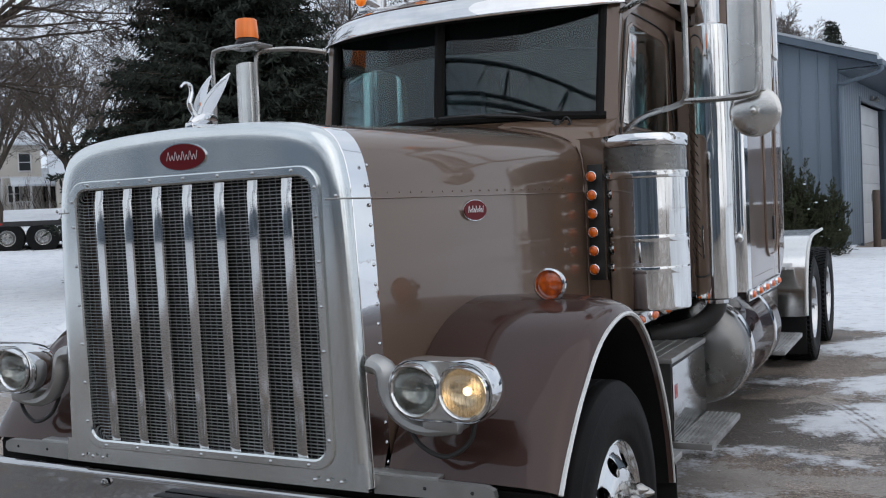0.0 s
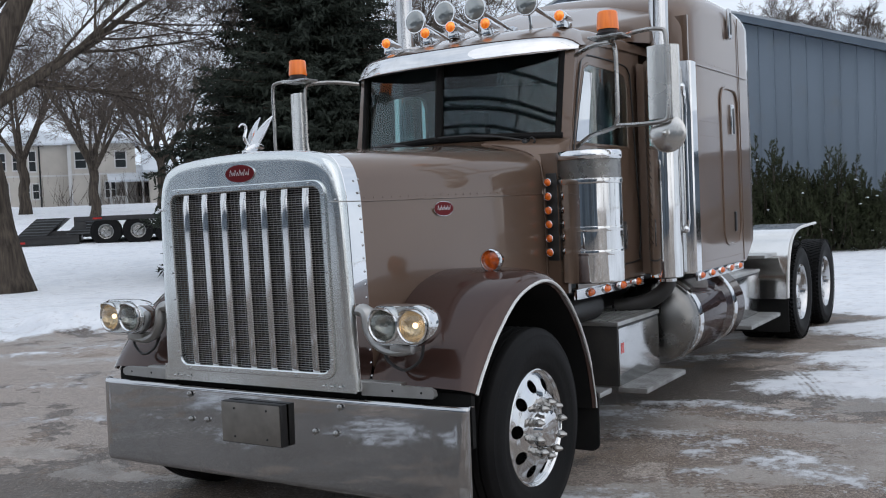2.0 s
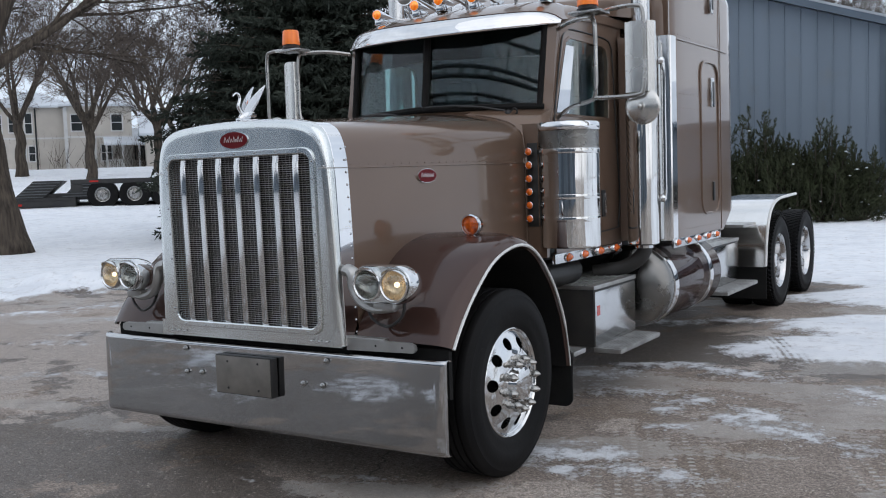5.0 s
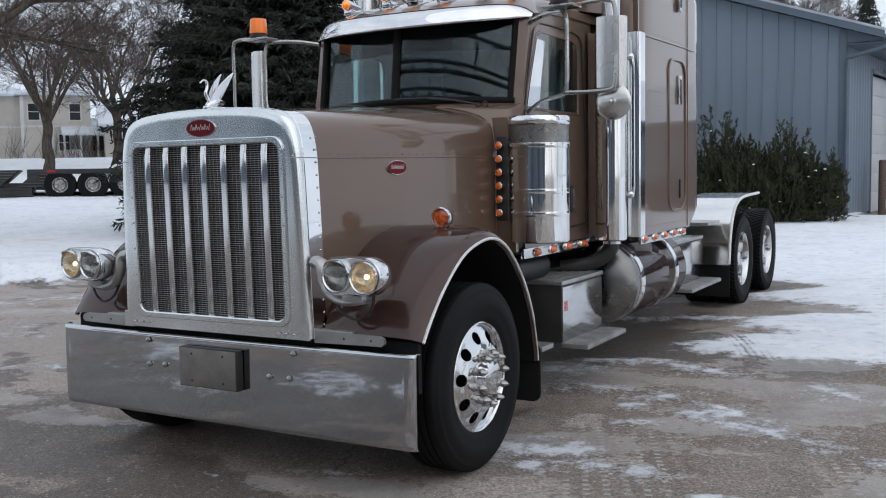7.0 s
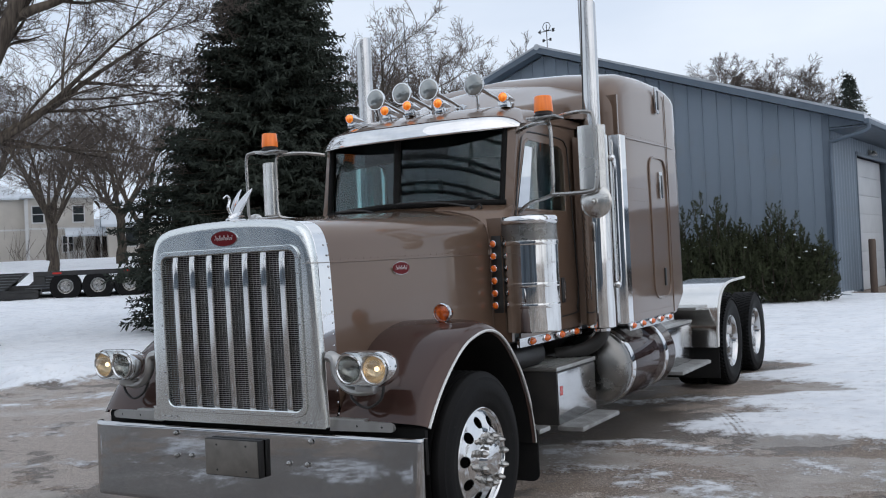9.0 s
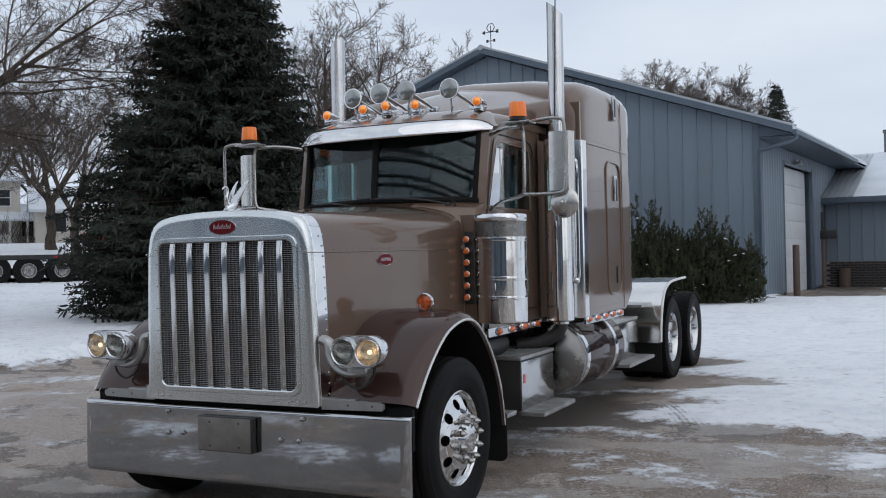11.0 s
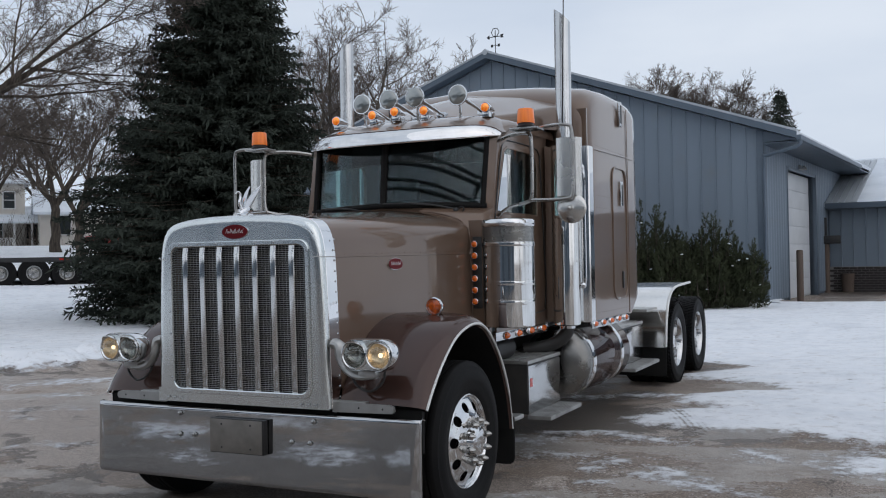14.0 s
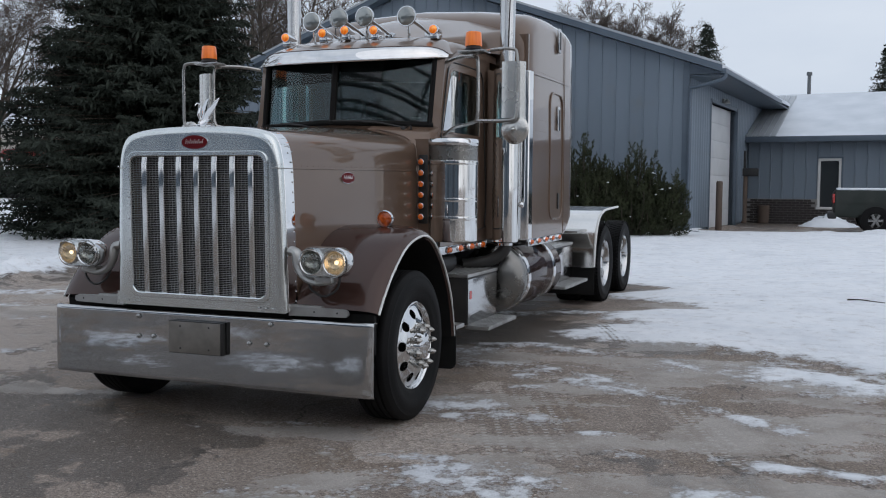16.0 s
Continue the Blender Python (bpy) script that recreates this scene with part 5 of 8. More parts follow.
# mirrors on tube brackets, with beacons
for s in (1, -1):
    tb = Geo()
    tb.tube(smooth_line([(s * 0.87, 2.16, 2.49), (s * 1.0, 2.06, 2.51), (s * 1.16, 1.98, 2.51), (s * 1.215, 1.955, 2.47), (s * 1.22, 1.955, 2.25), (s * 1.215, 1.955, 2.03), (s * 1.16, 1.98, 1.985), (s * 1.0, 2.05, 1.96), (s * 0.87, 2.12, 1.90)], 5), 0.014, 8)
    tb.tube(smooth_line([(s * 1.19, 1.96, 2.52), (s * 1.35, 1.95, 2.545), (s * 1.49, 1.95, 2.545), (s * 1.535, 1.955, 2.50), (s * 1.54, 1.96, 2.25), (s * 1.535, 1.955, 2.04), (s * 1.49, 1.95, 2.0), (s * 1.35, 1.95, 1.995), (s * 1.21, 1.955, 2.0)], 5), 0.013, 8)
    tb.box((s * 1.21 - 0.11, 1.81, 2.515), (s * 1.21 + 0.11, 1.96, 2.532), 0.004)
    mr = part("side_mirror", tb, TUBE_STEEL, truck, "west coast mirror on steel tube bracket")
    turn = Matrix.Translation((1.495, 2.01, 0)) @ Matrix.Rotation(radians(14), 4, "Z") if s > 0 else Matrix.Translation((-1.345, 2.01, 0)) @ Matrix.Rotation(radians(-36), 4, "Z")
    prof = [(-0.095, 0.045), (-0.093, 0.0), (-0.05, -0.035), (-0.018, -0.04), (0.05, -0.04), (0.088, -0.004), (0.093, 0.045)]
    mb = Geo().grid([[turn @ V(s * x, y, z) for x, y in prof] for z in (2.02, 2.025, 2.45, 2.455)], close_u=True, cap0=True, cap1=True, flat=True)
    part("mirror_housing", mb, MIRROR_BACK, mr, "brushed steel mirror back")
    part("mirror_glass", Geo().grid([[turn @ V(s * x, 0.047, z) for x in (-0.085, 0.085)] for z in (2.035, 2.44)]), CHROME, mr)
    cv = Geo().lathe([(0.0005, 0.030), (0.02, 0.030), (0.024, 0.024), (0.06, 0.019), (0.095, 0.010), (0.110, 0.002), (0.114, -0.004), (0.110, -0.010), (0.0005, -0.010)], pose(s * 1.51, 2.0, 1.93, 90, 0, 0), 32)
    cv.ball((s * 1.51, 1.945, 1.93), 0.016, 8, 5)
    part("convex_mirror", cv, MIRROR_BACK, mr, "round convex mirror shell")
    m = Matrix.Translation((s * 1.21, 1.87, 2.532))
    bk = part("warning_beacon", Geo().lathe([(0.0005, 0.0), (0.068, 0.0), (0.07, 0.012), (0.060, 0.02), (0.058, 0.035), (0.0005, 0.035)], m, 24), BLACK, truck, "orange warning beacon on the mirror bracket")
    part("beacon_dome", Geo().lathe([(0.066, 0.034), (0.066, 0.05), (0.060, 0.135), (0.054, 0.142), (0.0005, 0.145)], m, 24), BEACON, bk, "orange ribbed dome")

# tanks, boxes and steps
for s in (1, -1):
    ax = Matrix(((1, 0, 0, s * 0.895), (0, 0, 1, 0), (0, -1, 0, 0.625), (0, 0, 0, 1)))
    prof = [(0.0005, 3.265), (0.12, 3.272), (0.22, 3.298), (0.285, 3.335), (0.315, 3.375), (0.322, 3.40)]
    end = Geo().lathe(prof + [(0.322, 3.50)], ax, 48)
    tank = part("fuel_tank", Geo().lathe([(0.323, 3.45), (0.323, 4.72), (0.30, 4.77), (0.2, 4.82), (0.0005, 4.84)], ax, 48), TANK_PAINT, truck, "round fuel tank painted glossy brown")
    part("tank_end", end, TANK_END, tank, "bare dull aluminium tank end")
    for y in (3.49, 4.42):
        part("tank_strap", Geo().lathe([(0.322, y - 0.045), (0.331, y - 0.043), (0.333, y), (0.331, y + 0.043), (0.322, y + 0.045)], ax, 48), CHROME, tank, "bright chrome strap")
    for y0, y1, z0, z1, lab in ((2.36, 3.15, 0.315, 0.745, "front"), (5.02, 6.1, 0.395, 0.825, "rear")):
        bx = Geo().box((s * 0.78 - 0.22, y0, z0), (s * 0.78 + 0.22, y1, z1 - 0.012), 0.006)
        box = part("step_box", bx, FRAME_BLACK, truck, "step box with polished face and ridged treads")
        part("box_face", Geo().box((s * 1.003 - 0.004, y0 + 0.01, z0 + 0.005), (s * 1.003 + 0.004, y1 - 0.01, z1 - 0.045), 0.003), STEEL, box, "polished steel face")
        part("box_lid", Geo().box((s * 0.78 - 0.23, y0 - 0.008, z1 - 0.030), (s * 0.78 + 0.23, y1 + 0.008, z1), 0.006), ALUMINIUM, box, "ridged aluminium lid")
        sp = Geo().box((s * 1.095 - 0.10, y0 + 0.0, z0 - 0.035), (s * 1.095 + 0.10, y1 - 0.0, z0 - 0.002), 0.004)
        spp = part("step_plate", sp, TREAD, box, "flat serrated aluminium step")
        for k in range(7):
            x = s * (1.015 + 0.026 * k)
            part("tread_ridge", Geo().box((x - 0.005, y0 + 0.02, z0 - 0.004), (x + 0.005, y1 - 0.02, z0 + 0.004)), TREAD, spp)
            x = s * (0.60 + 0.055 * k)
            part("tread_ridge", Geo().box((x - 0.006, y0 + 0.01, z1 - 0.002), (x + 0.006, y1 - 0.01, z1 + 0.004)), TREAD, spp)
    sticker = Geo().box((s * 1.008 - 0.001, 2.40, 0.53), (s * 1.008 + 0.001, 2.455, 0.60))
    part("sticker", sticker, RED_LENS, truck, "small red sticker")
    part("air_tank", Geo().lathe([(0.0005, 1.78), (0.07, 1.79), (0.095, 1.82), (0.10, 1.86), (0.10, 2.55), (0.095, 2.6), (0.0005, 2.63)], Matrix(((1, 0, 0, s * 0.72), (0, 0, 1, 0), (0, -1, 0, 0.83), (0, 0, 0, 1))), 24), BLACK, truck, "black air tank under the cab")
    part("tank_band", Geo().lathe([(0.099, 1.86), (0.104, 1.862), (0.104, 1.93), (0.099, 1.932)], Matrix(((1, 0, 0, s * 0.72), (0, 0, 1, 0), (0, -1, 0, 0.83), (0, 0, 0, 1))), 24), STEEL, truck, "bright band round the air tank")
    # bracket stub behind the flap
    part("step_bracket", Geo().box((s * 1.10 - 0.08, 1.62, 0.39), (s * 1.10 + 0.08, 1.80, 0.42), 0.004), ALUMINIUM, truck)

# half fenders over the drive wheels
for s in (1, -1):
    prof = smooth_line([(0, 6.44, 0.50), (0, 6.48, 0.74), (0, 6.56, 0.93), (0, 6.69, 1.075), (0, 6.90, 1.16), (0, 7.2, 1.195), (0, 7.9, 1.215)], 5)
    g = Geo().grid([[V(s * x, p.y, p.z) for p in prof] for x in (0.56, 0.8, 1.19)])
    g.grid([[V(s * x, p.y + 0.012, p.z - 0.012) for p in prof] for x in (0.56, 0.8, 1.19)])
    rf = part("rear_fender", g, FENDER_ALU, truck, "smooth bright metal half fender over drive wheels")
    part("fender_lip", Geo().tube([V(s * 1.195, p.y, p.z) for p in prof], 0.016, 8), WHITE_TRIM, rf, "white rolled edge")
    part("mud_guard", Geo().box((s * 0.88 - 0.30, 6.53, 0.14), (s * 0.88 + 0.30, 6.545, 0.54), 0.004), BLACK_DULL, rf, "black rubber mud guard")
    part("fender_shelf", Geo().box((s * 0.86 - 0.30, 6.02, 0.93), (s * 0.86 + 0.22, 6.52, 0.96), 0.005), ALUMINIUM, truck, "flat aluminium deck plate")
part("deck_plate", Geo().box((-0.55, 5.35, 1.0), (0.55, 6.5, 1.02), 0.003), TREAD, truck)

# antennas
for p, q in (((-0.80, 3.45, 2.80), (-0.86, 3.47, 3.93)), ((1.46, 1.97, 2.54), (1.505, 1.97, 4.2))):
    part("antenna", Geo().tube([p, mix(V(*p), V(*q), 0.5), q], 0.006, 5, r_end=0.003), FRAME_BLACK, truck, "thin whip antenna")

# ---- ground: one sheet, wet concrete yard, snow on the lawns and in patches ----
def snow_noise(x, y, scale, octaves=4, seed=0.0):
    """Layered smooth noise on arrays, about -0.5 to 0.5."""
    total, amp, f = 0.0, 0.5, 1.0 / scale
    rng = np.random.RandomState(int(seed * 10) + 7)
    for _ in range(octaves):
        table = rng.rand(64, 64)
        u, v = x * f + seed * 3.1, y * f + seed * 1.7
        i, j = np.floor(u).astype(int), np.floor(v).astype(int)
        a, b = u - i, v - j
        a, b = a * a * (3 - 2 * a), b * b * (3 - 2 * b)
        g = lambda p, q: table[p % 64, q % 64]
        total = total + amp * ((g(i, j) * (1 - a) + g(i + 1, j) * a) * (1 - b) + (g(i, j + 1) * (1 - a) + g(i + 1, j + 1) * a) * b - 0.5)
        amp, f = amp * 0.5, f * 2.03
    return total


def polygon_distance(x, y, poly):
    """Distance to a polygon's outline, positive inside."""
    best = np.full(x.shape, 1e9)
    inside = np.zeros(x.shape, bool)
    n = len(poly)
    for k in range(n):
        (x0, y0), (x1, y1) = poly[k], poly[(k + 1) % n]
        dx, dy = x1 - x0, y1 - y0
        t = np.clip(((x - x0) * dx + (y - y0) * dy) / (dx * dx + dy * dy), 0, 1)
        best = np.minimum(best, np.hypot(x - x0 - t * dx, y - y0 - t * dy))
        cross = ((y0 > y) != (y1 > y)) & (x < (x1 - x0) * (y - y0) / (y1 - y0 + 1e-12) + x0)
        inside ^= cross
    return np.where(inside, best, -best)


def hill(x, y):
    """The lawn and street beyond it climb gently away from the yard."""
    s = -0.79 * x + 0.61 * y
    yard = np.interp(y, [-14, 0.756, 7.17], [-0.24, -0.100, 0.004])
    return yard + np.interp(s, [19, 24, 30, 37, 45, 54, 64, 90, 200], [0, 0.12, 0.45, 0.80, 1.35, 2.3, 2.95, 3.3, 4.0]) * np.clip((-x - 2) / 10, 0, 1)


FIELD = [(0.6, 9.7), (1.75, 9.15), (1.25, 8.35), (1.15, 7.5), (2.45, 6.79), (1.58, 6.29), (1.32, 5.74), (2.07, 5.33), (1.25, 4.72), (1.36, 4.3), (2.05, 4.04), (3.03, 4.2), (3.7, 4.08), (4.32, 3.73), (6.6, 3.2), (12.42, 1.73), (40, -6), (300, -40), (300, 600), (-400, 600), (-400, 40), (-14, 24), (-6, 13), (-1.4, 10.6)]
LAWN = [(-8.25, -9), (-9.54, -1.76), (-9.93, 2.81), (-8.54, 5.0), (-7.86, 6.11), (-7.95, 7.5), (-7.9, 9.0), (-6.5, 13.0), (-2, 22), (-2, 30), (-400, 60), (-400, -200), (-40, -200), (-16, -40)]
APRON = [(0.2, 27.3), (2.2, 27.2), (6, 28.0), (14, 28.4), (14, 38.2), (0.8, 38.2), (0.9, 36.5), (-0.3, 34.5)]
PATCHES = [(-3.6, -3.2, 0.9, 0.5, 50, 0.72), (-1.0, -2.6, 0.75, 0.32, 35, 0.66), (-0.1, -2.8, 0.5, 0.25, 65, 0.66), (-2.0, -1.9, 0.5, 0.2, 30, 0.6), (-2.8, -4.4, 1.0, 0.4, 20, 0.7), (-4.6, -1.9, 0.9, 0.4, 20, 0.7),
           (3.75, 3.15, 0.75, 0.42, -28, 1.0), (3.35, 1.53, 0.32, 0.13, -30, 0.9), (2.97, 2.24, 0.22, 0.07, -15, 0.7), (1.46, 2.62, 0.55, 0.16, -14, 0.62), (2.24, 2.18, 0.6, 0.13, -27, 0.72), (3.86, 0.48, 0.38, 0.1, 0, 0.85), (4.97, 0.43, 0.7, 0.2, -5, 0.8), (2.08, -0.32, 0.42, 0.26, -20, 0.68), (2.26, -0.61, 0.45, 0.2, -15, 0.60), (1.30, -0.95, 0.4, 0.16, 15, 0.30), (2.43, 0.83, 0.13, 0.06, 10, 0.7), (2.72, 0.41, 0.12, 0.07, -30, 0.7), (3.38, -0.19, 0.3, 0.12, 5, 0.7), (1.53, 2.37, 0.14, 0.1, 20, 0.75), (1.66, 1.95, 0.13, 0.07, 20, 0.7), (1.48, 0.95, 0.1, 0.08, 0, 0.65), (0.54, 3.2, 0.4, 0.25, 0, 0.7), (0.51, 0.37, 0.18, 0.07, 0, 0.5), (-7.65, 3.77, 0.7, 0.22, 25, 0.75), (-5.89, 3.87, 0.7, 0.18, 25, 0.6), (-6.61, 4.91, 0.9, 0.3, 28, 0.7), (-5.06, 2.52, 0.6, 0.15, 25, 0.5), (-3.9, 1.23, 0.5, 0.14, 25, 0.42), (-3.34, 1.63, 0.7, 0.14, 20, 0.45), (-4.91, 3.2, 0.8, 0.15, 22, 0.5), (-5.98, 1.53, 0.9, 0.2, 22, 0.45), (-4.09, -0.29, 0.9, 0.2, 25, 0.4), (5.69, 2.13, 0.9, 0.2, -20, 0.7), (4.66, -0.92, 0.5, 0.15, 10, 0.6)]   # x, y, half length, half width, turn, strength


def axis(lo, hi, fine, far_lo, far_hi):
    pts = list(np.arange(lo, hi, fine))
    d, p = fine, hi
    while p < far_hi:
        pts.append(p)
        d *= 1.075
        p += d
    pts.append(far_hi)
    d, p, left = fine, lo, []
    while p > far_lo:
        d *= 1.075
        p -= d
        left.append(max(p, far_lo))
    return np.array(left[::-1] + pts)


gx, gy = axis(-9.6, 6.2, 0.06, -420, 420), axis(-3.2, 10.5, 0.06, -260, 640)
X, Y = np.meshgrid(gx, gy)
field, lawn, apron = polygon_distance(X, Y, FIELD), polygon_distance(X, Y, LAWN), polygon_distance(X, Y, APRON)
rough_edge = snow_noise(X, Y * 1.6, 1.1, 5, 1)
cover = np.maximum(np.clip(0.5 + (field + rough_edge * 1.1) / 0.5, 0, 1), np.clip(0.5 + (lawn + rough_edge * 0.9) / 0.5, 0, 1))
cover = np.where(apron > 0, np.minimum(cover, np.clip(0.35 - (apron + rough_edge) / 0.7, 0, 1)), cover)
crumble = snow_noise(X, Y * 1.3, 0.42, 4, 9)
for px, py, a, b, turn, strength in PATCHES:
    c, s = math.cos(radians(turn)), math.sin(radians(turn))
    u, v = (X - px) * c + (Y - py) * s, -(X - px) * s + (Y - py) * c
    d = 1 - np.sqrt((u / a) ** 2 + (v / b) ** 2)
    cover = np.maximum(cover, np.clip(strength * 0.86 * np.clip(0.5 + d * 0.8 + rough_edge * 1.0 + crumble * 1.6, 0, 1), 0, 1))


def line_distance(points):
    """Distance to an open line of points."""
    best = np.full(X.shape, 1e9)
    for (x0, y0), (x1, y1) in zip(points, points[1:]):
        dx, dy = x1 - x0, y1 - y0
        t = np.clip(((X - x0) * dx + (Y - y0) * dy) / (dx * dx + dy * dy), 0, 1)
        best = np.minimum(best, np.hypot(X - x0 - t * dx, Y - y0 - t * dy))
    return best


# thin crumbled ridges of ice left by wheels
for points, width, strength in ((((0.9, 2.72), (1.4, 2.73), (1.78, 2.67), (2.19, 2.35), (2.47, 2.12), (2.75, 2.0)), 0.16, 0.46), (((0.4, 3.3), (0.75, 3.6), (1.2, 3.75), (1.9, 3.55)), 0.12, 0.44), (((1.0, 1.1), (1.5, 1.25), (2.1, 1.0)), 0.13, 0.36),
                                (((2.6, 3.2), (3.4, 2.9), (4.6, 2.3), (6, 1.6)), 0.2, 0.44), (((0.2, 5.6), (0.9, 5.9), (1.5, 6.1)), 0.15, 0.5)):
    cover = np.maximum(cover, np.clip(strength * (1.15 - line_distance(points) / width * 0.55) + crumble * 0.9 + rough_edge * 0.5, 0, 0.66) * (line_distance(points) < width * 2.2))
track = np.maximum(np.exp(-(line_distance([(1.58, 5.1), (1.80, 4.5), (2.03, 4.03)]) / 0.13) ** 4), 0.0)
cleats = np.zeros(X.shape)
for a, b in (((1.48, 1.7), (1.98, 0.2)), ((1.84, 1.7), (2.3, 0.3)), ((2.9, 1.6), (3.3, 0.5)), ((-3.4, -0.4), (-2.2, -2.4))):
    cleats = np.maximum(cleats, np.exp(-(line_distance([a, b]) / 0.15) ** 4))
frost = np.clip(0.34 + 1.5 * snow_noise(X * 0.8 + Y * 0.35, Y * 1.8 - X * 0.5, 0.9, 5, 3), 0, 1)
front_dry = np.clip((1.0 - X) / 0.5, 0, 1) * np.clip((0.3 - Y) / 0.6, 0, 1)
frost = np.clip(frost - 0.4 * front_dry + 0.10 * np.clip((X - 1.2) / 0.6, 0, 1), 0, 1)
left_zone = np.clip((-X - 1.9) / 0.8, 0, 1) * np.clip((Y + 0.4) / 1.0, 0, 1)
right_zone = np.clip((X - 0.9) / 0.6, 0, 1)
# below the truck: wet concrete, with the truck's shade put into the colour
under = np.exp(-(X / 1.25) ** 4) * ((Y > -0.3) & (Y < 9.5))
front_zone = np.clip((0.9 - X) / 0.5, 0, 1) * np.clip((X + 3.2) / 1.0, 0, 1) * np.clip((0.3 - Y) / 0.6, 0, 1) * np.clip((Y + 6.0) / 1.0, 0, 1)
dryness = 0.26 + 0.05 * np.clip((-1.6 - Y) / 0.6, 0, 1) - 0.22 * front_zone + 0.5 * np.exp(-((X - 1.32) / 0.40) ** 2 - ((Y - 0.25) / 0.42) ** 2) + 0.32 * left_zone + 0.11 * right_zone - 0.10 * under + 0.5 * snow_noise(X, Y, 2.2, 5, 5)
wet_and_shade = np.clip(0.36 + 1.5 * snow_noise(X, Y, 2.0, 5, 11) + 0.25 * under + 0.42 * front_zone + 0.20 * left_zone + 0.10 * right_zone, 0, 1)
solid = np.clip(cover, 0, 1) ** 1.5
deep = np.clip(np.maximum(field, lawn) / 4, 0, 1)
Z = hill(X, Y) + solid * (0.022 + 0.05 * deep) + solid * deep * 0.16 * snow_noise(X, Y, 3.0, 4, 2) + solid * 0.02 * snow_noise(X, Y, 0.5, 3, 4)
bank = np.exp(-((lawn - 0.9) / 0.8) ** 2) * (X < -5)
Z += bank * (0.08 + 0.62 * np.clip(snow_noise(X, Y, 0.8, 5, 6) + 0.06, 0, 1))
Z += np.exp(-((lawn - 0.6) / 0.9) ** 2) * (X < -5) * (0.16 * snow_noise(X, Y, 0.33, 3, 12) + 0.10 * snow_noise(X, Y, 0.14, 2, 13))
ridge_line = np.exp(-((Y - 27.0 - 0.05 * X) / 0.55) ** 2) * np.clip((X + 4) / 2, 0, 1) * (X < 14)
Z += ridge_line * (0.06 + 0.5 * np.clip(snow_noise(X, Y, 0.9, 4, 8), 0, 1))
Z = np.where(apron > 0.3, np.minimum(Z, 0.015), Z)
nx, ny = len(gx), len(gy)
gm = bpy.data.meshes.new("ground")
idx = np.arange(nx * ny).reshape(ny, nx)
quads = np.stack([idx[:-1, :-1], idx[:-1, 1:], idx[1:, 1:], idx[1:, :-1]], -1).reshape(-1, 4)
gm.from_pydata(np.stack([X, Y, Z], -1).reshape(-1, 3).tolist(), [], quads.tolist())
gm.shade_smooth()
for name, data in (("snow", cover), ("frost", frost), ("wet_and_shade", wet_and_shade), ("dryness", dryness), ("track", track), ("cleats", cleats)):
    gm.attributes.new(name, "FLOAT", "POINT").data.foreach_set("value", data.reshape(-1).astype(np.float32))


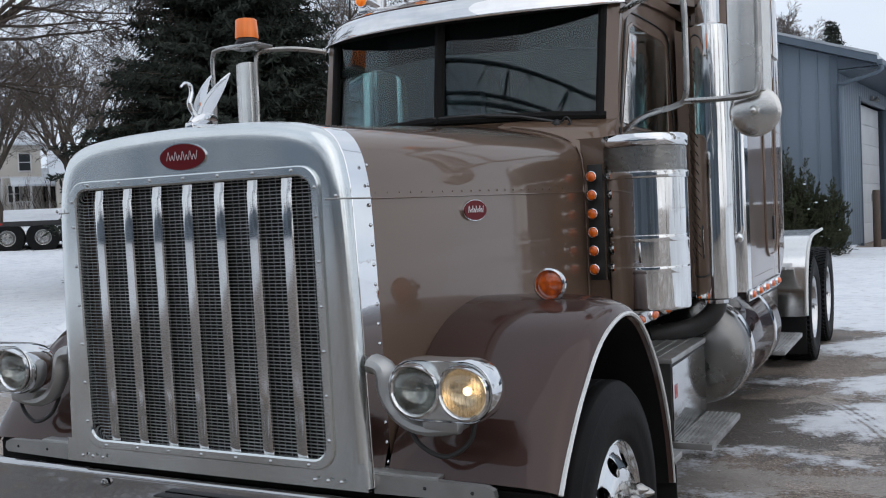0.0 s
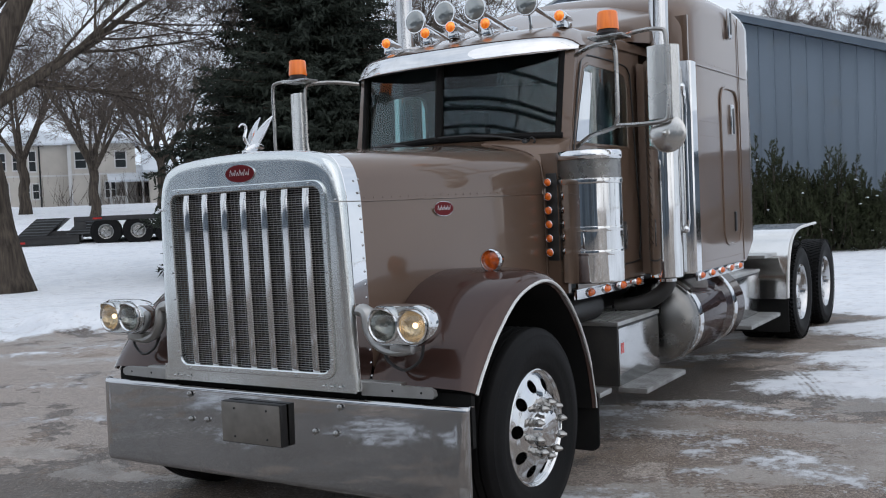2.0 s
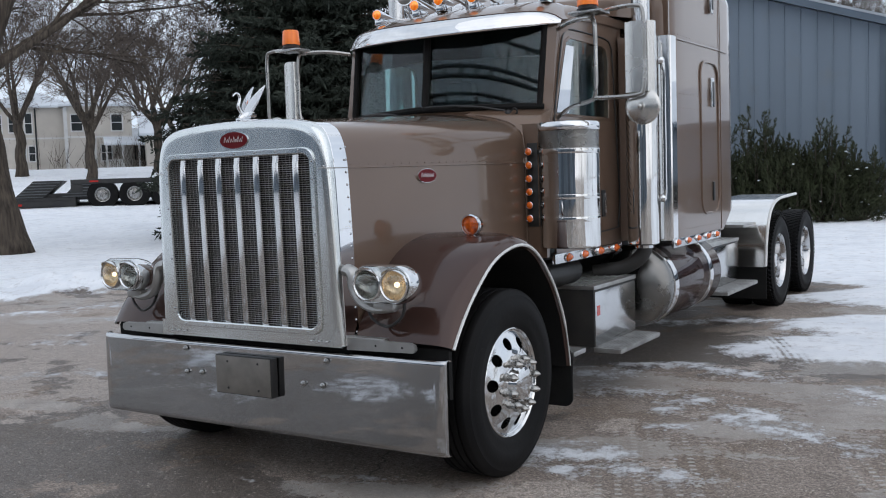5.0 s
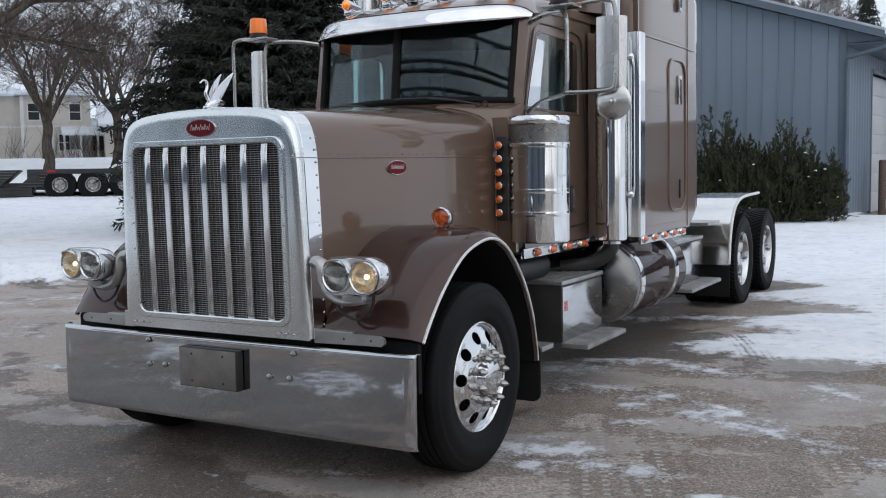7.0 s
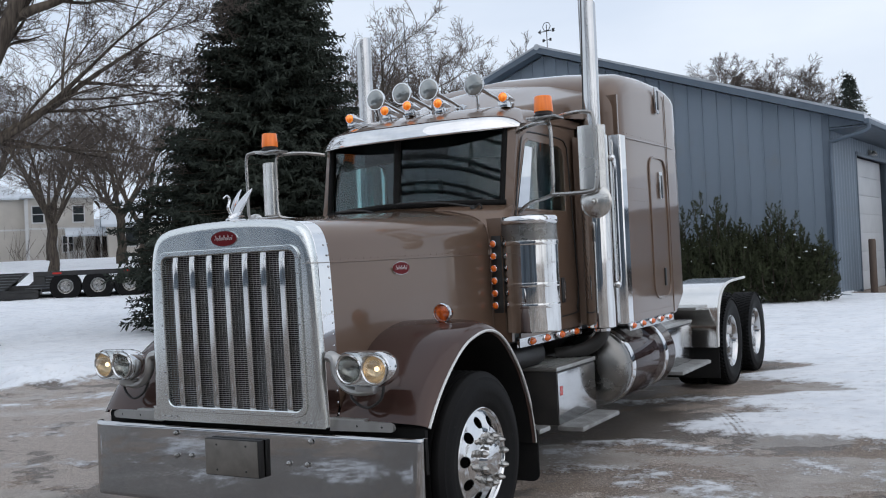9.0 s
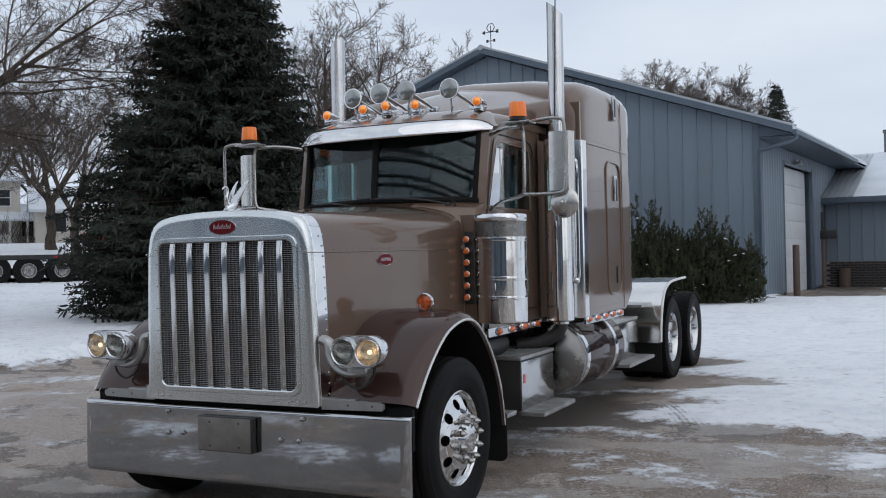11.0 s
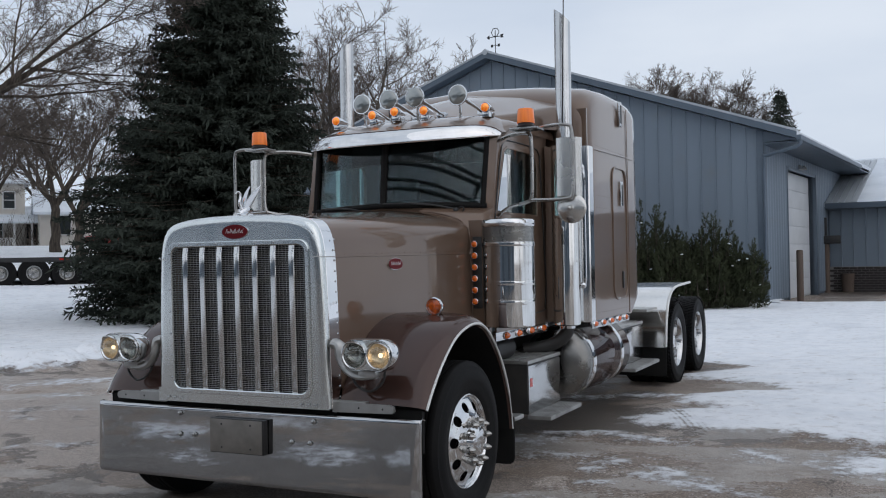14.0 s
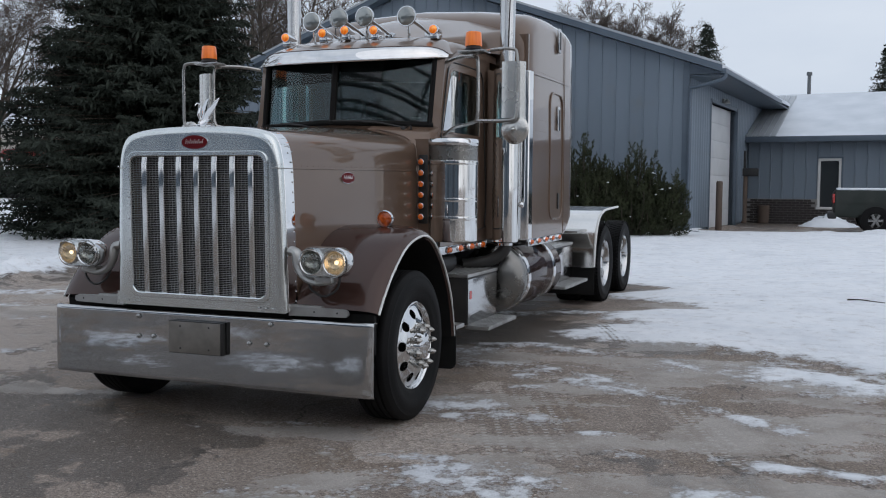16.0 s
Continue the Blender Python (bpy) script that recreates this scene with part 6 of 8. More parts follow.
def ground_material():
    m = bpy.data.materials.new("snowy_concrete_yard")
    m.use_nodes = True
    n, l = m.node_tree.nodes, m.node_tree.links
    b = n["Principled BSDF"]
    co = n.new("ShaderNodeTexCoord")

    def attr(name):
        a = n.new("ShaderNodeAttribute")
        a.attribute_name = name
        return a.outputs["Fac"]

    def noise_tex(scale, detail=6, rough=0.55):
        t = n.new("ShaderNodeTexNoise")
        t.inputs["Scale"].default_value, t.inputs["Detail"].default_value, t.inputs["Roughness"].default_value = scale, detail, rough
        l.new(co.outputs["Object"], t.inputs["Vector"])
        return t.outputs["Fac"]

    def ramp(v, a, b2, lo=0.0, hi=1.0):
        r = n.new("ShaderNodeMapRange")
        r.interpolation_type = "SMOOTHSTEP"
        for k, val in (("From Min", a), ("From Max", b2), ("To Min", lo), ("To Max", hi)):
            r.inputs[k].default_value = val
        l.new(v, r.inputs["Value"])
        return r.outputs["Result"]

    def math_node(op, a, b2):
        r = n.new("ShaderNodeMath")
        r.operation = op
        for k, v in enumerate((a, b2)):
            if isinstance(v, (int, float)):
                r.inputs[k].default_value = v
            else:
                l.new(v, r.inputs[k])
        return r.outputs[0]

    def blend(f, a, b2):
        r = n.new("ShaderNodeMixRGB")
        for k, v in enumerate((f, a, b2)):
            if isinstance(v, tuple):
                r.inputs[k].default_value = (*v, 1)
            elif isinstance(v, (int, float)):
                r.inputs[k].default_value = v
            else:
                l.new(v, r.inputs[k])
        return r.outputs[0]
    fine, mid, big, grit, crumb = noise_tex(16, 8, 0.65), noise_tex(2.4, 9, 0.62), noise_tex(0.5, 6), noise_tex(140, 3, 0.7), noise_tex(42, 5, 0.6)
    stone = blend(ramp(mid, 0.35, 0.66), (0.305, 0.258, 0.222), (0.205, 0.171, 0.146))
    stone = blend(ramp(big, 0.4, 0.65, 0, 0.5), stone, (0.245, 0.205, 0.175))
    sand = ramp(noise_tex(1.1, 8, 0.6), 0.50, 0.58, 0, 0.7)
    stone = blend(sand, stone, (0.200, 0.155, 0.118))
    # dark tone of wet ground, and of the shade painted below the truck
    wet = ramp(math_node("ADD", attr("wet_and_shade"), math_node("MULTIPLY", math_node("SUBTRACT", mid, 0.5), 1.3)), 0.48, 0.535)
    stone = blend(math_node("MULTIPLY", wet, 0.72), stone, (0.074, 0.064, 0.057))
    dry = ramp(math_node("ADD", attr("dryness"), math_node("MULTIPLY", math_node("SUBTRACT", mid, 0.5), 1.3)), 0.485, 0.515)
    stone = blend(math_node("MULTIPLY", dry, 0.9), stone, blend(ramp(fine, 0.35, 0.7), (0.470, 0.415, 0.370), (0.345, 0.298, 0.260)))
    stone = blend(ramp(grit, 0.48, 0.60, 0, 0.6), stone, (0.085, 0.072, 0.06))

    def specks(scale, size, share, colour, strength, base):
        """Scattered single grains, each a small round dot."""
        v = n.new("ShaderNodeTexVoronoi")
        v.inputs["Scale"].default_value = scale
        l.new(co.outputs["Object"], v.inputs["Vector"])
        sep = n.new("ShaderNodeSeparateColor")
        l.new(v.outputs["Color"], sep.inputs[0])
        on = math_node("MULTIPLY", ramp(v.outputs["Distance"], size, size * 0.6), math_node("GREATER_THAN", sep.outputs[0], 1 - share))
        return blend(math_node("MULTIPLY", on, strength), base, colour)
    stone = specks(64, 0.36, 0.16, (0.44, 0.39, 0.33), 0.55, stone)
    stone = specks(74, 0.36, 0.28, (0.045, 0.038, 0.032), 0.7, stone)
    stone = specks(31, 0.20, 0.05, (0.36, 0.32, 0.27), 0.7, stone)
    stone = specks(40, 0.34, 0.18, (0.46, 0.42, 0.37), 0.85, stone)
    stone = specks(110, 0.40, 0.22, (0.52, 0.47, 0.41), 0.6, stone)
    stone = specks(47, 0.30, 0.10, (0.03, 0.027, 0.024), 0.6, stone)
    pebble = n.new("ShaderNodeMixRGB")
    pebble.blend_type = "MULTIPLY"
    pebble.inputs[0].default_value = 1.0
    l.new(stone, pebble.inputs[1])
    l.new(blend(ramp(noise_tex(52, 5, 0.8), 0.36, 0.64), (0.62, 0.595, 0.58), (1.58, 1.53, 1.51)), pebble.inputs[2])
    stone = pebble.outputs[0]
    sxyz = n.new("ShaderNodeSeparateXYZ")
    l.new(co.outputs["Object"], sxyz.inputs[0])
    across = math_node("ADD", math_node("MULTIPLY", sxyz.outputs[0], 0.925), math_node("MULTIPLY", sxyz.outputs[1], 0.38))
    along = math_node("SUBTRACT", math_node("MULTIPLY", sxyz.outputs[1], 0.925), math_node("MULTIPLY", sxyz.outputs[0], 0.38))
    ribs = math_node("SINE", math_node("MULTIPLY", across, 115.0), 0)
    lugs = math_node("MULTIPLY", ramp(math_node("SINE", math_node("MULTIPLY", across, 62.0), 0), 0.2, 0.7), ramp(math_node("SINE", math_node("MULTIPLY", along, 95.0), 0), 0.0, 0.6))
    stone = blend(math_node("MULTIPLY", math_node("MULTIPLY", lugs, attr("cleats")), ramp(fine, 0.36, 0.52, 0, 0.95)), stone, (0.50, 0.48, 0.45))
    crack_t = n.new("ShaderNodeTexVoronoi")
    crack_t.feature = "DISTANCE_TO_EDGE"
    crack_t.inputs["Scale"].default_value = 0.22
    warp = n.new("ShaderNodeVectorMath")
    warp.operation = "MULTIPLY_ADD"
    wtex = n.new("ShaderNodeTexNoise")
    wtex.inputs["Scale"].default_value, wtex.inputs["Detail"].default_value = 1.3, 6
    l.new(co.outputs["Object"], wtex.inputs["Vector"])
    l.new(wtex.outputs["Color"], warp.inputs[0])
    warp.inputs[1].default_value = (1.2, 1.2, 0)
    l.new(co.outputs["Object"], warp.inputs[2])
    l.new(warp.outputs[0], crack_t.inputs["Vector"])
    crack = ramp(crack_t.outputs["Distance"], 0.0008, 0.0030, 0.6, 0.0)
    stone = blend(crack, stone, (0.035, 0.03, 0.026))
    frosty = ramp(math_node("ADD", attr("frost"), math_node("ADD", math_node("MULTIPLY", fine, 0.5), math_node("MULTIPLY", crumb, 0.3))), 0.87, 0.93, 0, 0.62)
    stone = blend(frosty, stone, blend(ramp(mid, 0.4, 0.65), (0.48, 0.45, 0.42), (0.33, 0.292, 0.258)))
    jag = math_node("ADD", math_node("MULTIPLY", math_node("SUBTRACT", noise_tex(6.5, 3, 0.5), 0.5), 1.5), math_node("ADD", math_node("MULTIPLY", math_node("SUBTRACT", fine, 0.5), 0.9), math_node("ADD", math_node("MULTIPLY", math_node("SUBTRACT", crumb, 0.5), 0.6), math_node("MULTIPLY", math_node("SUBTRACT", mid, 0.5), 0.5))))
    cov = math_node("SUBTRACT", math_node("ADD", attr("snow"), jag), math_node("MULTIPLY", attr("track"), ramp(ribs, -0.5, 0.8, 0.10, 0.34)))
    chip_v = n.new("ShaderNodeTexVoronoi")
    chip_v.inputs["Scale"].default_value = 21.0
    l.new(co.outputs["Object"], chip_v.inputs["Vector"])
    chip_c = n.new("ShaderNodeSeparateColor")
    l.new(chip_v.outputs["Color"], chip_c.inputs[0])
    chips = math_node("MULTIPLY", ramp(chip_v.outputs["Distance"], 0.36, 0.28), math_node("GREATER_THAN", math_node("ADD", chip_c.outputs[0], ramp(attr("snow"), 0.03, 0.40, -0.25, 0.40)), 0.95))
    mask = math_node("ADD", ramp(cov, 0.38, 0.42, 0, 0.42), ramp(cov, 0.53, 0.58, 0, 0.58))
    mask = math_node("MAXIMUM", mask, math_node("MULTIPLY", chips, 0.8))
    mask = math_node("MULTIPLY", mask, ramp(attr("snow"), 0.40, 0.85, 0.82, 1.0))
    snowc = blend(ramp(mid, 0.35, 0.7), (0.89, 0.91, 0.94), (0.81, 0.84, 0.88))
    snowc = blend(ramp(cov, 0.5, 0.95, 0.5, 0.0), snowc, (0.46, 0.46, 0.47))
    snowc = blend(ramp(noise_tex(0.9, 10, 0.68), 0.49, 0.66, 0, 0.42), snowc, (0.62, 0.65, 0.70))
    dirt = ramp(noise_tex(5, 10, 0.72), 0.54, 0.70, 0, 0.5)
    snowc = blend(dirt, snowc, (0.48, 0.45, 0.42))
    l.new(blend(mask, stone, snowc), b.inputs["Base Color"])
    rough = math_node("SUBTRACT", math_node("SUBTRACT", 0.68, math_node("MULTIPLY", wet, 0.30)), math_node("MULTIPLY", frosty, 0.15))
    rr = n.new("ShaderNodeMix")
    l.new(mask, rr.inputs[0])
    l.new(rough, rr.inputs[2])
    rr.inputs[3].default_value = 0.7
    l.new(rr.outputs[0], b.inputs["Roughness"])
    b.inputs["Specular IOR Level"].default_value = 0.5
    bu = n.new("ShaderNodeBump")
    bu.inputs["Strength"].default_value, bu.inputs["Distance"].default_value = 0.8, 0.025
    lumps = math_node("MULTIPLY", mask, math_node("ADD", math_node("MULTIPLY", mid, 2.2), math_node("MULTIPLY", noise_tex(7, 6, 0.6), 1.1)))
    l.new(math_node("ADD", math_node("ADD", lumps, math_node("MULTIPLY", mask, 0.9)), math_node("ADD", math_node("ADD", math_node("MULTIPLY", fine, 0.35), math_node("MULTIPLY", crumb, 0.25)), math_node("MULTIPLY", grit, 0.45))), bu.inputs["Height"])
    l.new(bu.outputs["Normal"], b.inputs["Normal"])
    return m


gm.materials.append(ground_material())
tagged(part("ground", gm, None), "wet concrete yard with patches of trampled snow and snowy lawns", "ground", kind="structure")

# ---- materials of the surroundings ----
STEEL_BLUE = material("blue_grey_steel_siding", (0.175, 0.215, 0.26), 0.45, 0.1, (0.145, 0.18, 0.22), 0.8, 7, 0.7, rough2=0.55, bump=0.03, bump_scale=4, stretch=(1, 1, 0.25), random_amount=0.04, dirt=(0.17, 0.18, 0.185), dirt_low=0.55, dirt_high=0.85)
STEEL_TRIM = material("slate_blue_trim", (0.10, 0.13, 0.165), 0.45, 0.1, (0.08, 0.105, 0.135), 2, 6, 0.7)
ROOF_SNOW = material("snowy_metal_roof", (0.66, 0.70, 0.75), 0.6, 0, (0.5, 0.55, 0.6), 0.9, 8, 0.7, bump=0.2, bump_scale=6)
ROOF_METAL = material("weathered_metal_roof", (0.35, 0.38, 0.41), 0.5, 0.3, (0.5, 0.53, 0.56), 1.5, 8, 0.8, stretch=(1, 0.2, 1))
DOOR_WHITE = material("white_door_paint", (0.62, 0.64, 0.66), 0.5, 0, (0.52, 0.54, 0.56), 1.5, 6, 0.6)
BRICK = material("dark_brick", (0.042, 0.034, 0.032), 0.85, 0, (0.024, 0.021, 0.021), 3, 6, 0.7, bump=0.3)
MORTAR = material("grey_mortar", (0.26, 0.25, 0.24), 0.9, 0, (0.21, 0.205, 0.20), 6, 6, 0.7)
POST_WOOD = material("brown_post", (0.12, 0.085, 0.065), 0.8, 0, (0.08, 0.06, 0.05), 6, 8, 0.8, stretch=(6, 6, 1), bump=0.3)
BARK = material("grey_brown_bark", (0.098, 0.080, 0.064), 0.95, 0, (0.030, 0.025, 0.021), 6, 10, 1.0, bump=1.0, bump_scale=14, stretch=(2.4, 2.4, 0.22), spec=0.2, dirt=(0.17, 0.14, 0.11), dirt_low=0.58, dirt_high=0.72, dirt_scale=0.9)
TWIG = material("brown_twigs", (0.135, 0.112, 0.098), 0.95, 0, (0.075, 0.062, 0.054), 3, 6, 0.8, spec=0.2)
NEEDLE = material("dark_spruce_needles", (0.040, 0.049, 0.037), 0.8, 0, (0.018, 0.024, 0.019), 1.1, 6, 0.9, spec=0.25)
NEEDLE_B = material("pine_shrub_needles", (0.048, 0.056, 0.027), 0.8, 0, (0.020, 0.022, 0.012), 2.4, 6, 0.9, spec=0.25)
SNOW = material("fresh_snow", (0.8, 0.83, 0.87), 0.7, 0, (0.68, 0.72, 0.77), 4, 6, 0.6, bump=0.3, bump_scale=20)
HOUSE_WALL = material("cream_house_siding", (0.52, 0.485, 0.435), 0.8, 0, (0.43, 0.40, 0.36), 1, 6, 0.7)
HOUSE_TRIM = material("white_house_trim", (0.6, 0.6, 0.59), 0.7, 0, (0.5, 0.5, 0.5), 2, 5, 0.6)
HOUSE_DARK = material("dark_window_pane", (0.025, 0.03, 0.033), 0.2, 0, (0.045, 0.05, 0.052), 1, 3, 0.5, spec=0.25)
TRAILER = material("trailer_black", (0.018, 0.018, 0.019), 0.5, 0.1, (0.04, 0.038, 0.036), 3, 6, 0.7)
RED_PAINT = material("red_car_paint", (0.32, 0.025, 0.02), 0.35, 0.1, (0.25, 0.02, 0.02), 2, 4, 0.5, coat=0.8)
PICKUP = material("dark_green_grey_paint", (0.022, 0.028, 0.024), 0.4, 0.2, (0.03, 0.035, 0.03), 2, 6, 0.6, coat=0.12, spec=0.25, dirt=(0.05, 0.05, 0.048), dirt_low=0.5, dirt_high=0.8)
GALV = material("galvanised_steel", (0.16, 0.17, 0.18), 0.55, 0.7, (0.1, 0.105, 0.11), 2, 8, 0.8)

# ---- the steel workshop ----
BL = pose(-0.1, 26.0, 0, 0, 0, -6)
shop = thing("workshop", "blue-grey steel workshop with gable roof beside the yard", "building")
BW, BD, EH, RH = 18.8, 34.0, 5.42, 8.72
slope = (RH - EH) / (BW / 2)
OV, RK = 1.12, 0.45


def roof_z(x):
    return RH - slope * abs(x + BW / 2)


core = Geo()
core.add([BL @ V(*p) for p in ((-0.05, 0.05, 0), (-BW + 0.05, 0.05, 0), (-BW + 0.05, 0.05, EH - 0.03), (-BW / 2, 0.05, RH - 0.03), (-0.05, 0.05, EH - 0.03))], [(0, 1, 2, 3, 4)], True)
core.box((-BW + 0.05, 0.06, 0), (-BW + 0.2, BD, EH), 0, BL).box((-BW, BD - 0.15, 0), (0, BD, EH), 0, BL)
D0, D1, DH = 3.55, 8.25, 4.45
core.box((-0.25, 0.06, 0), (-0.06, D0, EH), 0, BL).box((-0.25, D0, DH), (-0.06, D1, EH), 0, BL).box((-0.25, D1, 0), (-0.06, BD, EH), 0, BL)
wall_core = part("wall", core, STEEL_TRIM, shop)
pw = BW / 40
for k in range(40):
    x0, x1 = -BW + pw * k, -BW + pw * (k + 1)
    g = Geo()
    z0, z1 = roof_z(x0) - 0.02, roof_z(x1) - 0.02
    pts = [(x0, z0), (x1, z1)]
    front = [V(x0 + 0.004, 0, 0.12), V(x1 - 0.045, 0, 0.12), V(x1 - 0.045, 0, mix(z0, z1, 0.9)), V(x0 + 0.004, 0, z0)]
    g.add([BL @ p for p in front] + [BL @ (p + V(0, 0.03, 0)) for p in front], [(0, 1, 2, 3), (0, 4, 5, 1), (1, 5, 6, 2), (2, 6, 7, 3), (3, 7, 4, 0)], True)
    a, b2 = x1 - 0.045, x1 + 0.004
    rib = [[BL @ V(a, 0.0, z) for z in (0.12, mix(z0, z1, 0.9))], [BL @ V(a + 0.012, -0.035, z) for z in (0.12, mix(z0, z1, 0.95))], [BL @ V(b2 - 0.012, -0.035, z) for z in (0.12, z1)], [BL @ V(b2, 0.0, z) for z in (0.12, z1)]]
    g.grid(rib, flat=True)
    part("siding_panel", g, STEEL_BLUE, wall_core)
n_side = 96
sw = BD / n_side
me_side = Geo()
for z0, z1 in ((0.1, EH - 0.02),):
    me_side.grid([[V(0, 0.0, z) for z in (z0, z1)], [V(0, sw * 0.55, z) for z in (z0, z1)], [V(0.03, sw * 0.66, z) for z in (z0, z1)], [V(0.03, sw * 0.88, z) for z in (z0, z1)], [V(0, sw, z) for z in (z0, z1)]], flat=True)
me_side = me_side.mesh("siding_panel", STEEL_BLUE)
me_over = Geo().grid([[V(0, 0.0, z) for z in (DH + 0.02, EH - 0.02)], [V(0, sw * 0.55, z) for z in (DH + 0.02, EH - 0.02)], [V(0.03, sw * 0.66, z) for z in (DH + 0.02, EH - 0.02)], [V(0.03, sw * 0.88, z) for z in (DH + 0.02, EH - 0.02)], [V(0, sw, z) for z in (DH + 0.02, EH - 0.02)]], flat=True).mesh("siding_panel", STEEL_BLUE)
for k in range(n_side):
    y = sw * k
    ob = part("siding_panel", me_over if D0 - 0.3 < y < D1 - 0.05 else me_side, None, wall_core)
    ob.matrix_basis = BL @ pose(-0.03, y, 0)
trim = Geo().box((-0.16, -0.05, 0.05), (0.04, 0.03, EH), 0.01, BL).box((0.0, -0.03, 0.05), (0.045, 0.2, EH), 0.01, BL)
part("corner_trim", trim, STEEL_TRIM, shop)
# roof with overhang, fascia, soffit, snow
rf = Geo()
for s in (1, -1):
    xe = 0 + OV if s > 0 else -BW - OV
    ze = roof_z(0) - slope * OV if True else 0
    rf.add([BL @ V(*p) for p in ((xe, -RK, ze + 0.22), (-BW / 2, -RK, RH + 0.24), (-BW / 2, BD + RK, RH + 0.24), (xe, BD + RK, ze + 0.22),
                                 (xe, -RK, ze + 0.08), (-BW / 2, -RK, RH + 0.1), (-BW / 2, BD + RK, RH + 0.1), (xe, BD + RK, ze + 0.08))],
           [(0, 1, 2, 3), (4, 7, 6, 5), (0, 3, 7, 4), (0, 4, 5, 1), (2, 6, 7, 3)], True)
roof = part("roof", rf, ROOF_SNOW, shop, "snow-dusted metal roof")
ze = EH - slope * OV
for s in (1, -1):
    xe = OV if s > 0 else -BW - OV
    a, b2 = V(xe, -RK - 0.03, ze), V(-BW / 2, -RK - 0.03, RH + 0.02)
    fas = Geo().add([BL @ p for p in (a, b2, b2 + V(0, 0, 0.2), a + V(0, 0, 0.2), a + V(0, 0.05, 0), b2 + V(0, 0.05, 0), b2 + V(0, 0.05, 0.2), a + V(0, 0.05, 0.2))], [(0, 1, 2, 3), (4, 7, 6, 5), (0, 4, 5, 1), (3, 2, 6, 7), (0, 3, 7, 4)], True)
    part("rake_fascia", fas, STEEL_TRIM, shop, "slate blue rake trim")
    fas = Geo().add([BL @ p for p in (V(xe, -RK, ze), V(-BW / 2, -RK, RH + 0.02), V(-BW / 2, 0.02, RH + 0.02), V(xe, 0.02, ze))], [(0, 1, 2, 3)], True)
    part("rake_soffit", fas, STEEL_TRIM, shop)
part("eave_soffit", Geo().box((0.02, 0.0, EH - 0.06 - slope * OV), (OV, BD, EH - 0.02 - slope * OV), 0, BL), STEEL_TRIM, shop)
part("soffit_end", Geo().prism([(0.0, EH - 0.02), (0.0, ze), (OV - 0.02, ze)], -0.02, 0.02, BL @ FRONT), STEEL_TRIM, shop)
edge_g = Geo()
for s in (1, -1):
    xe = OV if s > 0 else -BW - OV
    a, b2 = V(xe, -RK - 0.05, ze + 0.20), V(-BW / 2, -RK - 0.05, RH + 0.22)
    edge_g.add([BL @ p for p in (a, b2, b2 + V(0, 0, 0.07), a + V(0, 0, 0.07), a + V(0, 0.35, 0.02), b2 + V(0, 0.35, 0.02), b2 + V(0, 0.35, 0.09), a + V(0, 0.35, 0.09))], [(0, 1, 2, 3), (3, 2, 6, 7), (0, 3, 7, 4)], True)
part("rake_cap", edge_g, ROOF_METAL, shop, "pale metal rake cap")
gut = Geo().box((OV - 0.02, -RK, ze - 0.05), (OV + 0.12, 11.6, ze + 0.1), 0.02, BL)
part("gutter", gut, STEEL_TRIM, shop, "slate blue eave gutter")
dsp = Geo().tube([BL @ V(*p) for p in smooth_line([(OV + 0.05, -0.32, ze - 0.03), (OV + 0.0, -0.32, ze - 0.22), (0.25, -0.2, ze - 0.42), (0.10, -0.12, ze - 0.6), (0.10, -0.12, 2.5), (0.10, -0.12, 0.25), (0.22, -0.2, 0.08), (0.5, -0.35, 0.05)], 4)], 0.06, 8)
part("downspout", dsp, STEEL_TRIM, shop, "blue downspout at the corner")
ridge_cap = Geo().tube([BL @ V(-BW / 2, -RK - 0.06, RH + 0.22), BL @ V(-BW / 2, BD, RH + 0.22)], 0.11, 8)
part("ridge_cap", ridge_cap, ROOF_METAL, shop)
# weather vane
wv = Geo()
c = V(-BW / 2, 0.3, RH + 0.2)
wv.tube([BL @ c, BL @ (c + V(0, 0, 0.95))], 0.015, 6)
wv.tube([BL @ (c + V(-0.30, 0, 0.72)), BL @ (c + V(0.30, 0, 0.72))], 0.014, 6).tube([BL @ (c + V(-0.16, 0, 0.40)), BL @ (c + V(0.16, 0, 0.40))], 0.012, 6)
for k in range(6):
    a, b2 = radians(60 * k), radians(60 * k + 60)
    wv.tube([BL @ (c + V(0.16 * math.cos(a), 0, 0.88 + 0.16 * math.sin(a))), BL @ (c + V(0.16 * math.cos(b2), 0, 0.88 + 0.16 * math.sin(b2)))], 0.014, 5)
wv.prism([(-0.36, 0.72), (-0.24, 0.80), (-0.24, 0.64)], -0.008, 0.008, BL @ Matrix.Translation(c) @ FRONT).prism([(0.22, 0.66), (0.34, 0.66), (0.30, 0.72), (0.34, 0.78), (0.22, 0.78)], -0.008, 0.008, BL @ Matrix.Translation(c) @ FRONT)
wv.box((c.x - 0.18, c.y - 0.01, c.z + 0.35), (c.x - 0.1, c.y + 0.01, c.z + 0.45), 0, BL).box((c.x + 0.1, c.y - 0.01, c.z + 0.35), (c.x + 0.18, c.y + 0.01, c.z + 0.45), 0, BL)
tagged(part("weather_vane", wv, BLACK), "black iron weather vane on the gable peak", "weather vane")
# overhead door
dg = Geo().box((-0.30, D0, 0), (-0.24, D1, DH), 0, BL)
odoor = tagged(part("overhead_door", dg, DOOR_WHITE), "closed white sectional overhead door", "door")
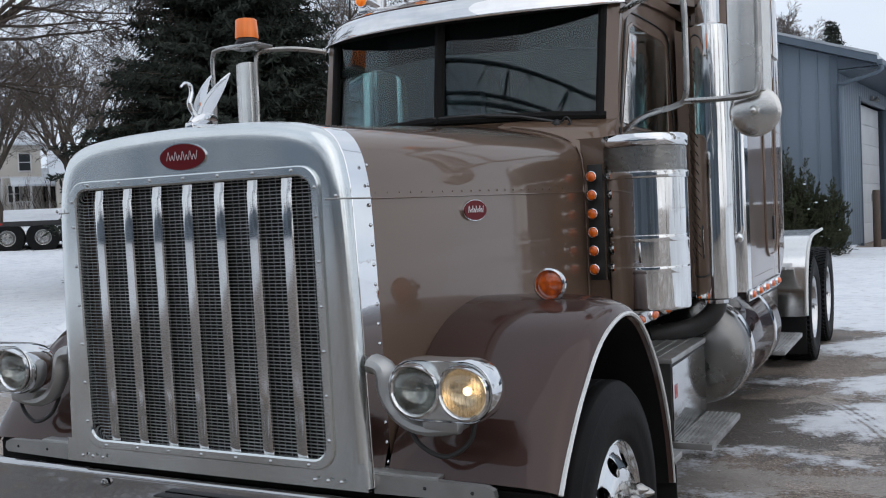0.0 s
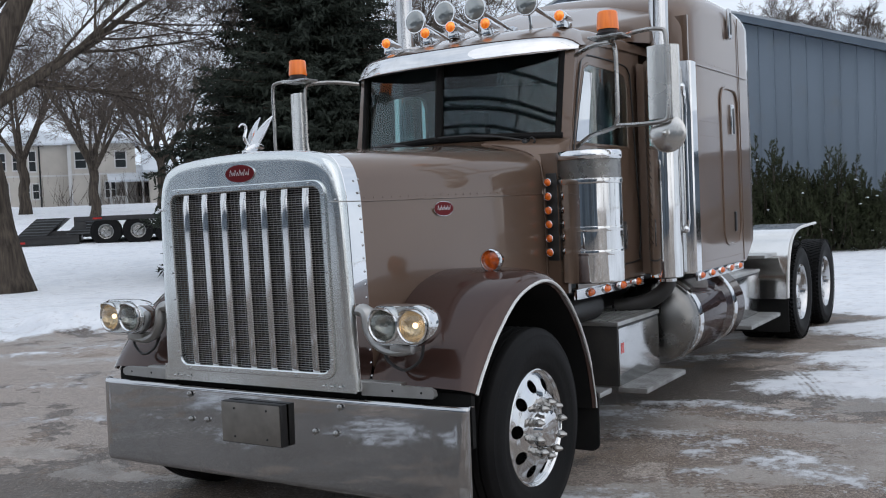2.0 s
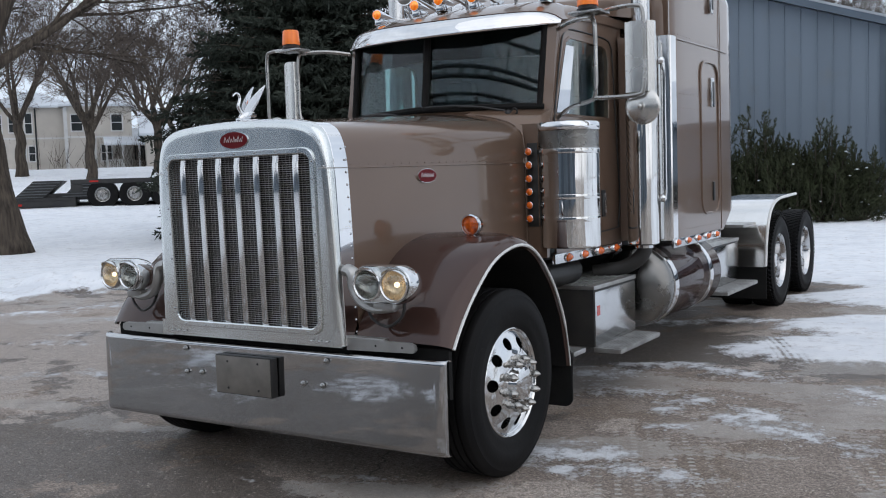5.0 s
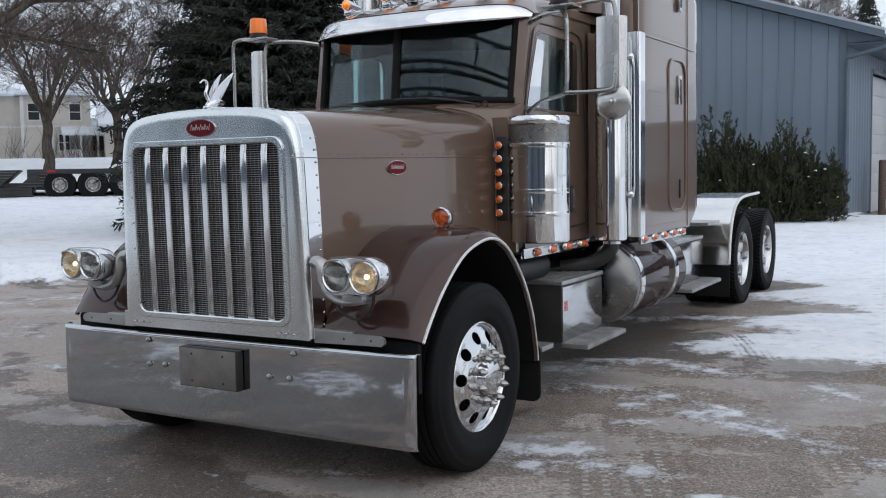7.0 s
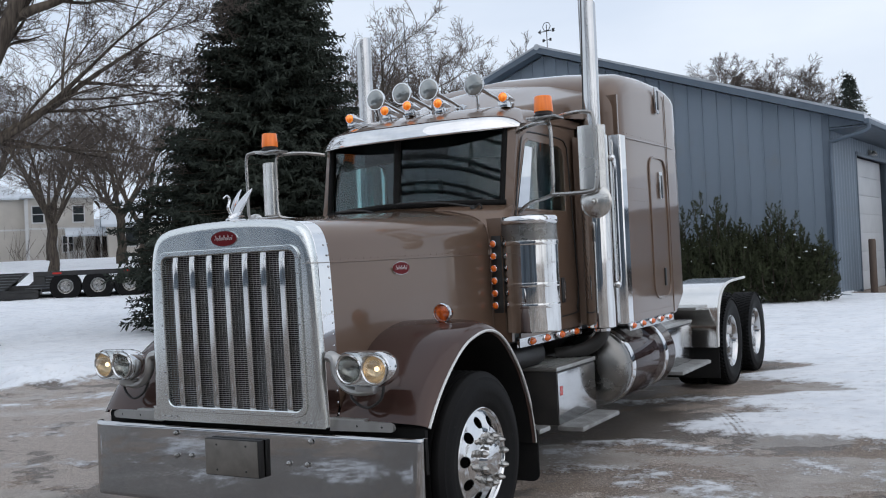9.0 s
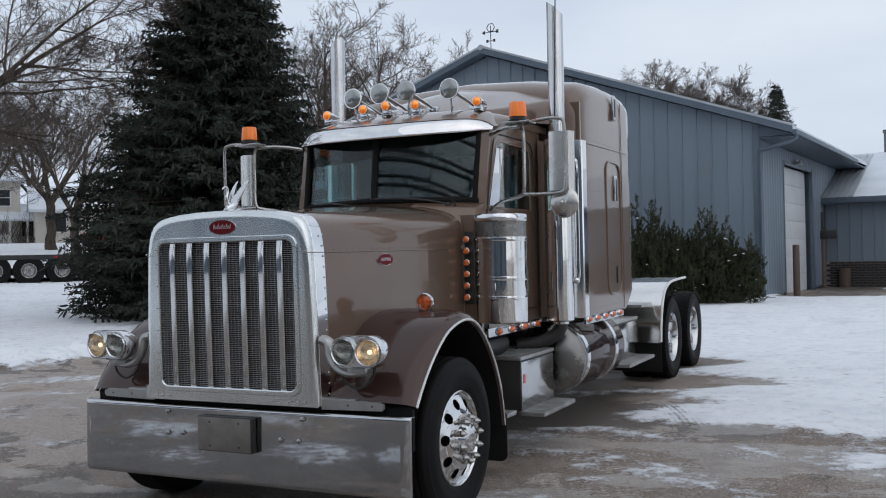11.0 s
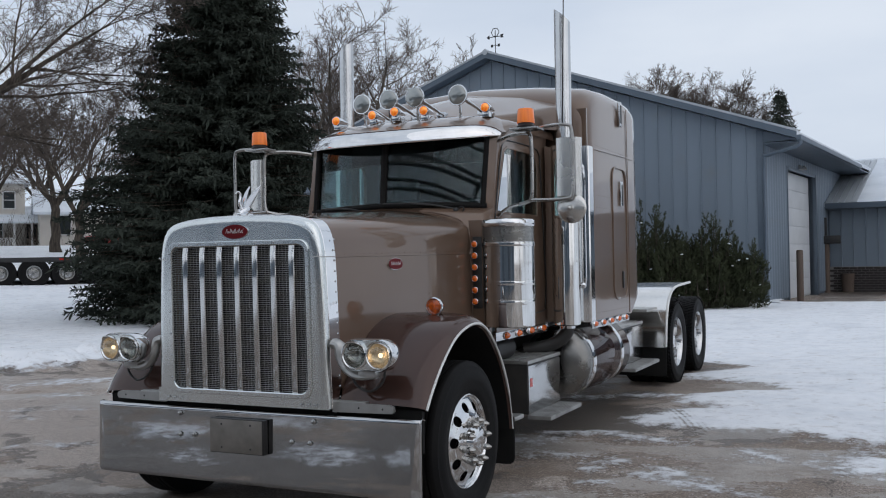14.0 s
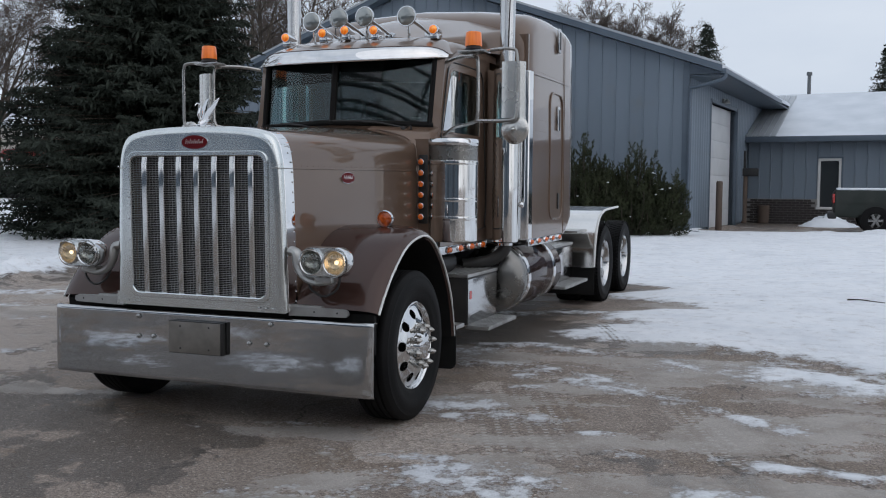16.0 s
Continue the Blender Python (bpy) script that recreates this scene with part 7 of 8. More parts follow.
for k in range(7):
    z0 = 0.02 + k * DH / 7
    part("door_section", Geo().box((-0.25, D0 + 0.02, z0 + 0.008), (-0.215, D1 - 0.02, z0 + DH / 7 - 0.008), 0.006, BL), DOOR_WHITE, odoor)
part("lock_box", Geo().box((-0.22, D0 + 2.9, 1.35), (-0.18, D0 + 3.2, 1.6), 0.01, BL), ALUMINIUM, odoor)
jb = Geo().box((-0.26, D1, 0), (0.06, D1 + 0.3, DH + 0.12), 0.008, BL).box((-0.26, D0 - 0.12, 0), (0.02, D0, DH + 0.12), 0.008, BL).box((-0.26, D0, DH), (0.035, D1, DH + 0.12), 0.008, BL)
part("door_jamb", jb, STEEL_TRIM, shop, "slate blue door casing")
fl = Geo().box((0.02, 5.3, EH - 0.85), (0.1, 5.5, EH - 0.7), 0.01, BL)
for dy in (-0.12, 0.12):
    fl.lathe([(0.03, -0.08), (0.085, 0.08), (0.07, 0.08)], BL @ Matrix.Translation((0.16, 5.4 + dy, EH - 0.82)) @ pose(0, 0, 0, 0, 70, 0), 12)
tagged(part("flood_light", fl, ALUMINIUM), "twin floodlight under the eave", "lamp")

# ---- the low wing ----
wing = thing("office_wing", "low blue-grey office wing with brick base and snowy roof", "building")
A0, AX, AH = 11.0, 19.0, 3.40
wg = Geo().box((0.0, A0 + 0.06, 0), (2.83, A0 + 0.25, AH), 0, BL).box((3.61, A0 + 0.06, 0), (AX, A0 + 0.25, AH), 0, BL).box((2.83, A0 + 0.06, 0), (3.61, A0 + 0.25, 0.72), 0, BL).box((2.83, A0 + 0.06, 2.62), (3.61, A0 + 0.25, AH), 0, BL)
wg.box((AX - 0.2, A0 + 0.25, 0), (AX, A0 + 12, AH), 0, BL).box((0.1, A0 + 1.6, 0), (AX - 0.2, A0 + 1.7, AH), 0, BL)
wing_wall = part("wall", wg, STEEL_TRIM, wing)
me_wp = Geo().grid([[V(0.0, 0, z) for z in (1.03, AH)], [V(0.40, 0, z) for z in (1.03, AH)], [V(0.415, -0.03, z) for z in (1.03, AH)], [V(0.445, -0.03, z) for z in (1.03, AH)], [V(0.46, 0, z) for z in (1.03, AH)]], flat=True).mesh("siding_panel", STEEL_BLUE)
me_wt = Geo().grid([[V(0.0, 0, z) for z in (2.75, AH)], [V(0.40, 0, z) for z in (2.75, AH)], [V(0.415, -0.03, z) for z in (2.75, AH)], [V(0.445, -0.03, z) for z in (2.75, AH)], [V(0.46, 0, z) for z in (2.75, AH)]], flat=True).mesh("siding_panel", STEEL_BLUE)
for k in range(41):
    x = 0.05 + 0.46 * k
    if 2.6 < x < 3.6:
        ob = part("siding_panel", me_wt, None, wing_wall)
    else:
        ob = part("siding_panel", me_wp, None, wing_wall)
    ob.matrix_basis = BL @ pose(x, A0 + 0.04, 0)
part("brick_bed", Geo().box((0.02, A0 - 0.045, 0), (2.78, A0 + 0.05, 1.03), 0, BL).box((3.66, A0 - 0.045, 0), (AX, A0 + 0.05, 1.03), 0, BL).box((2.78, A0 - 0.045, 0), (3.66, A0 + 0.05, 0.64), 0, BL), MORTAR, wing_wall, "grey mortar bed")
brk = Geo()
for r in range(10):
    z = 0.01 + r * 0.102
    for k in range(int(AX / 0.30)):
        x = 0.03 + 0.30 * k + (0.15 if r % 2 else 0)
        if 2.50 < x < 3.66 and z > 0.56:
            continue
        j = random.uniform(-0.006, 0.006)
        brk.box((x, A0 - 0.075 + j, z), (x + 0.280, A0 - 0.04, z + 0.084), 0, BL)
tagged(part("brick", brk, BRICK, wing_wall, "dark brown brick base"), kind="stuff")
rg = Geo()
rg.add([BL @ V(*p) for p in ((-0.1, A0 - 0.6, AH + 0.02), (AX + 0.5, A0 - 0.6, AH + 0.02), (AX + 0.5, A0 + 6, AH + 2.3), (-0.1, A0 + 6, AH + 2.3), (-0.1, A0 - 0.6, AH + 0.16), (AX + 0.5, A0 - 0.6, AH + 0.16), (AX + 0.5, A0 + 6, AH + 2.44), (-0.1, A0 + 6, AH + 2.44), (AX + 0.5, A0 + 12.6, AH + 0.16), (-0.1, A0 + 12.6, AH + 0.16))], [(0, 1, 5, 4), (4, 5, 6, 7), (7, 6, 8, 9), (0, 3, 2, 1), (1, 2, 6, 5)], True)
part("roof", rg, ROOF_SNOW, wing, "roof under smooth snow")
val = Geo()
for k in range(5):
    x = 0.02 + 0.24 * k
    val.box((x, A0 - 0.62, 0), (x + 0.2, A0 + 6, 0.035), 0, BL @ Matrix.Translation((0, 0, AH + 0.17)) @ Matrix.Translation((0, A0 - 0.6, 0)) @ Matrix.Rotation(math.atan(2.28 / 6.6), 4, "X") @ Matrix.Translation((0, -A0 + 0.6, 0)))
part("bare_roof_strip", val, ROOF_METAL, wing, "bare metal roofing beside the wall")
part("fascia", Geo().box((0.0, A0 - 0.66, AH - 0.06), (AX + 0.5, A0 - 0.58, AH + 0.17), 0.01, BL).box((0.0, A0 - 0.6, AH - 0.05), (AX, A0 + 0.05, AH), 0, BL), STEEL_TRIM, wing, "slate blue fascia and soffit")
wf = Geo()
for lo, hi in (((2.78, A0 - 0.04, 0.66), (2.88, A0 + 0.1, 2.68)), ((3.57, A0 - 0.04, 0.66), (3.66, A0 + 0.1, 2.68)), ((2.78, A0 - 0.04, 2.58), (3.66, A0 + 0.1, 2.68)), ((2.75, A0 - 0.08, 0.62), (3.69, A0 + 0.1, 0.72))):
    wf.box(lo, hi, 0.01, BL)
win = part("window", wf, HOUSE_TRIM, wing, "white framed window")
part("pane", Geo().box((2.88, A0 + 0.05, 0.72), (3.57, A0 + 0.07, 2.58), 0, BL), HOUSE_DARK, win, "dark glass")
vp = Geo().tube([(3.33, 42.8, 4.7), (3.33, 42.8, 6.72)], 0.085, 10).tube([(3.33, 42.8, 6.7), (3.33, 42.8, 6.85)], 0.13, 10)
tagged(part("vent_pipe", vp, GALV), "grey metal vent pipe on the snowy roof", "vent")
# posts, letter box, waste bin
for x, y, h in ((0.70, 28.5, 1.70), (1.02, 36.2, 1.95)):
    tagged(part("guard_post", Geo().tube([(x, y, 0), (x, y, h - 0.04), (x, y, h)], [0.11, 0.11, 0.09], 10), POST_WOOD), "brown upright guard post beside the overhead door", "post", group="guard posts")
mbx = Geo().box((0.55, 36.05, 1.95), (1.55, 36.35, 2.28), 0.05).box((0.9, 36.1, 2.28), (1.05, 36.3, 3.0), 0.02)
tagged(part("wall_box", mbx, BLACK), "dark box on top of a post", "box")
bin_g = Geo().lathe([(0.0005, 0.0), (0.22, 0.0), (0.26, 0.72), (0.27, 0.75), (0.0005, 0.76)], Matrix.Translation((1.75, 36.8, 0.0)), 16)
tagged(part("waste_bin", bin_g, POST_WOOD), "brown round waste bin by the brick wall", "bin")
# snow heap by the wing
heap = Geo()
rows = []
for i in range(9):
    t = i / 8
    rows.append([V(4.25 + 1.15 * t * math.cos(a) + 0.1 * math.sin(5 * a + i), 34.5 + 1.0 * t * math.sin(a), -0.05 + 0.5 * (1 - t ** 1.4) + 0.06 * math.sin(3 * a + 2.1 * i) * (1 - t)) for a in [2 * math.pi * k / 20 for k in range(20)]])
heap.grid(rows, close_u=True)
tagged(part("snow_heap", heap, SNOW), "shovelled heap of snow by the wing", "snow", kind="structure")

# ---- trees ----
def ground_z(x, y):
    return float(hill(np.array(float(x)), np.array(float(y))))


def bare_tree(seed, height, trunk_r, limbs, fork, spread=1.0, fine=3, lean=(0, 0), thin=0.006, more=(7, 7, 6, 6)):
    """A leafless broad tree: trunk and limbs in one mesh, the thin twigs in another. limbs: first directions and shares of the height."""
    rng = random.Random(seed)
    wood, twigs = Geo(), Geo()

    def wander(p, d, length, n, bend, lift):
        pts = [p]
        for _ in range(n):
            d = (d + V(rng.uniform(-bend, bend), rng.uniform(-bend, bend), rng.uniform(-bend, bend) + lift)).normalized()
            p = p + d * (length / n)
            pts.append(p)
        return pts, d

    def grow(p, d, length, r, level):
        n = (7, 6, 4, 3, 2)[min(level, 4)]
        pts, dd = wander(p, d, length, n, (0.10, 0.16, 0.22, 0.28, 0.3)[min(level, 4)], (0.04, 0.03, 0.02, 0.0, -0.02)[min(level, 4)])
        (wood if level < 3 else twigs).tube(pts, [max(thin, r * (1 - (0.86 if level == 0 else 0.7) * k / n)) for k in range(n + 1)], (10, 7, 5, 3, 3)[min(level, 4)], caps=False)
        if level >= fine + 1:
            return
        kids = more[min(level, 3)]
        for k in range(kids):
            t = 0.25 + 0.75 * (k + rng.random() * 0.6) / kids
            i = min(n - 1, int(t * n))
            q = mix(pts[i], pts[i + 1], t * n - i) if t < 1 else pts[-1]
            axis_d = (pts[i + 1] - pts[i]).normalized()
            side = axis_d.cross(V(rng.uniform(-1, 1), rng.uniform(-1, 1), rng.uniform(-1, 1))).normalized()
            nd = (axis_d * rng.uniform(0.55, 0.95) + side * rng.uniform(0.5, 0.95) * spread + V(0, 0, 0.08)).normalized()
            grow(q, nd, length * rng.uniform(0.38, 0.62) * (1.1 - 0.35 * t), max(0.007, r * (1 - 0.70 * t) * rng.uniform(0.38, 0.58)), level + 1)
    base = V(0, 0, 0)
    top = V(lean[0], lean[1], fork)
    n = 8
    pts = [V(lean[0] * (k / n) ** 1.3 + 0.05 * math.sin(k * 1.7 + seed), lean[1] * (k / n) ** 1.3 + 0.05 * math.cos(k * 1.3), fork * k / n - (0.12 if k == 0 else 0)) for k in range(n + 1)]
    wood.tube(pts, [trunk_r * (1.5 if k == 0 else 1.18 if k == 1 else 1.05 if k == 2 else 1.0 - 0.12 * k / n) for k in range(n + 1)], 16)
    for d, share, rr in limbs:
        grow(pts[-1] - V(0, 0, rng.uniform(0, 0.3)), V(*d).normalized(), height * share, trunk_r * rr, 0)
    return wood, twigs


def plant(wood_me, twig_me, x, y, turn, size, label, group=""):
    t = thing("tree", label, "tree", group=group)
    t.matrix_basis = pose(x, y, ground_z(x, y) - 0.05, 0, 0, turn) @ Matrix.Diagonal((size, size, size, 1))
    part("trunk", wood_me, None, t, "grey-brown bark")
    if twig_me:
        part("crown", twig_me, None, t, "fine bare twigs")
    return t


def fast_mesh(geo, name, mat):
    me = bpy.data.meshes.new(name)
    me.from_pydata(geo.v, [], geo.f)
    me.shade_smooth()
    me.materials.append(mat)
    return me


# the large old tree at the lawn's edge
w, t = bare_tree(4, 13.0, 0.48, [((0.36, 0.44, 1.0), 0.62, 0.82), ((-0.3, -0.32, 1.0), 0.6, 0.74), ((0.62, 0.72, 0.62), 0.5, 0.30), ((-0.5, 0.5, 0.9), 0.45, 0.4), ((0.7, 0.85, 0.85), 0.5, 0.24)], 4.2, 1.0, 3, (-0.42, -0.42), 0.005, (8, 8, 7, 7))
plant(fast_mesh(w, "trunk", BARK), fast_mesh(t, "crown", TWIG), -17.25, 9.95, 0, 1.0, "large old bare tree with forked trunk at the snowy lawn")
variants = []
for seed, spread in ((11, 0.9), (23, 1.1), (37, 0.8)):
    w, t = bare_tree(seed, 10.5, 0.22, [((0.3, 0.2, 1), 0.5, 0.6), ((-0.4, 0.3, 0.9), 0.48, 0.55), ((0.1, -0.5, 0.9), 0.48, 0.5), ((0.6, -0.1, 0.7), 0.42, 0.42), ((-0.6, -0.3, 0.7), 0.42, 0.42)], 2.4, spread, 3, (0, 0), 0.005, (7, 6, 6, 5))
    variants.append((fast_mesh(w, "trunk", BARK), fast_mesh(t, "crown", TWIG)))
for k, (x, y, size, turn) in enumerate((
        (-45.8, 30.1, 1.35, 20), (-39.7, 30.1, 1.15, 140), (-41.5, 36.4, 1.25, 250), (-36.0, 33.0, 1.1, 60), (-52.0, 27.0, 1.4, 310), (-58.0, 50.0, 1.5, 0), (-30.0, 46.0, 1.35, 280), (-66.0, 40.0, 1.5, 30),
        (-70.0, 26.0, 1.5, 120), (-24.0, 41.0, 1.3, 170), (-20.8, 35.0, 1.55, 15), (-22.6, 43.0, 1.5, 75), (-86.0, 46.0, 1.7, 44),
        (-50.5, 38.5, 1.4, 330))):
    plant(*variants[k % 3], x, y, turn, size, "bare leafless tree behind the snowy lawn", "bare trees")
w, t = bare_tree(51, 10.0, 0.22, [((0.15, 0.1, 1), 0.52, 0.6), ((-0.3, 0.2, 1), 0.5, 0.55), ((0.1, -0.35, 1), 0.5, 0.5), ((0.42, -0.1, 0.9), 0.46, 0.42), ((-0.42, -0.2, 0.9), 0.46, 0.42), ((0.3, 0.4, 0.9), 0.45, 0.4)], 3.2, 0.75, 3, (0, 0), 0.006, (8, 8, 7, 6))
bushy = fast_mesh(w, "trunk", BARK), fast_mesh(t, "crown", TWIG)
for x, y, size, turn in ((-12.9, 66.0, 1.38, 0), (-10.9, 68.0, 1.30, 130), (-8.4, 65.5, 1.36, 220), (-7.2, 67.5, 1.34, 310)):
    plant(*bushy, x, y, turn, size, "bare round-crowned tree behind the workshop", "bare trees")
# trees out of view, added to fill what the truck reflects
for k, (x, y, size) in enumerate(((-34, -38, 1.5), (-22, -46, 1.6), (-8, -52, 1.5), (8, -50, 1.7), (24, -44, 1.5), (40, -36, 1.6), (52, -14, 1.6), (56, 10, 1.5), (50, 32, 1.6))):
    plant(*variants[k % 3], x, y, 40 * k, size, "unseen bare leafless tree added for the reflections", "bare trees")


def blades(base, way, length, width, seed, crossed=True):
    """Slim leaf blades along each twig, crossed in pairs or single, as one mesh."""
    rng = np.random.RandomState(seed)
    n = len(base)
    way = way / np.linalg.norm(way, axis=1, keepdims=True)
    helper = rng.normal(size=(n, 3))
    a = np.cross(way, helper)
    a /= np.linalg.norm(a, axis=1, keepdims=True) + 1e-9
    b = np.cross(way, a)
    verts, faces = [], []
    for side in ((a, b) if crossed else (a,)):
        tip = base + way * length[:, None]
        midp = base + way * (length * 0.45)[:, None]
        w = side * width[:, None]
        verts.append(np.stack([base - w * 0.35, base + w * 0.35, midp + w, tip + w * 0.12, tip - w * 0.12, midp - w], 1).reshape(-1, 3))
    v = np.concatenate(verts)
    k = np.arange(len(v) // 6) * 6
    f = np.concatenate([np.stack([k, k + 1, k + 2, k + 5], 1), np.stack([k + 5, k + 2, k + 3, k + 4], 1)])
    return v, f


def blade_mesh(name, v, f, mat):
    me = bpy.data.meshes.new(name)
    me.from_pydata(v.tolist(), [], f.tolist())
    me.materials.append(mat)
    return me


def spruce(seed, height, radius, density=1.0, power=0.95, cap=0.72, skirt=0.0):
    """Tiers of drooping boughs; every bough carries side twigs that are set with short needles. skirt: longer low boughs on the open side."""
    rng = np.random.RandomState(seed)
    wood = Geo()
    wood.tube([(0, 0, -0.1), (0, 0, height * 0.5), (0, 0, height)], [0.24 * height / 13, 0.14 * height / 13, 0.01], 10)
    base, way, length, width = [], [], [], []
    swell = rng.uniform(0, 6.28, 6)
    z = 0.30
    while z < height - 0.1:
        t = z / height
        r = min(radius * (1 - t) ** power, cap * radius)
        count = int((13 + 2.2 * r) * density)
        for k in range(count):
            a = 2 * math.pi * (k + rng.rand()) / count
            clump = 1 + 0.10 * math.sin(3 * a + 1.9 * z + swell[0]) + 0.08 * math.sin(5 * a - 2.7 * z + swell[1])
            side_reach = 1 + skirt * max(0.0, math.cos(a - radians(222))) ** 0.5 * step((6.1 - z) / 0.7)
            rr = r * side_reach * rng.uniform(0.74, 1.06) * clump * (0.64 if z < 0.9 else 0.86 if z < 1.6 else 1.0) + 0.12
            out = np.array([math.cos(a), math.sin(a), 0.0])
            tang = np.array([-math.sin(a), math.cos(a), 0.0])
            zz = z + rng.uniform(-0.22, 0.22)
            droop = rr * rng.uniform(0.16, 0.36) * (1 - 0.75 * t)
            if rr > 0.8:
                wood.tube([(0, 0, zz), tuple(out * rr * 0.5 + np.array([0, 0, zz - droop * 0.7])), tuple(out * rr * 0.95 + np.array([0, 0, zz - droop * 0.85]))], 0.03, 3, caps=False, r_end=0.008)
            steps = np.linspace(0.15, 1.0, max(4, int(rr * 6.5 * density)))
            n = len(steps)
            line = out[None, :] * (rr * steps)[:, None]
            line[:, 2] += zz - droop * np.sin(np.minimum(1, steps * 1.12) * 2.0)
            reach = (0.16 + 0.40 * rr / radius) * (1.15 - 0.7 * steps)
            for side in (-1.0, 1.0):
                tw = out[None, :] * rng.uniform(0.45, 1.0, (n, 1)) + tang[None, :] * side * rng.uniform(0.5, 1.1, (n, 1))
                tw[:, 2] += rng.uniform(-0.5, 0.05, n)
                tw /= np.linalg.norm(tw, axis=1, keepdims=True)
                tl = reach * rng.uniform(0.6, 1.15, n)
                for u in (0.08, 0.24, 0.40, 0.56, 0.72, 0.90):
                    base.append(line + tw * (tl * u)[:, None])
                    way.append(tw * 0.8 + rng.normal(size=(n, 3)) * 0.42 + np.array([0, 0, 0.12]))
                    length.append(rng.uniform(0.08, 0.17, n))
                    width.append(rng.uniform(0.014, 0.026, n))
            hang = line + rng.normal(size=(n, 3)) * 0.05
            base.append(hang)
            way.append(out[None, :] * 0.4 + rng.normal(size=(n, 3)) * 0.4 + np.array([0, 0, -0.7]))
            length.append(rng.uniform(0.14, 0.32, n))
            width.append(rng.uniform(0.02, 0.04, n))
        z += 0.205 / density
    return wood, blades(np.concatenate(base), np.concatenate(way), np.concatenate(length), np.concatenate(width), seed, False)


w, (v, f) = spruce(5, 14.4, 3.74, 1.3, 1.0, 0.92, 0.30)
big = thing("spruce_tree", "tall dark green spruce tree on the snowy lawn", "tree")
big.matrix_basis = pose(-13.0, 16.4, 0.12)
part("trunk", fast_mesh(w, "trunk", BARK), None, big, "dark trunk and branches")
part("crown", blade_mesh("crown", v, f, NEEDLE), None, big, "dense dark needles")
w, (v, f) = spruce(8, 11.0, 3.7, 0.8)
wm, cm = fast_mesh(w, "trunk", BARK), blade_mesh("crown", v, f, NEEDLE)
for x, y, size in ((-2.6, 55.0, 1.02), (8.6, 75.0, 1.12), (-52.0, 60.0, 1.2)):
    s = thing("spruce_tree", "dark spruce rising behind the buildings", "tree", group="far spruces")
    s.matrix_basis = pose(x, y, ground_z(x, y)) @ Matrix.Diagonal((size, size, size, 1))
    part("trunk", wm, None, s)
    part("crown", cm, None, s)


def pine_shrub(seed, h, r):
    """Upright leaders crowded with bottlebrush shoots, the tallest standing clear of the rest."""
    rng = np.random.RandomState(seed)
    wood = Geo()
    base, way, length, width, dabs = [], [], [], [], []
    lobe = rng.uniform(0, 6.28)
    for k in range(44):
        a, q = rng.uniform(0, 2 * math.pi), rng.rand() ** 0.55
        tall = h * (0.48 + 0.48 * (1 - q ** 2.6)) * (1 + 0.12 * math.sin(3 * a + lobe)) * (rng.uniform(0.96, 1.06) if k % 5 == 0 else rng.uniform(0.70, 0.94))
        tip = np.array([r * q * math.cos(a), r * q * math.sin(a), tall])
        root = np.array([tip[0] * 0.15, tip[1] * 0.15, 0.0])
        mid = np.array([tip[0] * 0.9, tip[1] * 0.9, tall * 0.45])
        wood.tube([tuple(root), tuple(mid), tuple(tip)], 0.03, 4, caps=False, r_end=0.008)
        for s in np.linspace(0.22, 1, 12):
            p = (1 - s) ** 2 * root + 2 * s * (1 - s) * mid + s * s * tip
            room = 0.30 * (1.05 - s) + 0.03
            for _ in range(2 if s > 0.97 else 3):
                b = rng.uniform(0, 2 * math.pi)
                side = np.array([math.cos(b), math.sin(b), 0.0])
                start = p + side * room * rng.uniform(0.2, 1.0)
                d = side * (0.10 if s > 0.97 else 0.55) + np.array([p[0] * 0.15, p[1] * 0.15, 1.0]) + rng.normal(size=3) * 0.15
                d /= np.linalg.norm(d)
                reach = rng.uniform(0.16, 0.28)
                n = 21
                u = np.linspace(0.0, 1.0, n)
                ring = rng.normal(size=(n, 3))
                ring -= (ring @ d)[:, None] * d
                ring /= np.linalg.norm(ring, axis=1, keepdims=True)
                base.append(start + d * (reach * u)[:, None])
                way.append(d * 0.75 + ring * (1.0 - 0.6 * u)[:, None])
                length.append(rng.uniform(0.055, 0.095, n))
                width.append(rng.uniform(0.008, 0.015, n))
                if rng.rand() < 0.018:
                    dabs.append(start + d * reach)
    n = 1400
    a, q = rng.uniform(0, 2 * math.pi, n), rng.uniform(0.5, 1.02, n)
    low = np.stack([r * q * np.cos(a), r * q * np.sin(a), rng.uniform(0.02, 0.38, n) * h], 1)
    base.append(low)
    way.append(low * np.array([1, 1, 0]) + np.array([0, 0, 0.7]) + rng.normal(size=(n, 3)) * 0.4)
    length.append(rng.uniform(0.08, 0.18, n))
    width.append(rng.uniform(0.010, 0.018, n))
    return wood, blades(np.concatenate(base), np.concatenate(way), np.concatenate(length), np.concatenate(width), seed, False), dabs


me_dab = Geo().ball((0, 0, 0), 0.034, 7, 4, (1.2, 0.9, 0.5)).mesh("snow_dab", SNOW)
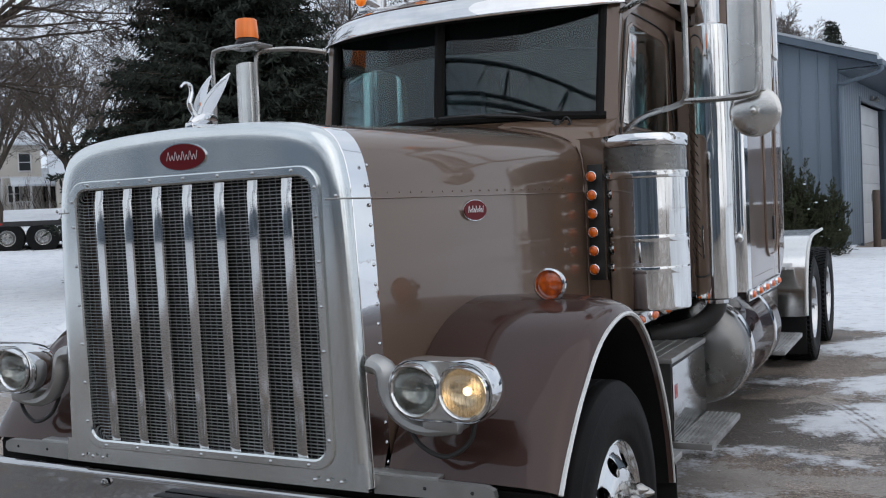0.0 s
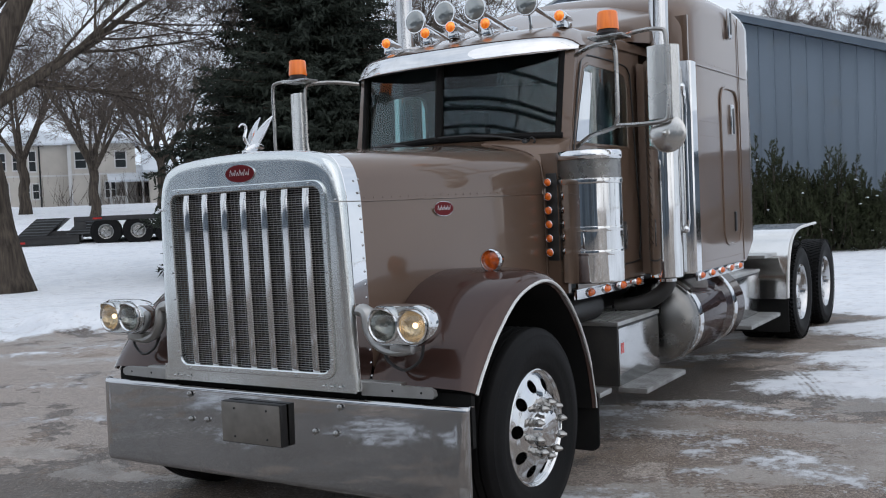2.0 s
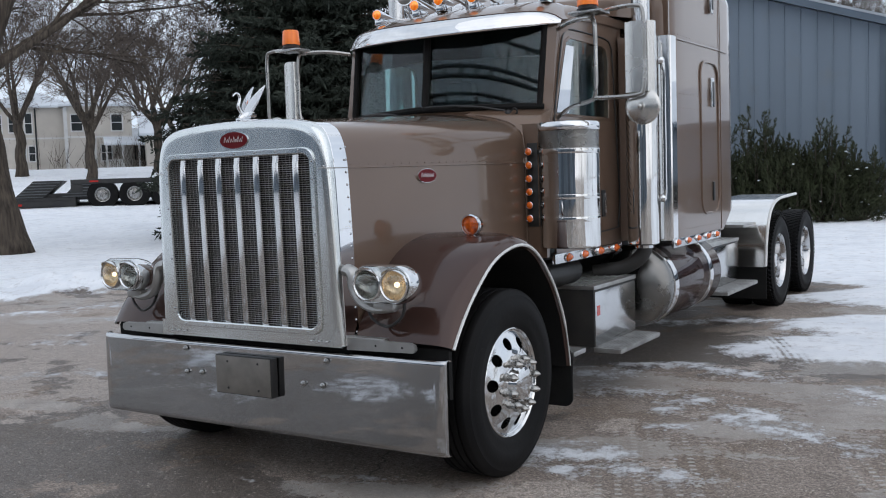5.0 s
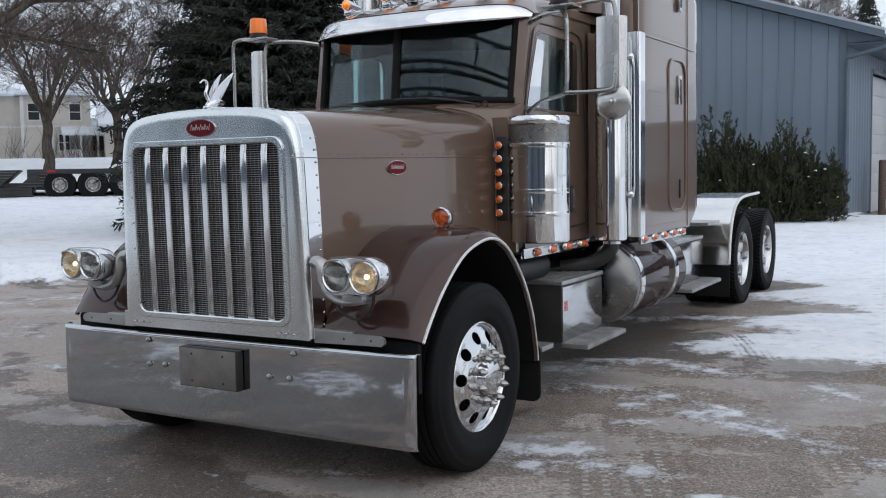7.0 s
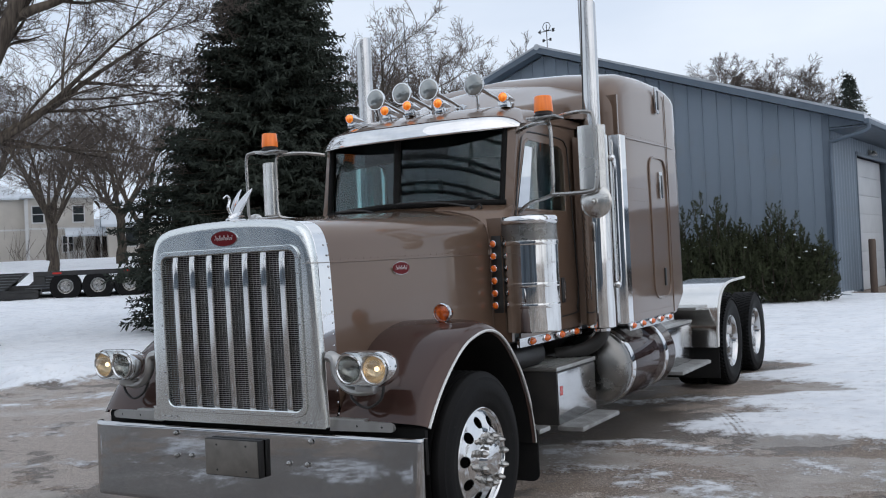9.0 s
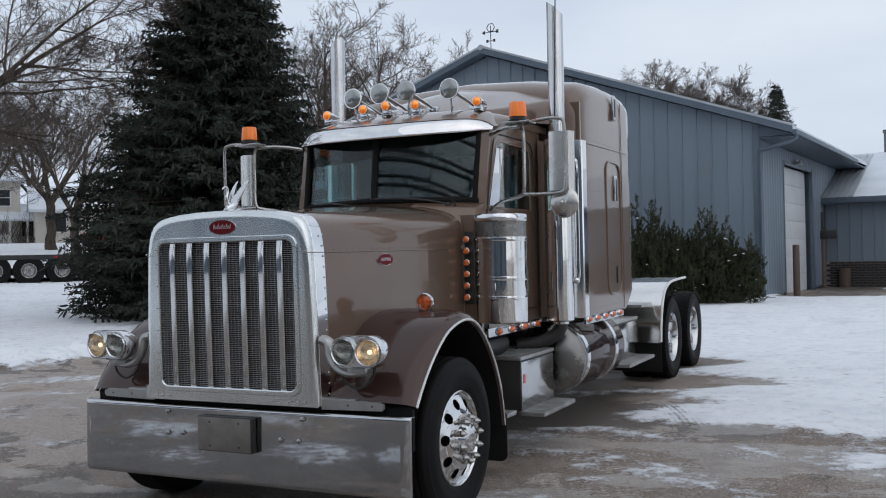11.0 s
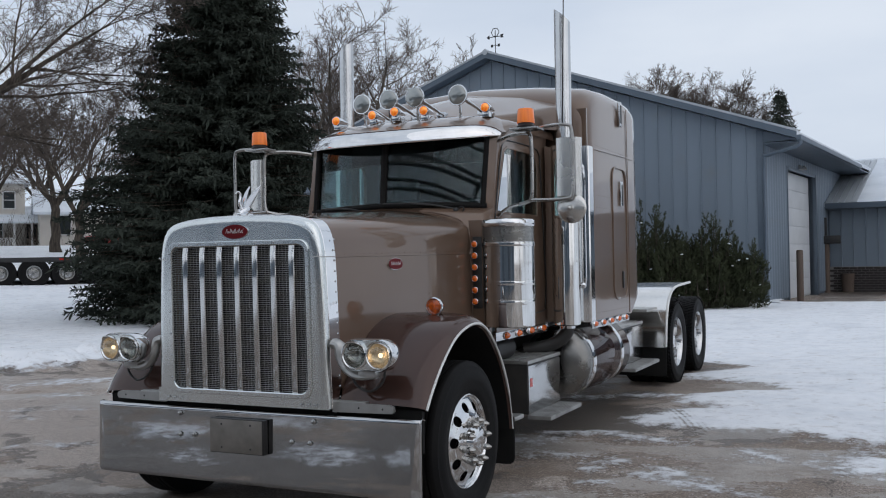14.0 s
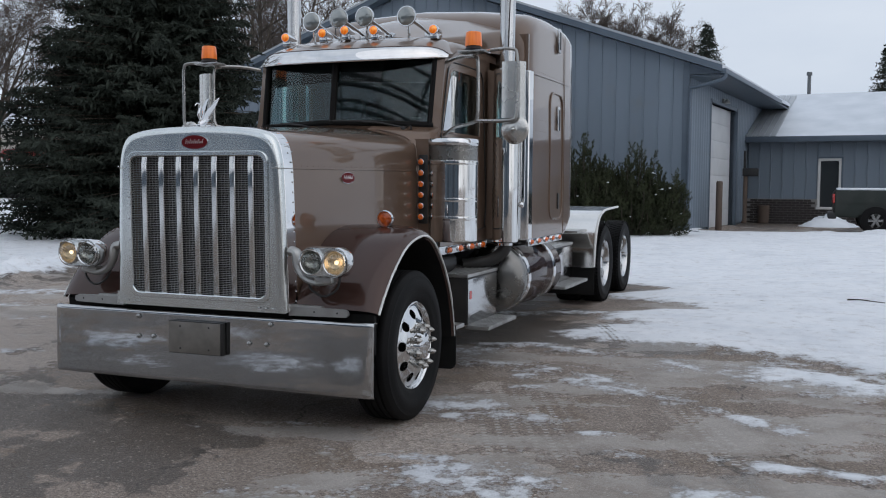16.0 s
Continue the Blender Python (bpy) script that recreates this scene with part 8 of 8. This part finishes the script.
for k, (x, y, h, r) in enumerate(((-4.3, 23.8, 2.5, 1.1), (-2.95, 23.4, 2.85, 1.0), (-2.2, 22.9, 2.2, 0.85), (-1.25, 23.2, 2.55, 1.05), (-0.5, 23.3, 1.85, 0.8), (-6.0, 23.8, 2.3, 1.2))):
    w, (v, f), dabs = pine_shrub(60 + k, h, r)
    s = thing("pine_shrub", "bushy dark green pine shrub in front of the workshop", "shrub", group="pine shrubs")
    s.location = (x, y, 0.03)
    part("stem", fast_mesh(w, "stem", BARK), None, s)
    part("foliage", blade_mesh("foliage", v, f, NEEDLE_B), None, s, "short green needles")
    for p in dabs:
        part("snow_dab", me_dab, None, s).location = tuple(p)

# brushwood under the far trees
rng = np.random.RandomState(3)
n = 5200
ang = rng.uniform(0, 1, n)
bx, by = -78 + 62 * ang + rng.normal(size=n) * 2.5, 44 + 14 * ang + rng.normal(size=n) * 3
bz = hill(bx, by)
v, f = blades(np.stack([bx, by, bz], 1), np.stack([rng.normal(size=n) * 0.35, rng.normal(size=n) * 0.35, np.ones(n)], 1), rng.uniform(1.0, 3.0, n), rng.uniform(0.010, 0.022, n), 9)
tagged(part("brushwood", blade_mesh("brushwood", v, f, TWIG), None), "leafless brown brushwood behind the houses", "brush", kind="stuff")


# ---- houses across the street ----
def house(label, centre, turn, w, d, h, rise, floors):
    x, y = centre
    m = pose(x, y, ground_z(x, y) - 0.1, 0, 0, turn)
    hs = thing("house", label, "house")
    part("wall", Geo().box((-w / 2, -d / 2, 0), (w / 2, d / 2, h), 0, m).add([m @ V(*p) for p in ((-w / 2, -d / 2, h), (-w / 2, d / 2, h), (-w / 2, 0, h + rise), (w / 2, -d / 2, h), (w / 2, d / 2, h), (w / 2, 0, h + rise))], [(0, 1, 2), (3, 5, 4)], True), HOUSE_WALL, hs)
    o = 0.45
    r = Geo().add([m @ V(*p) for p in ((-w / 2 - o, -d / 2 - o, h - 0.1), (w / 2 + o, -d / 2 - o, h - 0.1), (w / 2 + o, 0, h + rise + 0.12), (-w / 2 - o, 0, h + rise + 0.12), (w / 2 + o, d / 2 + o, h - 0.1), (-w / 2 - o, d / 2 + o, h - 0.1),
                                      (-w / 2 - o, -d / 2 - o, h - 0.28), (w / 2 + o, -d / 2 - o, h - 0.28), (w / 2 + o, 0, h + rise - 0.06), (-w / 2 - o, 0, h + rise - 0.06), (w / 2 + o, d / 2 + o, h - 0.28), (-w / 2 - o, d / 2 + o, h - 0.28))],
                  [(0, 1, 2, 3), (3, 2, 4, 5), (0, 6, 7, 1), (6, 9, 8, 7), (9, 11, 10, 8), (1, 7, 8, 2), (2, 8, 10, 4), (0, 3, 9, 6), (3, 5, 11, 9)], True)
    part("roof", r, ROOF_SNOW, hs, "roof under snow")
    for fl in range(floors):
        for k in range(3):
            xx, zz = -w / 2 + w * (k + 0.5) / 3, 0.95 + 2.6 * fl
            wn2 = part("window", Geo().box((xx - 0.5, -d / 2 - 0.05, zz - 0.08), (xx + 0.5, -d / 2 + 0.02, zz + 1.38), 0, m), HOUSE_TRIM, hs)
            part("pane", Geo().box((xx - 0.4, -d / 2 - 0.07, zz), (xx + 0.4, -d / 2 - 0.04, zz + 1.3), 0, m), HOUSE_DARK, wn2)
        for k in range(2):
            yy, zz = -d / 2 + d * (k + 0.6) / 2.3, 0.95 + 2.6 * fl
            wn2 = part("window", Geo().box((w / 2 - 0.02, yy - 0.5, zz - 0.08), (w / 2 + 0.05, yy + 0.5, zz + 1.38), 0, m), HOUSE_TRIM, hs)
            part("pane", Geo().box((w / 2 + 0.04, yy - 0.4, zz), (w / 2 + 0.07, yy + 0.4, zz + 1.3), 0, m), HOUSE_DARK, wn2)
    return hs


def hip(m, x0, x1, y0, y1, z, rise, over=0.4):
    """A snowy hip roof over a rectangle, with thick eaves."""
    x0, x1, y0, y1 = x0 - over, x1 + over, y0 - over, y1 + over
    run = min(x1 - x0, y1 - y0) / 2
    ym, g = (y0 + y1) / 2, Geo()
    lo = [V(x0, y0, z), V(x1, y0, z), V(x1, y1, z), V(x0, y1, z)]
    hi = [p + V(0, 0, 0.16) for p in lo]
    a, b = V(x0 + run, ym, z + rise), V(x1 - run, ym, z + rise)
    g.add([m @ p for p in lo + hi + [a, b]], [(0, 3, 2, 1), (0, 1, 5, 4), (1, 2, 6, 5), (2, 3, 7, 6), (3, 0, 4, 7), (4, 5, 9, 8), (5, 6, 9), (6, 7, 8, 9), (7, 4, 8)], True)
    return g


def corner_house():
    """Two-storey house with a projecting bay block and a low porch wing."""
    x, y = -60.5, 44.0
    m = pose(x, y, ground_z(x, y) - 0.1, 0, 0, 53)
    hs = thing("house", "two-storey cream house with snowy hip roof across the street", "house")
    part("wall", Geo().box((-5.3, 0.0, 0), (0.1, 8.0, 4.95), 0, m), HOUSE_WALL, hs, "cream stucco wall")
    part("bay_wall", Geo().box((0.1, -1.3, 0), (4.95, 7.0, 4.95), 0, m), HOUSE_WALL, hs, "cream stucco bay block")
    part("roof", hip(m, -5.3, 0.6, 0.0, 8.0, 4.95, 1.7), ROOF_SNOW, hs, "hip roof under snow")
    part("bay_roof", hip(m, 0.1, 4.95, -1.3, 7.0, 4.95, 1.5), ROOF_SNOW, hs, "hip roof under snow")
    part("belt_course", Geo().box((-5.33, -0.03, 2.55), (0.1, 0.0, 2.68), 0, m).box((0.07, -1.33, 2.55), (4.98, -1.3, 2.68), 0, m), HOUSE_TRIM, hs)
    part("downspout", Geo().tube([m @ V(-2.0, -0.08, 0), m @ V(-2.0, -0.08, 4.9)], 0.06, 8), HOUSE_DARK, hs, "dark downspout")
    part("corner_board", Geo().box((0.02, -1.38, 0), (0.28, -1.3, 4.9), 0, m).box((2.1, -1.38, 0), (2.3, -1.3, 2.55), 0, m), HOUSE_TRIM, hs)
    for xx, yy, zz, ww, hh in ((-4.75, 0, 3.1, 0.7, 1.25), (-3.5, 0, 3.1, 0.7, 1.25), (-2.5, 0, 3.0, 0.45, 1.5), (-4.6, 0, 0.75, 0.7, 1.35), (-3.1, 0, 0.75, 0.6, 1.3), (-2.35, 0, 0.9, 0.4, 1.1),
                               (0.95, -1.3, 3.1, 0.75, 1.2), (3.85, -1.3, 3.1, 0.75, 1.2), (3.0, -1.3, 0.8, 0.7, 1.2)):
        wf = part("window", Geo().box((xx - ww / 2 - 0.09, yy - 0.06, zz - 0.1), (xx + ww / 2 + 0.09, yy + 0.02, zz + hh + 0.09), 0, m), HOUSE_TRIM, hs)
        part("pane", Geo().box((xx - ww / 2, yy - 0.08, zz), (xx + ww / 2, yy - 0.05, zz + hh / 2 - 0.03), 0, m), HOUSE_DARK, wf)
        part("pane", Geo().box((xx - ww / 2, yy - 0.08, zz + hh / 2 + 0.03), (xx + ww / 2, yy - 0.05, zz + hh), 0, m), HOUSE_DARK, wf)
    part("porch_wall", Geo().box((4.95, -0.6, 0), (9.6, 5.0, 2.3), 0, m), HOUSE_WALL, hs)
    part("porch_roof", Geo().add([m @ V(*q) for q in ((2.8, -3.2, 2.0), (6.6, -3.2, 2.0), (6.6, 1.2, 3.4), (2.8, 1.2, 3.4), (2.8, -3.2, 1.86), (6.6, -3.2, 1.86), (6.6, 1.2, 3.25), (2.8, 1.2, 3.25))],
                                 [(0, 1, 2, 3), (4, 7, 6, 5), (0, 4, 5, 1), (1, 5, 6, 2), (0, 3, 7, 4)], True), ROOF_SNOW, hs, "snowy porch roof")
    part("wing_roof", hip(m, 5.0, 9.7, -0.6, 5.0, 2.3, 1.3), ROOF_SNOW, hs, "snowy wing roof")
    for xx in (2.95, 4.1, 5.3, 6.45):
        part("porch_post", Geo().box((xx - 0.07, -3.1, 0), (xx + 0.07, -2.96, 1.9), 0, m), HOUSE_TRIM, hs)
    part("porch_railing", Geo().box((2.9, -3.06, 0.72), (4.1, -3.0, 0.80), 0, m), HOUSE_TRIM, hs)
    for k in range(7):
        part("baluster", Geo().box((2.98 + 0.16 * k, -3.06, 0.1), (3.05 + 0.16 * k, -3.0, 0.72), 0, m), HOUSE_TRIM, hs)
    part("porch_deck", Geo().box((2.8, -3.2, 0), (6.6, -0.6, 0.12), 0, m), HOUSE_TRIM, hs)
    for xx in (5.6, 7.2, 8.6):
        part("porch_window", Geo().box((xx - 0.5, -0.66, 0.8), (xx + 0.5, -0.58, 1.9), 0, m), HOUSE_DARK, hs)
    return hs


corner_house()
house("low cream house with snow-covered roof across the street", (-50.5, 49.5), 50, 9.5, 7.0, 2.6, 1.7, 1)
house("pale house with snowy roof beyond the street", (-69.0, 27.0), 62, 10.0, 8.0, 3.4, 1.9, 1)

# board fence beside the houses
fence = thing("board_fence", "weathered grey-brown board fence beside the houses", "fence")
for k in range(26):
    x, y = -66.0 + 0.28 * k, 37.4 + 0.36 * k
    part("board", Geo().box((-0.2, -0.02, 0), (0.2, 0.02, 1.75 + 0.04 * (k % 3)), 0, pose(x, y, ground_z(x, y) - 0.05, 0, 0, 52)), POST_WOOD, fence)

# ---- red car parked by the houses ----
m = pose(-41.6, 41.6, ground_z(-41.6, 41.6), 0, 0, 48)
car = thing("parked_car", "red car parked on the snowy street", "car")
rows = []
for x, lo, hi, wd in ((-2.1, 0.45, 0.75, 0.7), (-2.0, 0.3, 0.9, 0.82), (-1.2, 0.28, 0.98, 0.86), (0, 0.28, 1.0, 0.88), (1.2, 0.28, 1.0, 0.86), (2.0, 0.3, 0.92, 0.82), (2.1, 0.45, 0.75, 0.72)):
    rows.append([m @ V(x, s * wd, z) for s, z in ((-1, lo), (-1, hi - 0.1), (-0.85, hi), (0.85, hi), (1, hi - 0.1), (1, lo))])
part("body", Geo().grid(rows, cap0=True, cap1=True, close_u=True), RED_PAINT, car)
rows = [[m @ V(x, s * wd, z) for s, z in ((-1, 0.97), (-0.8, h), (0.8, h), (1, 0.97))] for x, h, wd in ((-1.3, 0.99, 0.8), (-0.7, 1.42, 0.76), (0.7, 1.45, 0.76), (1.5, 0.99, 0.8))]
part("cabin", Geo().grid(rows, cap0=True, cap1=True), HOUSE_DARK, car)
for x in (-1.3, 1.3):
    for s in (-1, 1):
        part("wheel", Geo().lathe([(0.0005, -0.1), (0.32, -0.1), (0.33, 0.0), (0.32, 0.1), (0.0005, 0.1)], m @ pose(x, s * 0.78, 0.33, 90, 0, 0), 16), RUBBER, car)

# ---- lowboy trailer on the street ----
TZ = 0.74
tm = Matrix.Translation((-30.1, 22.8, TZ)) @ Matrix.Rotation(math.atan2(0.92, 0.78), 4, "Z") @ Matrix.Scale(1.12, 4)
tr = thing("lowboy_trailer", "long black lowboy trailer standing on the snowy street", "trailer")
part("rear_deck", Geo().box((-0.85, -1.2, 0.93), (6.4, 1.3, 1.10), 0.02, tm).box((-0.85, -1.18, 0.62), (-0.45, 1.28, 0.93), 0.01, tm), TRAILER, tr, "black deck above the axles")
part("low_deck", Geo().box((-13.5, -1.25, 0.14), (-0.7, 1.3, 0.46), 0.02, tm).box((-13.5, -1.27, 0.38), (-0.7, -1.25, 0.46), 0, tm), TRAILER, tr, "low black main deck")
part("deck_planks", Geo().box((-13.4, -1.1, 0.46), (-3.3, 1.2, 0.50), 0.01, tm), GALV, tr, "grey worn deck planks")
for xa in (-1.05, 0.55):
    part("ramp", Geo().prism([(xa - 1.75, 0.46), (xa - 0.75, 0.46), (xa - 0.05, 1.08), (xa - 1.05, 1.08)], -1.2, 1.1, tm @ FRONT), TRAILER, tr, "slatted sloping ramp")
    for q in range(6):
        part("ramp_slat", Geo().box((xa - 1.70 + 0.115 * q, -1.135, 0.49 + 0.10 * q), (xa - 0.74 + 0.115 * q, -1.11, 0.52 + 0.10 * q), 0, tm), GALV, tr)
part("gooseneck_frame", Geo().box((-1.9, -1.0, 0.46), (-0.5, 1.0, 0.62), 0, tm), TRAILER, tr)
for k in range(12):
    x = -13.2 + 1.15 * k
    if x < -2.4:
        part("reflector", Geo().box((x, -1.285, 0.20), (x + 0.35, -1.268, 0.27), 0, tm), RED_LENS if k % 2 else HOUSE_TRIM, tr)
for x in (-0.2, 2.2, 4.6):
    part("reflector", Geo().box((x, -1.225, 0.99), (x + 0.3, -1.2, 1.05), 0, tm), RED_LENS, tr)
me_tt = Geo().lathe([(0.27, -0.12), (0.40, -0.15), (0.535, -0.13), (0.55, 0.0), (0.535, 0.13), (0.40, 0.15), (0.27, 0.12)], seg=32).mesh("tyre", RUBBER)
me_tr = Geo().lathe([(0.0005, 0.06), (0.09, 0.06), (0.10, -0.0), (0.19, -0.02), (0.22, 0.04), (0.25, 0.11), (0.275, 0.12), (0.27, 0.0)], seg=32).mesh("rim", TUBE_STEEL)
for k in range(4):
    for y in (-1.05, 1.05):
        wv2 = new("wheel")
        wv2.parent = tr
        wv2.matrix_basis = tm @ pose(0.22 + 1.12 * k, y, 0.53, 90 if y < 0 else -90, 0, 0)
        part("tyre", me_tt, None, wv2)
        part("rim", me_tr, None, wv2, "bright ten-hole rim")
part("axle_beam", Geo().box((-0.6, -0.9, 0.36), (5.8, 0.9, 0.62), 0, tm), TRAILER, tr)

# ---- second flat trailer behind it, its deck under snow ----
fm = Matrix.Translation((-33.4, 22.3, 0.98)) @ Matrix.Rotation(math.atan2(0.92, 0.78), 4, "Z")
flat = thing("flatbed_trailer", "grey flatbed trailer with snow lying on its deck", "trailer")
part("deck", Geo().box((-14.0, -1.2, 0.40), (-1.2, 1.2, 0.66), 0.01, fm), GALV, flat)
part("deck_snow", Geo().box((-13.9, -1.1, 0.66), (-1.3, 1.1, 0.76), 0.03, fm), SNOW, flat, "smooth snow on the deck")
part("underframe", Geo().box((-13.0, -0.6, -0.1), (-2.0, 0.6, 0.40), 0, fm), TRAILER, flat)
for k in range(9):
    part("stake_pocket", Geo().box((-13.6 + 1.4 * k, -1.26, 0.44), (-13.3 + 1.4 * k, -1.2, 0.60), 0, fm), RED_LENS if k % 2 else HOUSE_TRIM, flat)

# ---- pickup by the wing ----
pm = pose(4.30, 29.7, 0)
pk = thing("pickup_truck", "dark green-grey pickup with snow on its bed cover", "pickup truck")
rows = []
for x, lo, hi, wd in ((0.0, 0.62, 1.36, 0.90), (0.06, 0.55, 1.42, 0.97), (1.0, 0.52, 1.42, 1.0), (2.0, 0.50, 1.40, 1.0), (3.4, 0.45, 1.38, 1.0), (4.2, 0.45, 1.30, 0.99), (5.4, 0.45, 1.18, 0.96), (5.75, 0.5, 1.05, 0.88)):
    rows.append([pm @ V(x, s * wd, z) for s, z in ((-0.96, lo), (-1, lo + 0.1), (-1.0, mix(lo, hi, 0.6)), (-0.95, hi), (0.95, hi), (1.0, mix(lo, hi, 0.6)), (1, lo + 0.1), (0.96, lo))])
part("body", Geo().grid(rows, close_u=True, cap0=True, cap1=True), PICKUP, pk, angle=30)
rows = [[pm @ V(x, s * wd, z) for s, z in ((-1, 1.38), (-0.82, h), (0.82, h), (1, 1.38))] for x, h, wd in ((1.9, 1.41, 0.93), (2.05, 1.86, 0.9), (3.3, 1.90, 0.9), (4.15, 1.40, 0.93))]
part("cabin", Geo().grid(rows, cap0=True, cap1=True), HOUSE_DARK, pk, "dark cabin glass")
part("cabin_roof", Geo().box((2.1, -0.74, 1.85), (3.35, 0.74, 1.93), 0.03, pm), PICKUP, pk)
part("bed_snow", Geo().box((0.1, -0.9, 1.42), (1.85, 0.9, 1.50), 0.03, pm), SNOW, pk, "snow on the bed cover")
part("rear_bumper", Geo().box((-0.16, -0.95, 0.48), (0.1, 0.95, 0.70), 0.04, pm), BLACK, pk)
for s in (-1, 1):
    part("tail_lamp", Geo().box((-0.02, s * 0.93 - 0.06, 1.00), (0.04, s * 0.93 + 0.06, 1.30), 0.02, pm), RED_LENS, pk, "red tail lamp")
    for x in (1.28, 4.85):
        arch = Geo().lathe([(0.0005, 0.0), (0.52, 0.0), (0.52, 0.03)], pm @ pose(x, s * 0.99, 0.50, 90 if s < 0 else -90, 0, 0), 28)
        part("wheel_arch", arch, BLACK_DULL, pk)
        wv2 = new("wheel")
        wv2.parent = pk
        wv2.matrix_basis = pm @ pose(x, s * 0.93, 0.44, 90 if s < 0 else -90, 0, 0) @ Matrix.Diagonal((0.86, 0.86, 1, 1))
        part("tyre", me_tt, None, wv2)
        sp = Geo().lathe([(0.0005, 0.09), (0.06, 0.10), (0.07, 0.08)], seg=16)
        for k in range(6):
            a = math.pi / 3 * k
            sp.box((0.03, -0.045, 0.06), (0.27, 0.045, 0.10), 0.01, Matrix.Rotation(a, 4, "Z"))
        sp.lathe([(0.25, 0.06), (0.27, 0.115), (0.285, 0.12), (0.28, 0.0)], seg=28)
        part("rim", sp, TANK_END, wv2, "six-spoke alloy rim")
        part("hub_back", Geo().lathe([(0.0005, 0.02), (0.28, 0.02), (0.28, -0.1)], seg=20), BLACK_DULL, wv2)

# ---- unseen long shed added behind the camera to darken the chrome's reflections ----
back_shed = thing("reflection_shed", "unseen long grey steel shed added to darken reflections", "building")
part("wall", Geo().box((-46, -36, -0.3), (44, -35.6, 7.2)), STEEL_BLUE, back_shed)
part("roof", Geo().add([(-47, -34.8, 7.1), (45, -34.8, 7.1), (45, -46, 10.4), (-47, -46, 10.4), (-47, -34.8, 7.3), (45, -34.8, 7.3), (45, -46, 10.6), (-47, -46, 10.6)], [(0, 1, 5, 4), (4, 5, 6, 7), (0, 3, 2, 1)], True), ROOF_METAL, back_shed)
for x in (-30, -14, 2, 18, 34):
    part("shed_door", Geo().box((x - 3, -35.58, -0.25), (x + 3, -35.5, 5.2)), STEEL_TRIM, back_shed, "tall dark door panel of the added shed")

# ---- open steel frame of a shelter behind the yard, which shows in the windshield ----
shelter = thing("steel_shelter", "open lattice steel roof frame on posts behind the yard", "shelter")
for k, y in enumerate((-16.0, -18.2, -20.6, -23.2, -26.0)):
    tg = Geo()
    top, bot = [], []
    for i in range(19):
        u = i / 18
        x = -7 + 20 * u
        z = 7.6 + 1.3 * math.sin(math.pi * u) ** 0.8
        top.append(V(x, y, z + 1.1))
        bot.append(V(x, y, z))
    tg.tube(top, 0.065, 5).tube(bot, 0.065, 5)
    for i in range(18):
        tg.tube([bot[i], top[i + 1]] if i % 2 else [top[i], bot[i + 1]], 0.035, 4)
        tg.tube([bot[i], top[i]], 0.03, 4)
    part("roof_truss", tg, GALV, shelter, "arched lattice truss")
    for x in (-7, 13):
        part("post", Geo().box((x - 0.12, y - 0.12, -0.05), (x + 0.12, y + 0.12, 8.1)), GALV, shelter)
for i in range(0, 19, 3):
    u = i / 18
    x, z = -7 + 20 * u, 8.7 + 1.3 * math.sin(math.pi * u) ** 0.8
    part("purlin", Geo().tube([(x, -28.0, z), (x, -16.5, z)], 0.07, 5), GALV, shelter)

# ---- a fallen twig on the snow ----
tw = Geo().tube([(4.14, 7.98, 0.075), (4.27, 7.86, 0.095), (4.40, 7.83, 0.085), (4.56, 7.74, 0.08)], 0.011, 5, r_end=0.005).tube([(4.30, 7.86, 0.09), (4.38, 7.93, 0.085)], 0.006, 4)
tagged(part("fallen_twig", tw, BARK), "thin dark twig lying on trampled snow", "twig")
